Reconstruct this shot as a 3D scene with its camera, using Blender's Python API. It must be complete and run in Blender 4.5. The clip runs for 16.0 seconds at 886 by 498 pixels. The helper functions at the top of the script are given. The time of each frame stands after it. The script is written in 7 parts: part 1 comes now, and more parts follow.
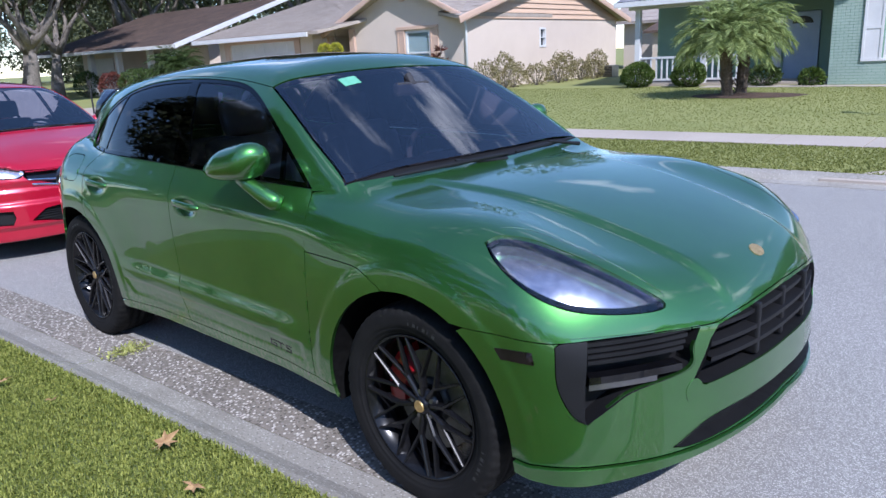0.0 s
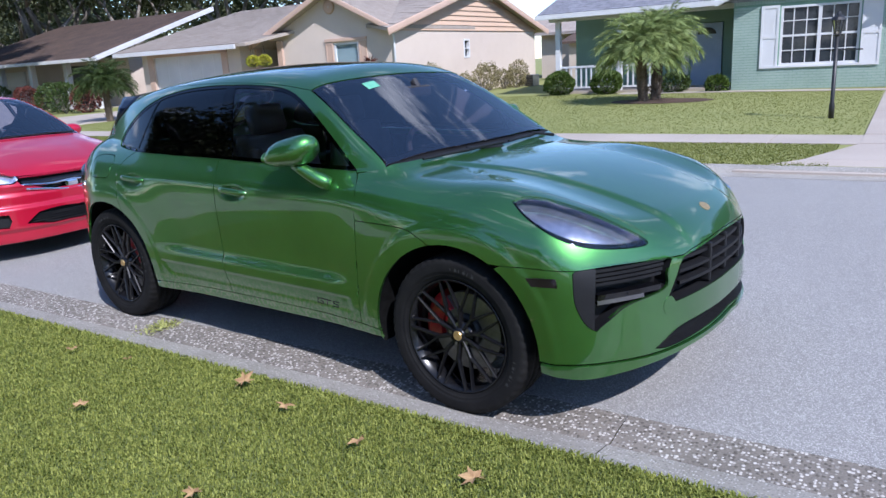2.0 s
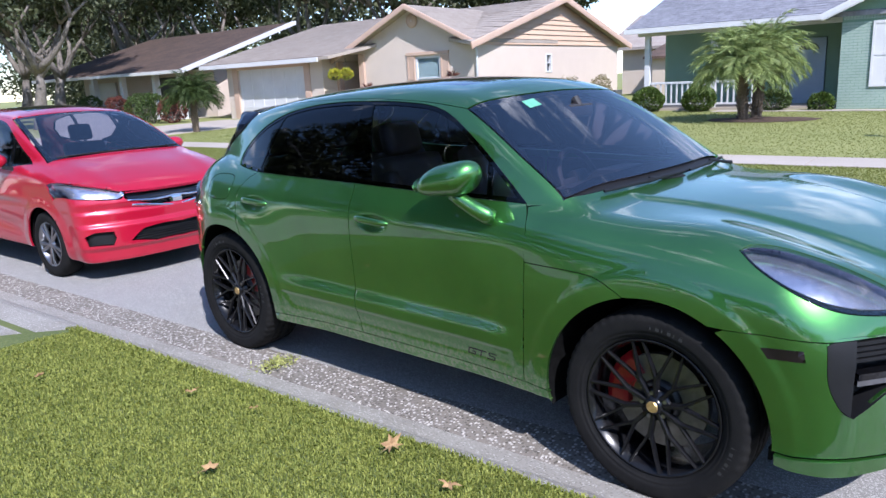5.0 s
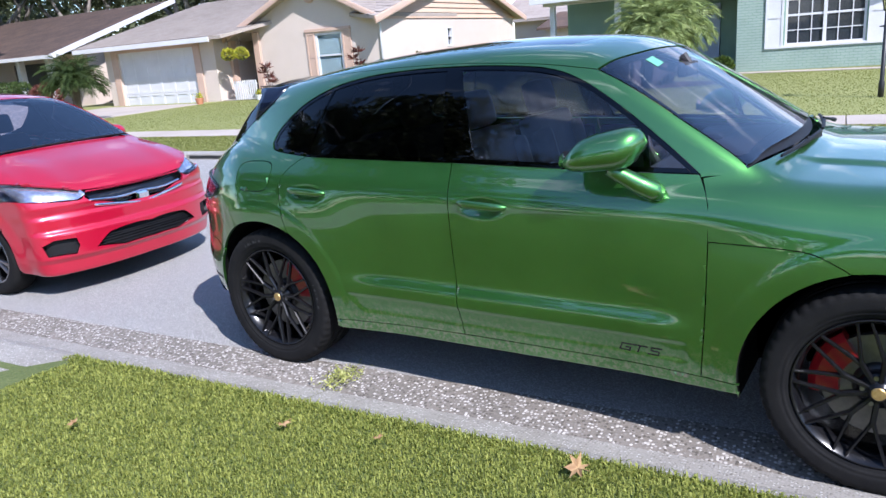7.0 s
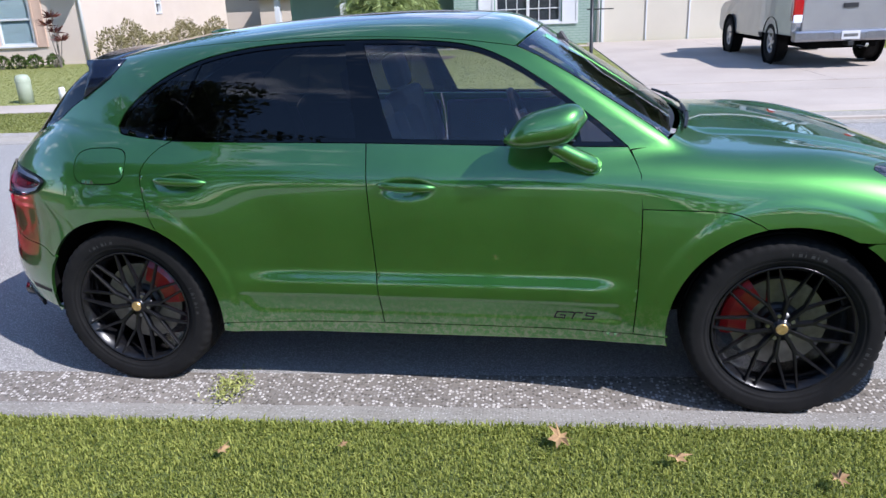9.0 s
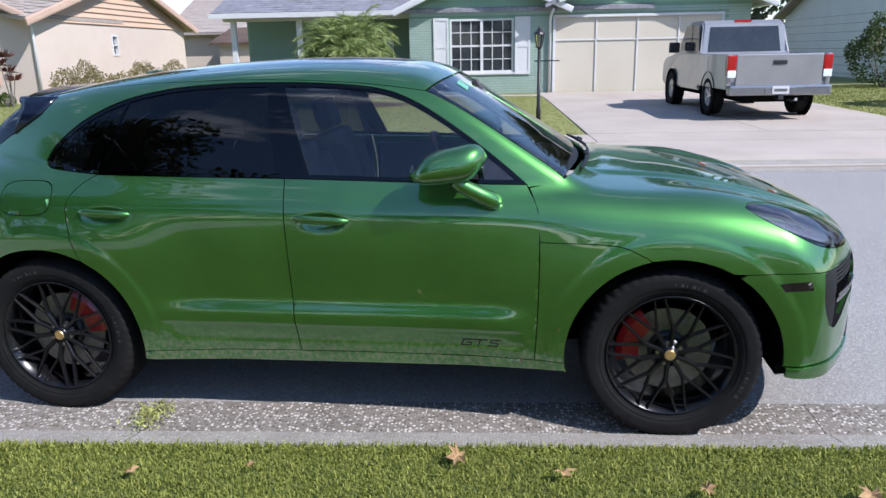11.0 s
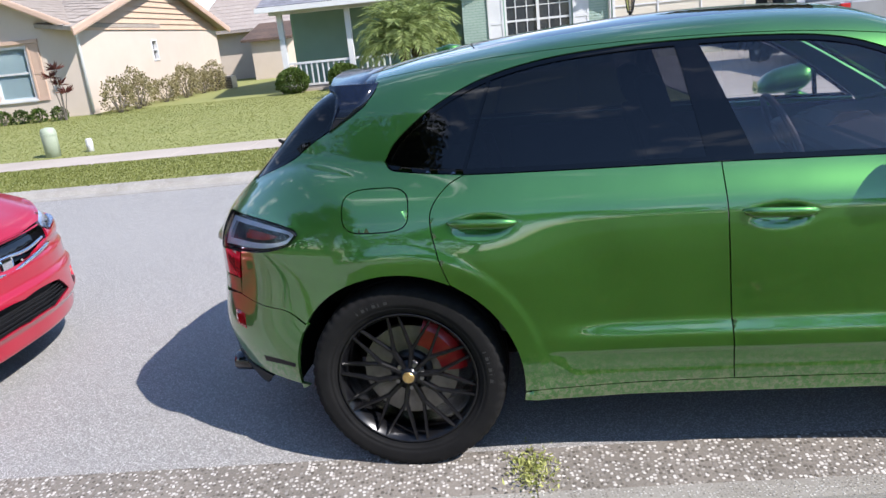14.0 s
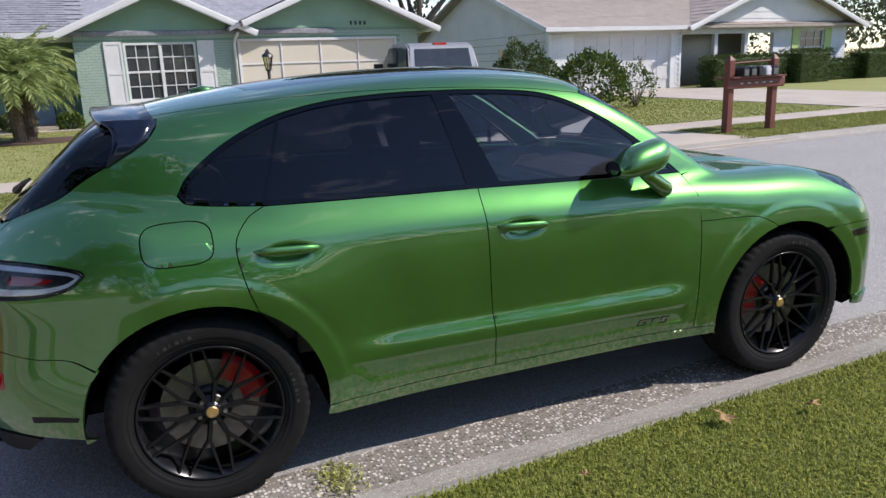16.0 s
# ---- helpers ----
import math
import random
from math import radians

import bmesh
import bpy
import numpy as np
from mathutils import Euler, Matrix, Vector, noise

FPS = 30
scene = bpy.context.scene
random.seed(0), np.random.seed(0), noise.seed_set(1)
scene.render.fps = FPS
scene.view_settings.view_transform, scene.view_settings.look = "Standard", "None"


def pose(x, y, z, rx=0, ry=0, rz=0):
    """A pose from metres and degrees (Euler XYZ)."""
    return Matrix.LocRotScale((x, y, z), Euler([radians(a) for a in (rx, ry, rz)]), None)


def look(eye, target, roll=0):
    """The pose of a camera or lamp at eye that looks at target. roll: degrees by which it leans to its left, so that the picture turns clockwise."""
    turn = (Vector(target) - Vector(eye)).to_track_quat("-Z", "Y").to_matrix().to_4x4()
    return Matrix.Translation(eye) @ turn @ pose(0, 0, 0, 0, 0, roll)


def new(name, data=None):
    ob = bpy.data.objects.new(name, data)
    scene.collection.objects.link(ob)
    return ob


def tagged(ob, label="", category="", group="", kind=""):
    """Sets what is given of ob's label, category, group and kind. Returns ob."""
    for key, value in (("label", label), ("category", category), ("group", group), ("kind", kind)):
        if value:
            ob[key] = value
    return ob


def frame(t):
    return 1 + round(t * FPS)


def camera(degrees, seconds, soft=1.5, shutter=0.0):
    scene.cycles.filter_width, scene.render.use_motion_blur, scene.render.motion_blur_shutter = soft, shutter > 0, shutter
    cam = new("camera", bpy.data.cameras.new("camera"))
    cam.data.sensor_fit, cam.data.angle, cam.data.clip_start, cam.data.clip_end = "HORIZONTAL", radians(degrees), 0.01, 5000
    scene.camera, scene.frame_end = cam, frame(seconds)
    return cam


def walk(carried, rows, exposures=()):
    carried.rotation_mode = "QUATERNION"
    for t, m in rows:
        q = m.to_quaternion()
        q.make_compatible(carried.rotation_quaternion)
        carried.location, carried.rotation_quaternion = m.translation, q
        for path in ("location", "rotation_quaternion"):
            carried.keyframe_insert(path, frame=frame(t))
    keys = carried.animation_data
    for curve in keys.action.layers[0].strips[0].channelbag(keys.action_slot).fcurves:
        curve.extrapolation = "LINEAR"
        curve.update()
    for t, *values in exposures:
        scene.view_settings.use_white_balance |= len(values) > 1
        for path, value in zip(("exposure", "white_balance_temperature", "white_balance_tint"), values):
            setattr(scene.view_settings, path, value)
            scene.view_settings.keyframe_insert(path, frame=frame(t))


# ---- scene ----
from mathutils.geometry import delaunay_2d_cdt
cam = camera(62.6, 16.0)
# seconds, stops, kelvin, tint
EXPOSURES = [(0, .4, 5480, 18), (3.5, .50, 5600, 18), (7, .82, 5650, 18), (9.2, .62, 5750, 17), (12, .46, 5950, 16), (13.5, .75, 6150, 15), (14.5, .75, 6100, 14), (16, .30, 6400, 17)]
PATH = [
    (0, (3.115, -2.541, 1.569), (1.778, -1.146, 1.054), -2.8),
    (0.5, (2.881, -2.742, 1.582), (1.614, -1.282, 1.068), -2.5),
    (1, (2.827, -3.059, 1.561), (1.66, -1.519, 1.047), -2.2),
    (1.5, (3.025, -3.268, 1.58), (1.886, -1.705, 1.07), -2.5),
    (2, (3.261, -3.41, 1.577), (2.082, -1.873, 1.079), -3.2),
    (2.5, (3.34, -3.491, 1.585), (2.087, -2.011, 1.094), -3.1),
    (3, (3.265, -3.494, 1.572), (1.943, -2.072, 1.093), -2.3),
    (3.5, (3.119, -3.447, 1.593), (1.749, -2.064, 1.135), -1.9),
    (3.7, (3.042, -3.412, 1.606), (1.656, -2.043, 1.154), -2.0),
    (5.8, (2.214, -3.28, 1.601), (0.984, -1.775, 1.129), -3.9),
    (6, (2.111, -3.295, 1.591), (0.906, -1.774, 1.107), -4.3),
    (6.5, (1.785, -3.348, 1.591), (0.651, -1.781, 1.083), -4.7),
    (7, (1.447, -3.531, 1.593), (0.374, -1.928, 1.064), -4.5),
    (7.5, (1.101, -3.603, 1.59), (0.115, -1.945, 1.062), -4.2),
    (8, (0.8, -3.518, 1.609), (0.001, -1.768, 1.061), -3.7),
    (8.5, (0.647, -3.599, 1.634), (0.072, -1.778, 1.038), -3.2),
    (9, (0.601, -3.724, 1.644), (0.24, -1.864, 1.003), -2.5),
    (9.5, (0.757, -3.837, 1.641), (0.478, -1.958, 1.013), -1.6),
    (9.7, (0.87, -3.885, 1.633), (0.636, -1.994, 1.025), -1.2),
    (11.8, (0.738, -3.865, 1.636), (0.419, -1.959, 1.121), -1.8),
    (12, (0.631, -3.842, 1.649), (0.284, -1.943, 1.124), -2.2),
    (12.5, (0.296, -3.759, 1.653), (-0.175, -1.889, 1.122), -3.9),
    (13, (-0.052, -3.611, 1.647), (-0.606, -1.766, 1.108), -5.1),
    (13.5, (-0.494, -3.524, 1.624), (-1.014, -1.669, 1.085), -5.6),
    (14, (-0.813, -3.392, 1.612), (-1.124, -1.499, 1.047), -5.8),
    (14.5, (-1.103, -3.164, 1.619), (-1.092, -1.258, 1.012), -5.0),
    (15, (-1.353, -3.237, 1.616), (-0.99, -1.354, 1.049), -3.6),
    (15.5, (-1.476, -3.388, 1.619), (-0.903, -1.547, 1.091), -2.4),
    (16, (-1.476, -3.613, 1.611), (-0.78, -1.802, 1.123), -2.2),
]
walk(cam, [(t, look(eye, target, roll)) for t, eye, target, roll in PATH], EXPOSURES)

# ---- light ----
SUN = Vector((.93, -.45, 1.0)).normalized()
SUN_EL, SUN_AZ = math.asin(SUN.z), math.atan2(SUN.x, SUN.y)
world = bpy.data.worlds.new("sky")
scene.world, world.use_nodes = world, True
wt = world.node_tree
sky = wt.nodes.new("ShaderNodeTexSky")
sky.sky_type, sky.sun_disc, sky.sun_elevation, sky.sun_rotation = "NISHITA", False, SUN_EL, SUN_AZ
sky.air_density, sky.dust_density, sky.ozone_density = 1.0, 0.08, 2.6
back = wt.nodes["Background"]
back.inputs[1].default_value = 0.15
where = wt.nodes.new("ShaderNodeTexCoord")
squash = wt.nodes.new("ShaderNodeMapping")
squash.inputs["Scale"].default_value = (1.0, 1.0, 3.2)
puffs = wt.nodes.new("ShaderNodeTexNoise")
puffs.inputs["Scale"].default_value, puffs.inputs["Detail"].default_value, puffs.inputs["Roughness"].default_value = 3.3, 8.0, .60
cover = wt.nodes.new("ShaderNodeValToRGB")
cover.color_ramp.elements[0].position, cover.color_ramp.elements[1].position = .57, .76
cloud = wt.nodes.new("ShaderNodeMix")
cloud.data_type = "RGBA"
cloud.inputs[7].default_value = (11.5, 11.6, 11.8, 1)
wt.links.new(where.outputs["Generated"], squash.inputs[0])
wt.links.new(squash.outputs[0], puffs.inputs["Vector"])
wt.links.new(puffs.outputs["Fac"], cover.inputs[0])
wt.links.new(cover.outputs[0], cloud.inputs[0])
wt.links.new(sky.outputs[0], cloud.inputs[6])
wt.links.new(cloud.outputs[2], back.inputs[0])
sun = new("sun", bpy.data.lights.new("sun", "SUN"))
sun.data.energy, sun.data.angle, sun.data.color = 5.0, radians(.53), (1.0, .945, .86)
sun.matrix_world = look(SUN * 60, (0, 0, 0))


# ---- materials ----
def surface(name, low, high, scale=6.0, rough=.7, metal=0.0, bump=0.0, grain=40.0, coat=0.0, spread=(.35, .65), vary=0.0, rough_vary=0.0, spec=.5):
    """A material whose colour wanders between two tones at two sizes, with fine relief."""
    m = bpy.data.materials.new(name)
    m.use_nodes = True
    nt = m.node_tree
    p = nt.nodes["Principled BSDF"]
    p.inputs["Roughness"].default_value, p.inputs["Metallic"].default_value, p.inputs["Coat Weight"].default_value = rough, metal, coat
    p.inputs["Coat Roughness"].default_value = .03
    p.inputs["Specular IOR Level"].default_value = spec
    tc = nt.nodes.new("ShaderNodeTexCoord")
    big, fine = nt.nodes.new("ShaderNodeTexNoise"), nt.nodes.new("ShaderNodeTexNoise")
    big.inputs["Scale"].default_value, big.inputs["Detail"].default_value = scale, 5.0
    fine.inputs["Scale"].default_value, fine.inputs["Detail"].default_value = grain, 3.0
    add = nt.nodes.new("ShaderNodeMath")
    add.operation = "MULTIPLY_ADD"
    add.inputs[1].default_value = .5
    half = nt.nodes.new("ShaderNodeMath")
    half.operation = "MULTIPLY"
    half.inputs[1].default_value = .5
    ramp = nt.nodes.new("ShaderNodeValToRGB")
    e = ramp.color_ramp.elements
    e[0].position, e[1].position = spread
    e[0].color, e[1].color = (*low, 1), (*high, 1)
    nt.links.new(tc.outputs["Object"], big.inputs["Vector"])
    nt.links.new(tc.outputs["Object"], fine.inputs["Vector"])
    nt.links.new(fine.outputs["Fac"], half.inputs[0])
    nt.links.new(big.outputs["Fac"], add.inputs[0])
    nt.links.new(half.outputs[0], add.inputs[2])
    nt.links.new(add.outputs[0], ramp.inputs[0])
    colour = ramp.outputs[0]
    if vary:
        info, hsv, mul = nt.nodes.new("ShaderNodeObjectInfo"), nt.nodes.new("ShaderNodeHueSaturation"), nt.nodes.new("ShaderNodeMapRange")
        mul.inputs[3].default_value, mul.inputs[4].default_value = 1 - vary, 1 + vary
        nt.links.new(info.outputs["Random"], mul.inputs[0])
        nt.links.new(mul.outputs[0], hsv.inputs["Value"])
        nt.links.new(colour, hsv.inputs["Color"])
        colour = hsv.outputs[0]
    nt.links.new(colour, p.inputs["Base Color"])
    if rough_vary:
        rr = nt.nodes.new("ShaderNodeMapRange")
        rr.inputs[3].default_value, rr.inputs[4].default_value = rough - rough_vary, rough + rough_vary
        nt.links.new(big.outputs["Fac"], rr.inputs[0])
        nt.links.new(rr.outputs[0], p.inputs["Roughness"])
    if bump:
        b = nt.nodes.new("ShaderNodeBump")
        b.inputs["Strength"].default_value, b.inputs["Distance"].default_value = .6, bump
        nt.links.new(fine.outputs["Fac"], b.inputs["Height"])
        nt.links.new(b.outputs[0], p.inputs["Normal"])
    return m


def pane(name, tint, gloss=.02, ior=1.5):
    """Window glass: what lies behind, tinted, under a mirror that grows at a slant."""
    m = bpy.data.materials.new(name)
    m.use_nodes = True
    nt = m.node_tree
    nt.nodes.remove(nt.nodes["Principled BSDF"])
    t, g, f, mix = (nt.nodes.new("ShaderNode" + n) for n in ("BsdfTransparent", "BsdfGlossy", "Fresnel", "MixShader"))
    t.inputs[0].default_value = (*tint, 1)
    g.inputs["Roughness"].default_value = gloss
    f.inputs[0].default_value = ior
    nt.links.new(f.outputs[0], mix.inputs[0])
    nt.links.new(t.outputs[0], mix.inputs[1])
    nt.links.new(g.outputs[0], mix.inputs[2])
    nt.links.new(mix.outputs[0], nt.nodes["Material Output"].inputs[0])
    return m


def car_paint(name, base, flake, dust):
    """Metallic paint under clear coat, with splashed dust low on the sides."""
    m = surface(name, base, flake, scale=3.0, rough=.39, metal=.95, grain=900, coat=1.0, spread=(.3, .7))
    nt = m.node_tree
    p = nt.nodes["Principled BSDF"]
    p.inputs["Coat IOR"].default_value = 1.85
    tc, sep, band = (nt.nodes.new("ShaderNode" + n) for n in ("TexCoord", "SeparateXYZ", "MapRange"))
    nt.links.new(tc.outputs["Object"], sep.inputs[0])
    nt.links.new(sep.outputs["Z"], band.inputs[0])
    band.inputs[1].default_value, band.inputs[2].default_value, band.inputs[3].default_value, band.inputs[4].default_value = .32, .48, .62, 0
    speck = nt.nodes.new("ShaderNodeTexNoise")
    speck.inputs["Scale"].default_value, speck.inputs["Detail"].default_value, speck.inputs["Roughness"].default_value = 46, 9, .75
    reach, only = nt.nodes.new("ShaderNodeMapRange"), nt.nodes.new("ShaderNodeMath")
    reach.inputs[1].default_value, reach.inputs[2].default_value, reach.inputs[3].default_value, reach.inputs[4].default_value = .95, 1.08, 1, 0
    nt.links.new(sep.outputs["X"], reach.inputs[0])
    only.operation = "MULTIPLY"
    nt.links.new(band.outputs[0], only.inputs[0])
    nt.links.new(reach.outputs[0], only.inputs[1])
    ramp = nt.nodes.new("ShaderNodeValToRGB")
    ramp.color_ramp.elements[0].position, ramp.color_ramp.elements[1].position = .46, .58
    nt.links.new(tc.outputs["Object"], speck.inputs["Vector"])
    nt.links.new(speck.outputs["Fac"], ramp.inputs[0])
    mul = nt.nodes.new("ShaderNodeMath")
    mul.operation = "MULTIPLY"
    nt.links.new(ramp.outputs[0], mul.inputs[0])
    nt.links.new(only.outputs[0], mul.inputs[1])
    mix = nt.nodes.new("ShaderNodeMix")
    mix.data_type = "RGBA"
    mix.inputs[7].default_value = (*dust, 1)
    old = p.inputs["Base Color"].links[0].from_socket
    nt.links.new(mul.outputs[0], mix.inputs[0])
    nt.links.new(old, mix.inputs[6])
    nt.links.new(mix.outputs[2], p.inputs["Base Color"])
    clean = nt.nodes.new("ShaderNodeMath")
    clean.operation = "MULTIPLY_ADD"
    clean.inputs[1].default_value, clean.inputs[2].default_value = -.88, .88
    nt.links.new(mul.outputs[0], clean.inputs[0])
    nt.links.new(clean.outputs[0], p.inputs["Metallic"])
    return m


PAINT = car_paint("green_metallic_paint", (.041, .153, .027), (.074, .238, .046), (.19, .20, .11))
RED_PAINT = surface("red_paint", (.38, .004, .024), (.45, .006, .032), 3, .3, .25, grain=900, coat=1.0)
SILVER_PAINT = surface("silver_paint", (.29, .28, .275), (.36, .35, .34), 3, .35, .5, grain=900, coat=.8)
BLACK = surface("black_plastic", (.005, .005, .006), (.010, .010, .011), 8, .55, bump=.0004, grain=300, spec=.3)
BLACK_GLOSS = surface("black_gloss", (.003, .003, .004), (.006, .006, .007), 8, .04, spec=.75)
NAVY = surface("dark_gloss_paint", (.003, .005, .013), (.006, .009, .020), 8, .12, spec=.5)
SATIN = surface("satin_metal", (.28, .28, .30), (.36, .36, .38), 8, .3, 1.0)
SMOKED = surface("smoked_lens", (.008, .006, .006), (.014, .010, .010), 8, .3, spec=.3)
LAMP_BOWL = surface("lamp_housing", (.34, .36, .46), (.66, .68, .78), 14, .22, .85)
LAMP_TRIM = surface("lamp_dark_trim", (.010, .011, .016), (.020, .022, .030), 8, .2)
LAMP_GLASS = pane("lamp_cover", (.95, .96, .98), .01, 1.8)
TAIL_GLASS = pane("tail_lamp_cover", (.95, .95, .97), .02, 1.3)
LAMP_RED = surface("red_lens", (.30, .006, .008), (.42, .010, .012), 20, .08, coat=1.0)
LAMP_WHITE = surface("pale_lens", (.70, .74, .88), (.85, .88, .95), 20, .12, coat=1.0)
CHROME = surface("chrome", (.75, .75, .78), (.85, .85, .88), 8, .06, 1.0)
GOLD = surface("gold_badge", (.50, .30, .10), (.72, .52, .24), 90, .35, .8)
RUBBER = surface("tyre_rubber", (.006, .006, .0065), (.014, .0135, .013), 14, .8, bump=.0005, grain=220, spec=.15)
RUBBER_MARK = surface("tyre_marks", (.016, .016, .016), (.026, .026, .026), 30, .6)
RIM = surface("black_alloy", (.004, .004, .005), (.009, .009, .010), 10, .24, spec=.35)
STEEL = surface("brake_steel", (.17, .165, .155), (.25, .245, .235), 12, .38, .9)
CALIPER = surface("red_caliper", (.26, .004, .008), (.36, .007, .012), 12, .3, coat=.5)
LINER = surface("arch_liner", (.004, .004, .004), (.008, .008, .008), 8, .95, spec=.05)
TRIM_DARK = surface("dark_trim", (.022, .021, .023), (.038, .036, .039), 10, .6, bump=.0004, grain=240)
LEATHER = surface("dark_leather", (.11, .108, .112), (.17, .165, .168), 9, .5, bump=.0005, grain=180)
STICKER = surface("pale_green_sticker", (.10, .34, .21), (.15, .40, .27), 60, .5)
GLASS_SCREEN = pane("windscreen_glass", (.78, .74, .84), .01, 2.6)
GLASS_FRONT = pane("side_glass", (.82, .84, .86), .01, 1.78)
PILLAR = pane("gloss_black_trim", (.006, .006, .008), .015, 1.5)
GLASS_DARK = pane("tinted_glass", (.085, .09, .11), .01, 1.55)


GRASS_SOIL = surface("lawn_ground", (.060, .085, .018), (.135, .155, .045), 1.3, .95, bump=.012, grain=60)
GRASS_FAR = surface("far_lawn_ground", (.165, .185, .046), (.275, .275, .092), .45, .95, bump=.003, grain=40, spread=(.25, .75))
CONCRETE = surface("concrete", (.33, .282, .236), (.43, .372, .315), .8, .85, bump=.002, grain=90)
STUCCO = surface("cream_stucco", (.52, .435, .36), (.58, .49, .41), 1.2, .85, bump=.004, grain=60)
PEACH = surface("peach_siding", (.52, .36, .25), (.58, .41, .29), 1.0, .7, bump=.001)
PEACH_TRIM = surface("peach_trim", (.46, .32, .24), (.54, .38, .29), 1.5, .65)
WHITE = surface("white_paint", (.53, .525, .52), (.63, .625, .62), 1.5, .6)
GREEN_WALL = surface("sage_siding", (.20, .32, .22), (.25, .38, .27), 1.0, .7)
GREEN_BRICK = surface("green_painted_brick", (.26, .345, .285), (.34, .425, .36), 2.0, .7, bump=.003, grain=70)
GREEN_MORTAR = surface("green_mortar", (.15, .26, .19), (.20, .32, .24), 2.0, .85)
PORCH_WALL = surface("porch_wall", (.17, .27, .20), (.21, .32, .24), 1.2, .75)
WHITE_BRICK = surface("white_painted_brick", (.62, .63, .63), (.74, .75, .75), 2.0, .7, bump=.004, grain=40)
SHINGLE_GREY = surface("grey_shingle", (.17, .17, .19), (.30, .30, .33), 3.0, .9, bump=.01, grain=9)
SHINGLE_PALE = surface("pale_shingle", (.30, .25, .205), (.38, .325, .275), 2.0, .9, bump=.008, grain=9)
SHINGLE_BROWN = surface("brown_shingle", (.055, .038, .030), (.13, .083, .060), 1.2, .9, bump=.01, grain=9)
SHINGLE_TAN = surface("tan_shingle", (.30, .25, .22), (.38, .33, .29), 2.0, .9, bump=.008, grain=9)
SCREEN = surface("garage_screen", (.50, .45, .36), (.57, .52, .42), .8, .8)
WINDOW_GLASS = surface("house_window_glass", (.020, .024, .030), (.050, .055, .060), 1.5, .06)
HOUSE_PANE = pane("house_pane", (.94, .96, .97), .02, 1.35)
CURTAIN = surface("curtain", (.10, .09, .09), (.22, .19, .18), 6, .9)
BLIND = surface("window_blind", (.36, .48, .52), (.46, .58, .62), 12, .6)
DARK_METAL = surface("dark_metal", (.010, .010, .010), (.02, .02, .02), 10, .45)
GLASS_LAMP = pane("lantern_glass", (.75, .72, .65), .1)
BROWN_WOOD = surface("brown_stained_wood", (.115, .030, .018), (.17, .050, .030), 4, .6, bump=.003, grain=30)
BARK = surface("oak_bark", (.10, .085, .07), (.24, .21, .18), 3, .95, bump=.03, grain=16)
PALM_BARK = surface("palm_bark", (.06, .045, .03), (.14, .105, .075), 6, .95, bump=.02, grain=24)
MULCH = surface("bark_mulch", (.035, .022, .014), (.11, .065, .042), 9, .95, bump=.03, grain=45)
PLASTIC_GREEN = surface("utility_plastic", (.30, .34, .25), (.36, .40, .30), 3, .6)
TERRACOTTA = surface("terracotta", (.40, .16, .08), (.48, .21, .11), 6, .8)
DRY_LEAF = surface("dry_leaf", (.22, .12, .05), (.40, .26, .12), 14, .8)
BLUE_DOOR = surface("pale_blue_door", (.30, .38, .48), (.36, .44, .54), 2, .5)
LIME = surface("lime_shutter", (.40, .50, .18), (.46, .56, .22), 3, .6)


def leafy(name, dark, light, rough=.55, soft=.25):
    """Leaves that differ one by one."""
    m = bpy.data.materials.new(name)
    m.use_nodes = True
    nt = m.node_tree
    p = nt.nodes["Principled BSDF"]
    p.inputs["Roughness"].default_value = rough
    p.inputs["Specular IOR Level"].default_value = .3
    geo, ramp = nt.nodes.new("ShaderNodeNewGeometry"), nt.nodes.new("ShaderNodeValToRGB")
    ramp.color_ramp.elements[0].color, ramp.color_ramp.elements[1].color = (*dark, 1), (*light, 1)
    nt.links.new(geo.outputs["Random Per Island"], ramp.inputs[0])
    nt.links.new(ramp.outputs[0], p.inputs["Base Color"])
    thin, mix = nt.nodes.new("ShaderNodeBsdfTranslucent"), nt.nodes.new("ShaderNodeMixShader")
    mix.inputs[0].default_value = soft
    nt.links.new(ramp.outputs[0], thin.inputs[0])
    nt.links.new(p.outputs[0], mix.inputs[1])
    nt.links.new(thin.outputs[0], mix.inputs[2])
    nt.links.new(mix.outputs[0], nt.nodes["Material Output"].inputs[0])
    return m


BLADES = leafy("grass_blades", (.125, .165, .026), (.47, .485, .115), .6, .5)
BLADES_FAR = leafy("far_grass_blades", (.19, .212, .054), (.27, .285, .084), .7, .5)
OAK_LEAF = leafy("oak_leaves", (.032, .044, .018), (.112, .125, .060))
SHRUB_LEAF = leafy("shrub_leaves", (.030, .062, .010), (.115, .165, .030))
HEDGE_LEAF = leafy("hedge_leaves", (.022, .045, .010), (.085, .120, .030))
PALM_LEAF = leafy("palm_leaflets", (.13, .19, .05), (.36, .42, .15), .45)
DRY_SHRUB = leafy("dry_shrub_leaves", (.14, .12, .05), (.33, .29, .15))
RED_LEAF = leafy("red_leaves", (.07, .02, .018), (.20, .07, .05))
YELLOW_LEAF = leafy("yellow_flowers", (.16, .20, .02), (.55, .50, .04))
WEED_LEAF = leafy("weed_leaves", (.22, .25, .06), (.48, .48, .17))


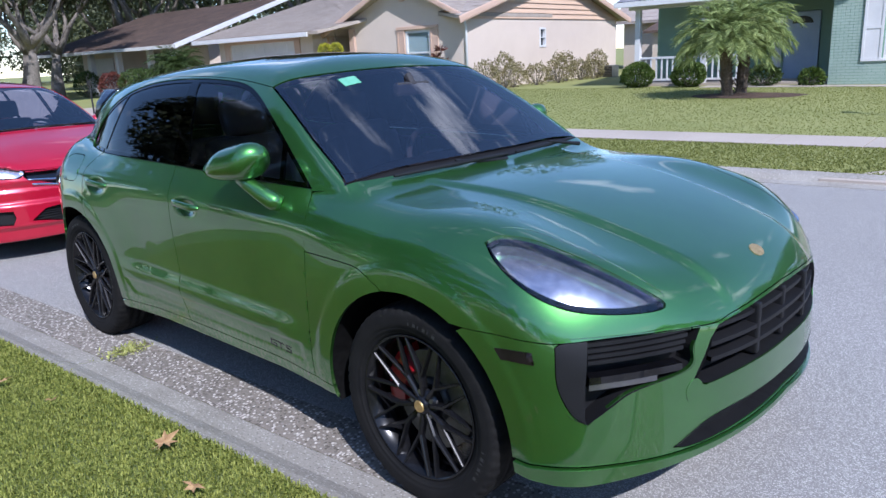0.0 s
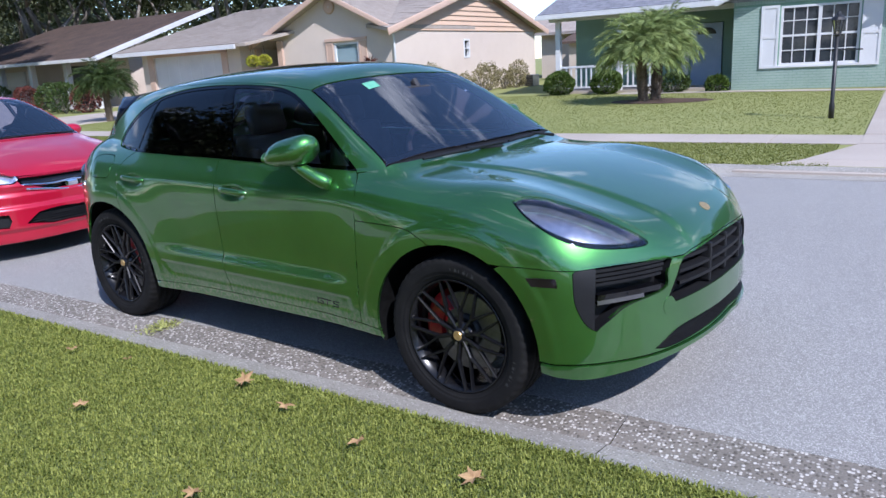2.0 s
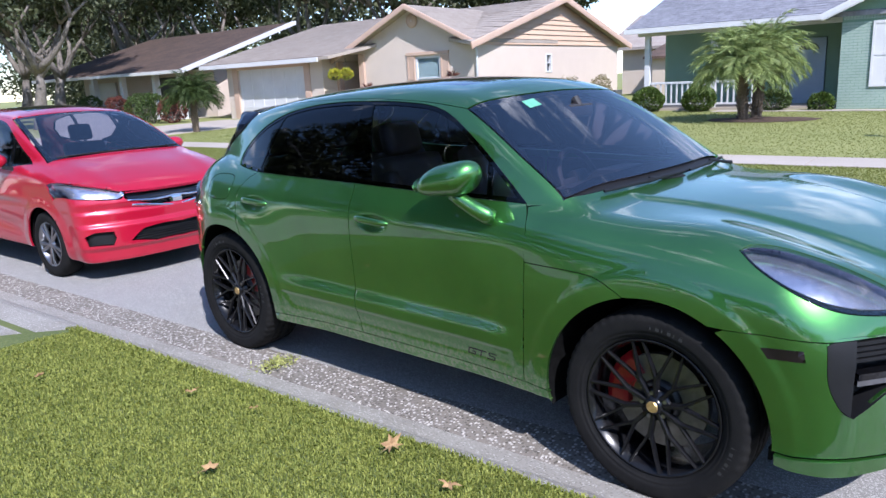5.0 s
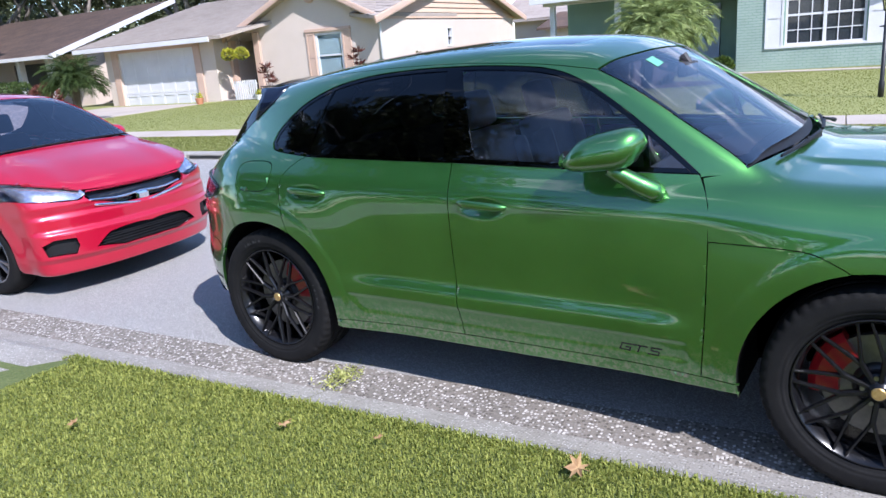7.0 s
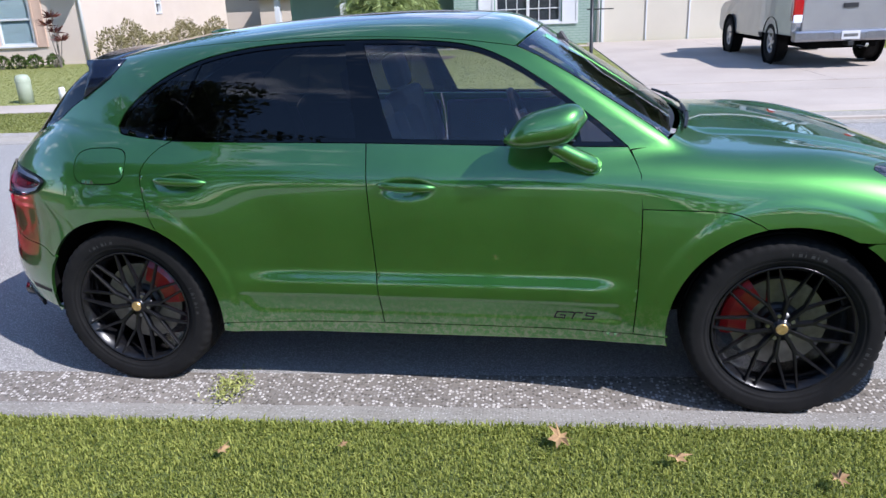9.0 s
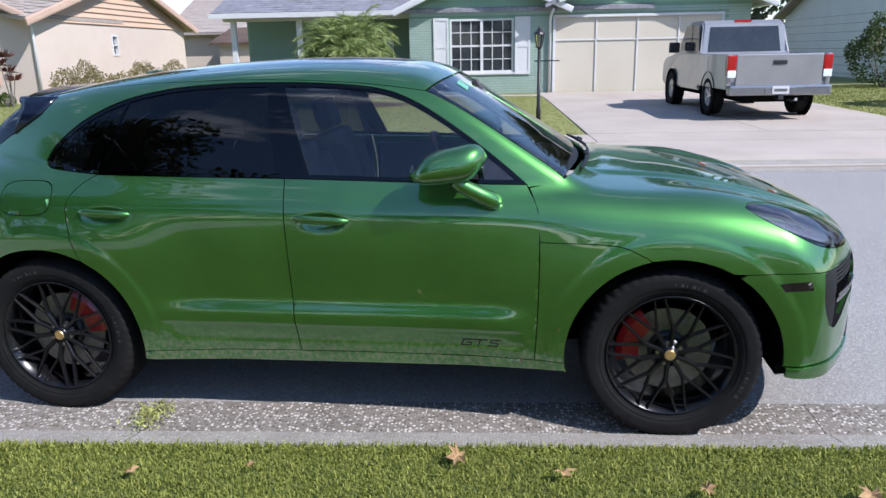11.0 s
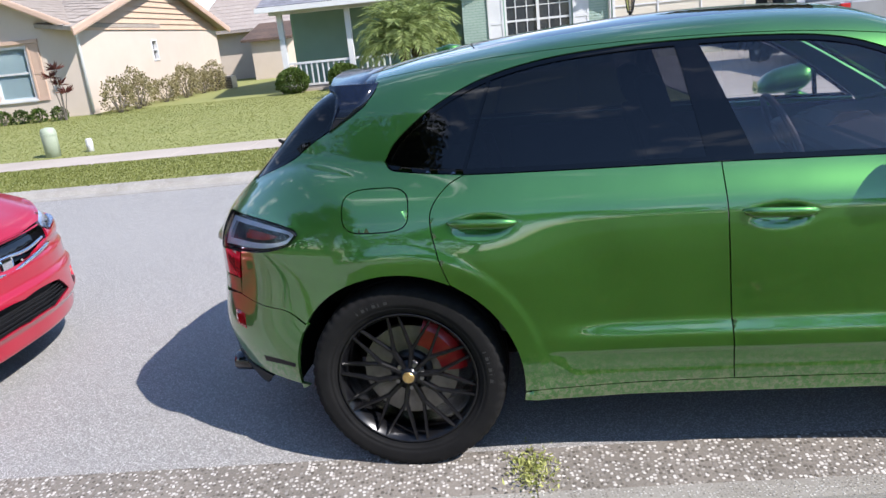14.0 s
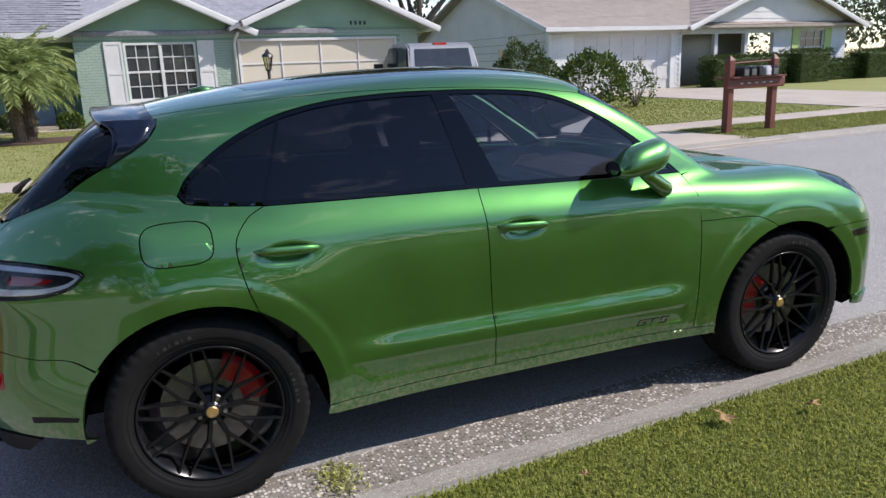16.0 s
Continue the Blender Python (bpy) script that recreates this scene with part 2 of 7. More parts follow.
def aggregate(name, low, high, stones, cells, rim, patch=2.5):
    """Stones of many tones set in a ground mass."""
    m = surface(name, low, high, patch, .9, bump=.003, grain=120)
    nt = m.node_tree
    p = nt.nodes["Principled BSDF"]
    tc, vor, edge, tone, mix = (nt.nodes.new("ShaderNode" + n) for n in ("TexCoord", "TexVoronoi", "ValToRGB", "ValToRGB", "Mix"))
    vor.inputs["Scale"].default_value, vor.inputs["Randomness"].default_value = cells, 1.0
    edge.color_ramp.elements[0].position, edge.color_ramp.elements[1].position = rim - .14, rim
    edge.color_ramp.elements[0].color, edge.color_ramp.elements[1].color = (1, 1, 1, 1), (0, 0, 0, 1)
    e = tone.color_ramp.elements
    e[0].color, e[1].color = (*stones[0], 1), (*stones[1], 1)
    e[0].position, e[1].position = .25, .8
    sep = nt.nodes.new("ShaderNodeSeparateColor")
    mix.data_type = "RGBA"
    nt.links.new(tc.outputs["Object"], vor.inputs["Vector"])
    nt.links.new(vor.outputs["Distance"], edge.inputs[0])
    nt.links.new(vor.outputs["Color"], sep.inputs[0])
    nt.links.new(sep.outputs[0], tone.inputs[0])
    old = p.inputs["Base Color"].links[0].from_socket
    nt.links.new(edge.outputs[0], mix.inputs[0])
    nt.links.new(old, mix.inputs[6])
    nt.links.new(tone.outputs[0], mix.inputs[7])
    nt.links.new(mix.outputs[2], p.inputs["Base Color"])
    b = p.inputs["Normal"].links[0].from_node
    nt.links.new(edge.outputs[0], b.inputs["Height"])
    return m


PEBBLES = aggregate("pebbled_concrete", (.125, .110, .092), (.215, .19, .16), ((.09, .078, .062), (.50, .465, .42)), 60, .50)
KERB = aggregate("kerb_concrete", (.22, .20, .17), (.33, .31, .275), ((.17, .155, .13), (.50, .48, .44)), 74, .40)
ASPHALT = aggregate("old_asphalt", (.19, .182, .170), (.26, .25, .236), ((.21, .20, .188), (.47, .455, .43)), 185, .60, .5)


# ---- helpers for meshes ----
def part(name, bm, material, parent, label="", smooth=False):
    """The bmesh as one mesh object under a thing or a part."""
    me = bpy.data.meshes.new(name)
    bmesh.ops.recalc_face_normals(bm, faces=bm.faces)
    for f in bm.faces:
        f.smooth = smooth
    bm.to_mesh(me)
    bm.free()
    ob = new(name, me)
    me.materials.append(material)
    ob.parent = parent
    return tagged(ob, label)


def block(bm, lo, hi, bevel=0.0, m=None):
    """Adds a box with eased edges."""
    made = bmesh.ops.create_cube(bm, size=1)["verts"]
    for v in made:
        v.co = Vector([lo[i] + (v.co[i] + .5) * (hi[i] - lo[i]) for i in range(3)])
    if bevel:
        edges = list({e for v in made for e in v.link_edges})
        made = list({v for f in bmesh.ops.bevel(bm, geom=edges, offset=bevel, segments=2, affect="EDGES", profile=.6)["faces"] for v in f.verts} | {v for v in made if v.is_valid})
    if m is not None:
        bmesh.ops.transform(bm, matrix=m, verts=made)
    return bm


def box_bm(lo, hi, bevel=0.0, m=None):
    return block(bmesh.new(), lo, hi, bevel, m)


def bar(bm, a, b, w0, d0, w1=None, d1=None, out=(0, 1, 0)):
    """Adds a tapered bar from a to b, w wide across and d deep along out."""
    a, b, out = Vector(a), Vector(b), Vector(out)
    along = (b - a).normalized()
    across = along.cross(out).normalized()
    out = across.cross(along)
    rings = []
    for p, w, d in ((a, w0, d0), (b, w1 or w0, d1 or d0)):
        rings.append([bm.verts.new(p + across * w * i + out * d * k) for i, k in ((-.5, -.5), (-.5, .2), (-.28, .5), (.28, .5), (.5, .2), (.5, -.5))])
    for i in range(6):
        bm.faces.new((rings[0][i], rings[0][(i + 1) % 6], rings[1][(i + 1) % 6], rings[1][i]))
    bm.faces.new(rings[0][::-1])
    bm.faces.new(rings[1])
    return bm


def tube(bm, pts, radius, n=8, caps=True):
    """Adds a round tube through points; radius: one, or one for each."""
    pts = [Vector(p) for p in pts]
    rings = []
    for i, p in enumerate(pts):
        d = (pts[min(i + 1, len(pts) - 1)] - pts[max(i - 1, 0)]).normalized()
        u = d.orthogonal().normalized() if not i else (u - d * u.dot(d)).normalized()
        w = d.cross(u)
        r = radius[i] if isinstance(radius, (list, tuple)) else radius
        rings.append([bm.verts.new(p + (u * math.cos(a) + w * math.sin(a)) * r) for a in [2 * math.pi * k / n for k in range(n)]])
    for a, b in zip(rings, rings[1:]):
        for k in range(n):
            bm.faces.new((a[k], a[(k + 1) % n], b[(k + 1) % n], b[k]))
    if caps:
        bm.faces.new(rings[0][::-1])
        bm.faces.new(rings[-1])
    return bm


def revolve(bm, profile, n=48, closed=False, m=None, wave=None):
    """Adds a solid of revolution about the y axis: profile of (y, radius)."""
    rings = []
    for k in range(n):
        a = 2 * math.pi * k / n
        row = []
        for j, (y, r) in enumerate(profile):
            r = r + (wave(j, k) if wave else 0)
            row.append(bm.verts.new((r * math.cos(a), y, r * math.sin(a))))
        rings.append(row)
    if m is not None:
        for row in rings:
            for v in row:
                v.co = m @ v.co
    count = len(profile)
    for k in range(n):
        a, b = rings[k], rings[(k + 1) % n]
        for j in range(count if closed else count - 1):
            i = (j + 1) % count
            bm.faces.new((a[j], a[i], b[i], b[j]))
    return bm


def extrude_outline(bm, pts, y0, y1):
    """Adds a plate with an outline of (x, z) between two y."""
    a = [bm.verts.new((x, y0, z)) for x, z in pts]
    b = [bm.verts.new((x, y1, z)) for x, z in pts]
    bm.faces.new(a)
    bm.faces.new(b[::-1])
    for i in range(len(pts)):
        k = (i + 1) % len(pts)
        bm.faces.new((a[k], a[i], b[i], b[k]))
    return bm




# ---- ground: u runs along the street, v across it ----
STREET = pose(0, 0, 0, 0, 0, 4.75)
uv = lambda u, v, z=0.0: STREET @ Vector((u, v, z))


def laid(name, bm, material, label="", category="", kind="structure", smooth=False):
    ob = part(name, bm, material, None, smooth=smooth)
    ob.matrix_world = STREET
    return tagged(ob, label, category, kind=kind)


def strip(profile, u0, u1, n=60, wander=0.0):
    """A sheet along the street over a profile of (v, z)."""
    bm = bmesh.new()
    rows = []
    for i in range(n + 1):
        u = u0 + (u1 - u0) * i / n
        rows.append([bm.verts.new((u, v + wander * noise.noise((u * 3, v, 0)), z)) for v, z in profile])
    for a, b in zip(rows, rows[1:]):
        for k in range(len(profile) - 1):
            bm.faces.new((a[k], b[k], b[k + 1], a[k + 1]))
    return bm


def rise(v):
    """The height of the lawns beyond the street."""
    return .10 + .05 * min(max((v - 6.2) / 3, 0), 1) + .10 * min(max((v - 9) / 9, 0), 1)


laid("ground", strip([(-400, -.12), (500, -.12)], -600, 600, 4), GRASS_FAR)
laid("road", strip([(-.80, -.006), (-.4, .004), (1.0, .02), (2.5, .03), (4.5, .02), (5.85, -.002)], -150, 150, 80), ASPHALT)
laid("lawn_near", strip([(-1.36, .115), (-1.6, .135), (-2.5, .16), (-5, .22), (-14, .30), (-60, .35)], -150, 150, 80), GRASS_SOIL)
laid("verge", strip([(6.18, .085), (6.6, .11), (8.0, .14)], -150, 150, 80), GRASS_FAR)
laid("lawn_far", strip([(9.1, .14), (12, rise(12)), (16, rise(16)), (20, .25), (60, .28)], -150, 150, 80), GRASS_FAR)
# kerbs, cast in lengths with joints between them
edge = 3.05
for k in range(-8, 8):
    a, b = k * edge - 1.02, (k + 1) * edge - 1.024
    ob = laid("gutter", strip([(-1.01, -.02), (-.90, -.008), (-.758, .004), (-.752, -.06)], a, b, 8, .003), PEBBLES, "pebbled concrete gutter strip beside the lawn", "gutter")
    if b < -2.4:
        prof = [(-1.40, .06), (-1.37, .05), (-1.22, .02), (-1.02, -.004), (-1.006, -.03)]
    else:
        prof = [(-1.41, .118), (-1.36, .112), (-1.28, .085), (-1.18, .028), (-1.03, -.004), (-1.006, -.03)]
    laid("kerb", strip(prof, a, b, 10, .003), KERB, "weathered sloping concrete kerb", "kerb")
for k in range(-20, 20):
    a, b = k * edge, (k + 1) * edge - .006
    prof = [(5.80, -.05), (5.81, .006), (5.98, .012), (6.08, .07), (6.22, .095), (6.24, .05)]
    laid("kerb", strip(prof, a, b, 4), KERB, "weathered sloping concrete kerb", "kerb")
# pavement slabs
for k in range(-24, 24):
    a, b = k * 1.25, (k + 1) * 1.25 - .014
    laid("pavement", block(bmesh.new(), (a, 8.02, .02), (b, 9.12, .155), .008), CONCRETE, "pale concrete pavement slab", "pavement")


def quad_slab(corners, top, thick=.2):
    bm = bmesh.new()
    a = [bm.verts.new((u, v, z + top)) for u, v, z in corners]
    b = [bm.verts.new((u, v, z + top - thick)) for u, v, z in corners]
    bm.faces.new(a)
    bm.faces.new(b[::-1])
    for i in range(len(corners)):
        k = (i + 1) % len(corners)
        bm.faces.new((a[k], a[i], b[i], b[k]))
    return bm


def driveway(u0, u1, v1, lane=2):
    """A concrete drive from the kerb to a garage, cast in bays."""
    laid("driveway_apron", quad_slab([(u0 - 1.3, 6.0, .035), (u1 + 1.3, 6.0, .035), (u1 + .55, 6.55, .118), (u0 - .55, 6.55, .118)], .014), CONCRETE, "flared concrete drive apron", "driveway")
    laid("driveway_apron", quad_slab([(u0 - .55, 6.556, .118), (u1 + .55, 6.556, .118), (u1, 8.0, .145), (u0, 8.0, .145)], .014), CONCRETE, "flared concrete drive apron", "driveway")
    cuts = np.linspace(9.13, v1, 4)
    for a, b in zip(cuts, cuts[1:]):
        for i in range(lane):
            p, q = u0 + (u1 - u0) * i / lane, u0 + (u1 - u0) * (i + 1) / lane - .012
            laid("driveway", quad_slab([(p, a, rise(a)), (q, a, rise(a)), (q, b - .012, rise(b)), (p, b - .012, rise(b))], .02), CONCRETE, "pale concrete driveway bay", "driveway")
    laid("driveway_crossing", quad_slab([(u0, 8.0, .145), (u1, 8.0, .145), (u1, 9.13, .145), (u0, 9.13, .145)], .018), CONCRETE, "concrete drive crossing the pavement", "driveway")


driveway(2.45, 8.7, 20.1)
driveway(-26.2, -20.6, 17.4)
driveway(16.6, 22.6, 21.9)
laid("driveway_near", quad_slab([(-9.2, -1.37, .10), (-2.45, -1.37, .10), (-3.3, -2.6, .165), (-3.4, -12, .30), (-8.0, -12, .30), (-8.2, -2.6, .165)], .022), KERB, "weathered concrete drive through the near lawn", "driveway")
laid("porch_path", quad_slab([(-5.0, 19.5, .25), (-1.0, 19.3, .25), (2.45, 18.6, .25), (2.45, 19.3, .25), (-1.0, 19.9, .25), (-5.0, 20.3, .25)], .01), CONCRETE, "narrow concrete path to a porch", "path")


def spline(xs, ys):
    """A natural cubic spline through the knots, straight beyond its ends."""
    xs, ys = np.array(xs, float), np.array(ys, float)
    n, h = len(xs), np.diff(xs)
    A, b = np.eye(n), np.zeros(n)
    for i in range(1, n - 1):
        A[i, i - 1:i + 2] = h[i - 1], 2 * (h[i - 1] + h[i]), h[i]
        b[i] = 3 * ((ys[i + 1] - ys[i]) / h[i] - (ys[i] - ys[i - 1]) / h[i - 1])
    c = np.linalg.solve(A, b)
    d = (c[1:] - c[:-1]) / (3 * h)
    m = np.diff(ys) / h - h * (2 * c[:-1] + c[1:]) / 3
    end = m[-1] + 2 * c[-2] * h[-1] + 3 * d[-1] * h[-1] ** 2

    def f(x):
        x = np.asarray(x, float)
        i = np.clip(np.searchsorted(xs, x) - 1, 0, n - 2)
        t = np.clip(x, xs[0], xs[-1]) - xs[i]
        y = ys[i] + t * (m[i] + t * (c[i] + t * d[i]))
        return y + np.minimum(x - xs[0], 0) * m[0] + np.maximum(x - xs[-1], 0) * end
    return f


def smax(a, b, r):
    h = np.maximum(r - np.abs(a - b), 0) / r
    return np.maximum(a, b) + h * h * r / 4


def smin(a, b, r):
    return -smax(-a, -b, r)


def step(x, a, b):
    t = np.clip((x - a) / (b - a), 0, 1)
    return t * t * t * (t * (6 * t - 15) + 10)


# the sport utility car: outer skin as one smooth solid, nose to +x, metres from the middle of the wheelbase
HUB_X, HUB_Z, ARCH = 1.4035, 0.362, 0.445
side_plain = spline([.18, .29, .40, .55, .70, .82, .93, 1.0, 1.06, 1.12, 1.2], [.880, .912, .928, .936, .940, .943, .940, .930, .910, .878, .80])
bonnet_z = spline([.6, .9, 1.1, 1.4, 1.7, 1.95, 2.1, 2.2, 2.28, 2.34], [1.12, 1.105, 1.085, 1.062, 1.012, .945, .893, .85, .80, .745])
tail_x = spline([.2, .35, .5, .62, .75, .9, .98, 1.05, 1.12, 1.2], [-2.20, -2.29, -2.33, -2.315, -2.30, -2.28, -2.23, -2.16, -2.07, -1.96])
roof_z = spline([-2.1, -1.8, -1.5, -1.28, -.98, -.7, -.4, -.1, .15, .35, .6], [1.36, 1.435, 1.502, 1.540, 1.576, 1.598, 1.611, 1.611, 1.598, 1.575, 1.53])


def skin(x, y, z):
    """Below zero inside the body, zero on its skin."""
    y = np.abs(y)
    w = step(x, -1.05, -.50) * (1 - step(x, .60, .90))
    half = side_plain(z) + w * .021 * (1 - step(z, .50, .60)) * step(z, .31, .49)
    for hx in (-HUB_X, HUB_X):
        d = np.hypot(x - hx, z - HUB_Z)
        half = half + .025 * (1 - step(d, .43, .95)) * (1 - step(z, .70, 1.08)) + .006 * (1 - step(d, .505, .555))
    half = half + .014 * np.exp(-((x + 1.45) / .62) ** 2 - ((z - .88) / .16) ** 2)
    for hx, hz in ((-.08, .934), (-1.07, .955)):
        half = half - .015 * np.exp(-(((x - hx) / .088) ** 2 + ((z - hz) / .034) ** 2) ** 2)
    inset = step(z, .372, .396) * (1 - step(z, .452, .476)) * step(x - .9 * (.44 - z), -.86, -.80) * (1 - step(x, .74, .80))
    half = half - .007 * inset
    f_side = y - half
    dome = .014 * (1 - step(y, .36 + .10 * (1.9 - x), .43 + .10 * (1.9 - x))) * step(x, .9, 1.2)
    ridge = .030 * np.exp(-((y - .73) / .16) ** 2) * step(x, 1.15, 1.75)
    f_top = z - bonnet_z(x) - dome - ridge + .035 * (y / .9) ** 2
    f_nose = x - 2.335 + .39 * y ** 2.4 + 1.3 * np.maximum(z - .62, 0) ** 2 + .8 * np.maximum(.42 - z, 0) ** 2
    f_tail = tail_x(z) + .77 * y ** 4.2 - x
    low = smax(smax(smax(smax(f_side, f_top, .16), f_nose, .10), f_tail, .10), .20 - z, .04)
    up = smax(z - 1.10, -.055 + 0 * z, .08)
    cabin = .872 - .40 * up - .22 * up * up - .20 * (np.maximum(-.9 - x, 0) / .9) ** 2 - .06 * (np.maximum(x - .3, 0) / .65) ** 2
    g_side = (y - cabin) * .93
    g_roof = z - roof_z(x) + .055 * (y / .65) ** 2 + .02 * (y / .65) ** 6
    g_screen = (z + .63 * x - 1.787 + .11 * y ** 2) * .85
    g_back = (z - 1.09 - .95 * (x + 2.10) + .10 * y ** 2) * .72
    top = smax(smax(smax(smax(g_side, g_roof, .09), g_screen, .05), g_back, .05), .8 - z, .05)
    return smin(low, top, .035)


SHAPE = [skin]


def cast(eye, ways, depth=0.0, near=0.0, far=3.0):
    """Where rays that start at eye, inside, leave the skin moved inwards by depth."""
    ways = np.asarray(ways, float)
    ways = ways / np.linalg.norm(ways, axis=1)[:, None]
    eye = np.broadcast_to(np.asarray(eye, float), ways.shape)
    a, b = np.full(len(ways), near), np.full(len(ways), far)
    for _ in range(46):
        m = (a + b) / 2
        p = eye + ways * m[:, None]
        inside = SHAPE[0](p[:, 0], p[:, 1], p[:, 2]) < -depth
        a, b = np.where(inside, m, a), np.where(inside, b, m)
    return eye + ways * a[:, None]


def skin_normal(p, e=.004):
    g = np.stack([SHAPE[0](*(p + d).T) - SHAPE[0](*(p - d).T) for d in np.eye(3) * e], 1)
    return g / np.linalg.norm(g, axis=1)[:, None]


# ---- the green sport utility car ----
def catmull(pts, n=8):
    """A smooth open curve through the points."""
    p = np.array(pts, float)
    p = np.vstack([2 * p[0] - p[1], p, 2 * p[-1] - p[-2]])
    out = []
    for i in range(1, len(p) - 2):
        a, b, c, d = p[i - 1:i + 3]
        for t in np.arange(n) / n:
            out.append(.5 * (2 * b + (c - a) * t + (2 * a - 5 * b + 4 * c - d) * t * t + (3 * b - a - 3 * c + d) * t ** 3))
    out.append(p[-2])
    return np.array(out)


def ring(*curves):
    """A closed outline out of open curves that meet."""
    out = []
    for c in curves:
        c = np.array(c, float)
        if len(out) and np.linalg.norm(out[-1] - c[0]) < 1e-4:
            c = c[1:]
        out.extend(c)
    if np.linalg.norm(out[0] - out[-1]) < 1e-4:
        out.pop()
    return np.array(out)


def even(poly, gap):
    """The closed outline with points about gap apart, corners kept."""
    out = []
    for a, b in zip(poly, np.roll(poly, -1, 0)):
        n = max(1, int(np.ceil(np.linalg.norm(b - a) / gap)))
        out.extend(a + (b - a) * k / n for k in range(n))
    return np.array(out)


def inside(q, poly):
    x, y = q[:, 0], q[:, 1]
    hit = np.zeros(len(q), bool)
    for (ax, ay), (bx, by) in zip(poly, np.roll(poly, -1, 0)):
        if ay != by:
            hit ^= ((ay > y) != (by > y)) & (x < (bx - ax) * (y - ay) / (by - ay) + ax)
    return hit


def edge_distance(q, poly):
    best = np.full(len(q), 9.0)
    for a, b in zip(poly, np.roll(poly, -1, 0)):
        d = b - a
        t = np.clip(((q - a) @ d) / max(d @ d, 1e-12), 0, 1)
        best = np.minimum(best, np.linalg.norm(q - a - t[:, None] * d, axis=1))
    return best


def shrink(poly, w):
    """The outline moved inwards by w."""
    area = np.sum(poly[:, 0] * np.roll(poly[:, 1], -1) - poly[:, 1] * np.roll(poly[:, 0], -1))
    e = np.roll(poly, -1, 0) - poly
    e /= np.maximum(np.linalg.norm(e, axis=1), 1e-9)[:, None]
    n = np.stack([-e[:, 1], e[:, 0]], 1) * np.sign(area)
    m = n + np.roll(n, 1, 0)
    m /= np.maximum(np.sum(m * m, 1), .6)[:, None]
    return poly + 2 * w * m


def flat(p, centre):
    """Places to the flat sheet of a panel: side view, or the view out of a centre spread on a disc."""
    p = np.asarray(p, float)
    if centre is None:
        return p[:, [0, 2]]
    d = p - np.array(centre)
    d /= np.linalg.norm(d, axis=1)[:, None]
    return d[:, :2] / (1 + d[:, 2:])


def lift(q, centre, depth):
    if centre is None:
        ways = np.tile([0., 1., 0.], (len(q), 1))
        return cast(np.stack([q[:, 0], np.zeros(len(q)), q[:, 1]], 1), ways, depth)
    s = np.sum(q * q, 1)
    ways = np.stack([2 * q[:, 0], 2 * q[:, 1], 1 - s], 1)
    return cast(centre, ways, depth)


def panel(outer, holes=(), centre=None, gap=.03, depth=0.0, rim=.014, seam=.0022, side=-1, both=False, whole=()):
    """A sheet of the car's skin inside an outline, with turned-in edges: a mesh. outer: places with y > 0; both: mirrored to a whole."""
    outer, holes = np.array(outer, float), [np.array(h, float) for h in holes]
    if both:
        outer = ring(outer, (outer * (1, -1, 1))[::-1])
        holes = holes + [h * (1, -1, 1) for h in holes] + [ring(h, (h * (1, -1, 1))[::-1]) for h in whole]
    scale = 1.0 if centre is None else .5 / 0.95
    g = gap * scale
    lines = [shrink(even(flat(outer, centre), g * .7), seam * scale)]
    lines += [shrink(even(flat(h, centre), g * .5), -seam * scale) for h in holes]
    lo, hi = lines[0].min(0), lines[0].max(0)
    gx, gy = np.meshgrid(np.arange(lo[0], hi[0], g), np.arange(lo[1], hi[1], g * .866))
    gx[1::2] += g / 2
    q = np.stack([gx.ravel(), gy.ravel()], 1)
    keep = inside(q, lines[0]) & (edge_distance(q, lines[0]) > .45 * g)
    for h in lines[1:]:
        keep &= ~inside(q, h) & (edge_distance(q, h) > .35 * g)
    q = q[keep]
    pts, edges = [], []
    for l in lines:
        k = len(pts)
        pts.extend(l)
        edges.extend((k + i, k + (i + 1) % len(l)) for i in range(len(l)))
    pts.extend(q)
    out = delaunay_2d_cdt([Vector(p) for p in pts], edges, [], 0, 1e-6)
    q = np.array([tuple(v) for v in out[0]])
    tri = np.array([f for f in out[2] if len(f) == 3])
    mid = q[tri].mean(1)
    ok = inside(mid, lines[0])
    for h in lines[1:]:
        ok &= ~inside(mid, h)
    tri = tri[ok]
    p = lift(q, centre, depth)
    n = skin_normal(p)
    a, b, c = p[tri[:, 0]], p[tri[:, 1]], p[tri[:, 2]]
    turn = np.sum(np.cross(b - a, c - a) * n[tri].mean(1), 1) < 0
    tri[turn] = tri[turn][:, ::-1]
    if side < 0 and not both:
        p, n, tri = p * (1, -1, 1), n * (1, -1, 1), tri[:, ::-1]
    used = {}
    for f in tri:
        for k in range(3):
            e = (f[k], f[(k + 1) % 3])
            used[e] = True
    border = [e for e in used if (e[1], e[0]) not in used]
    verts, faces, inner = [tuple(v) for v in p], [tuple(int(i) for i in f) for f in tri], {}
    if rim:
        for e in border:
            for i in e:
                if i not in inner:
                    inner[i] = len(verts)
                    verts.append(tuple(p[i] - n[i] * rim))
        faces += [(int(e[1]), int(e[0]), inner[e[0]], inner[e[1]]) for e in border]
    me = bpy.data.meshes.new("panel")
    me.from_pydata(verts, [], faces)
    me.update()
    normals = []
    for poly in me.polygons:
        smooth = poly.index < len(tri)
        poly.use_smooth = True
        normals += [tuple(n[me.loops[l].vertex_index]) if smooth else tuple(poly.normal) for l in poly.loop_indices]
    me.normals_split_custom_set(normals)
    return me


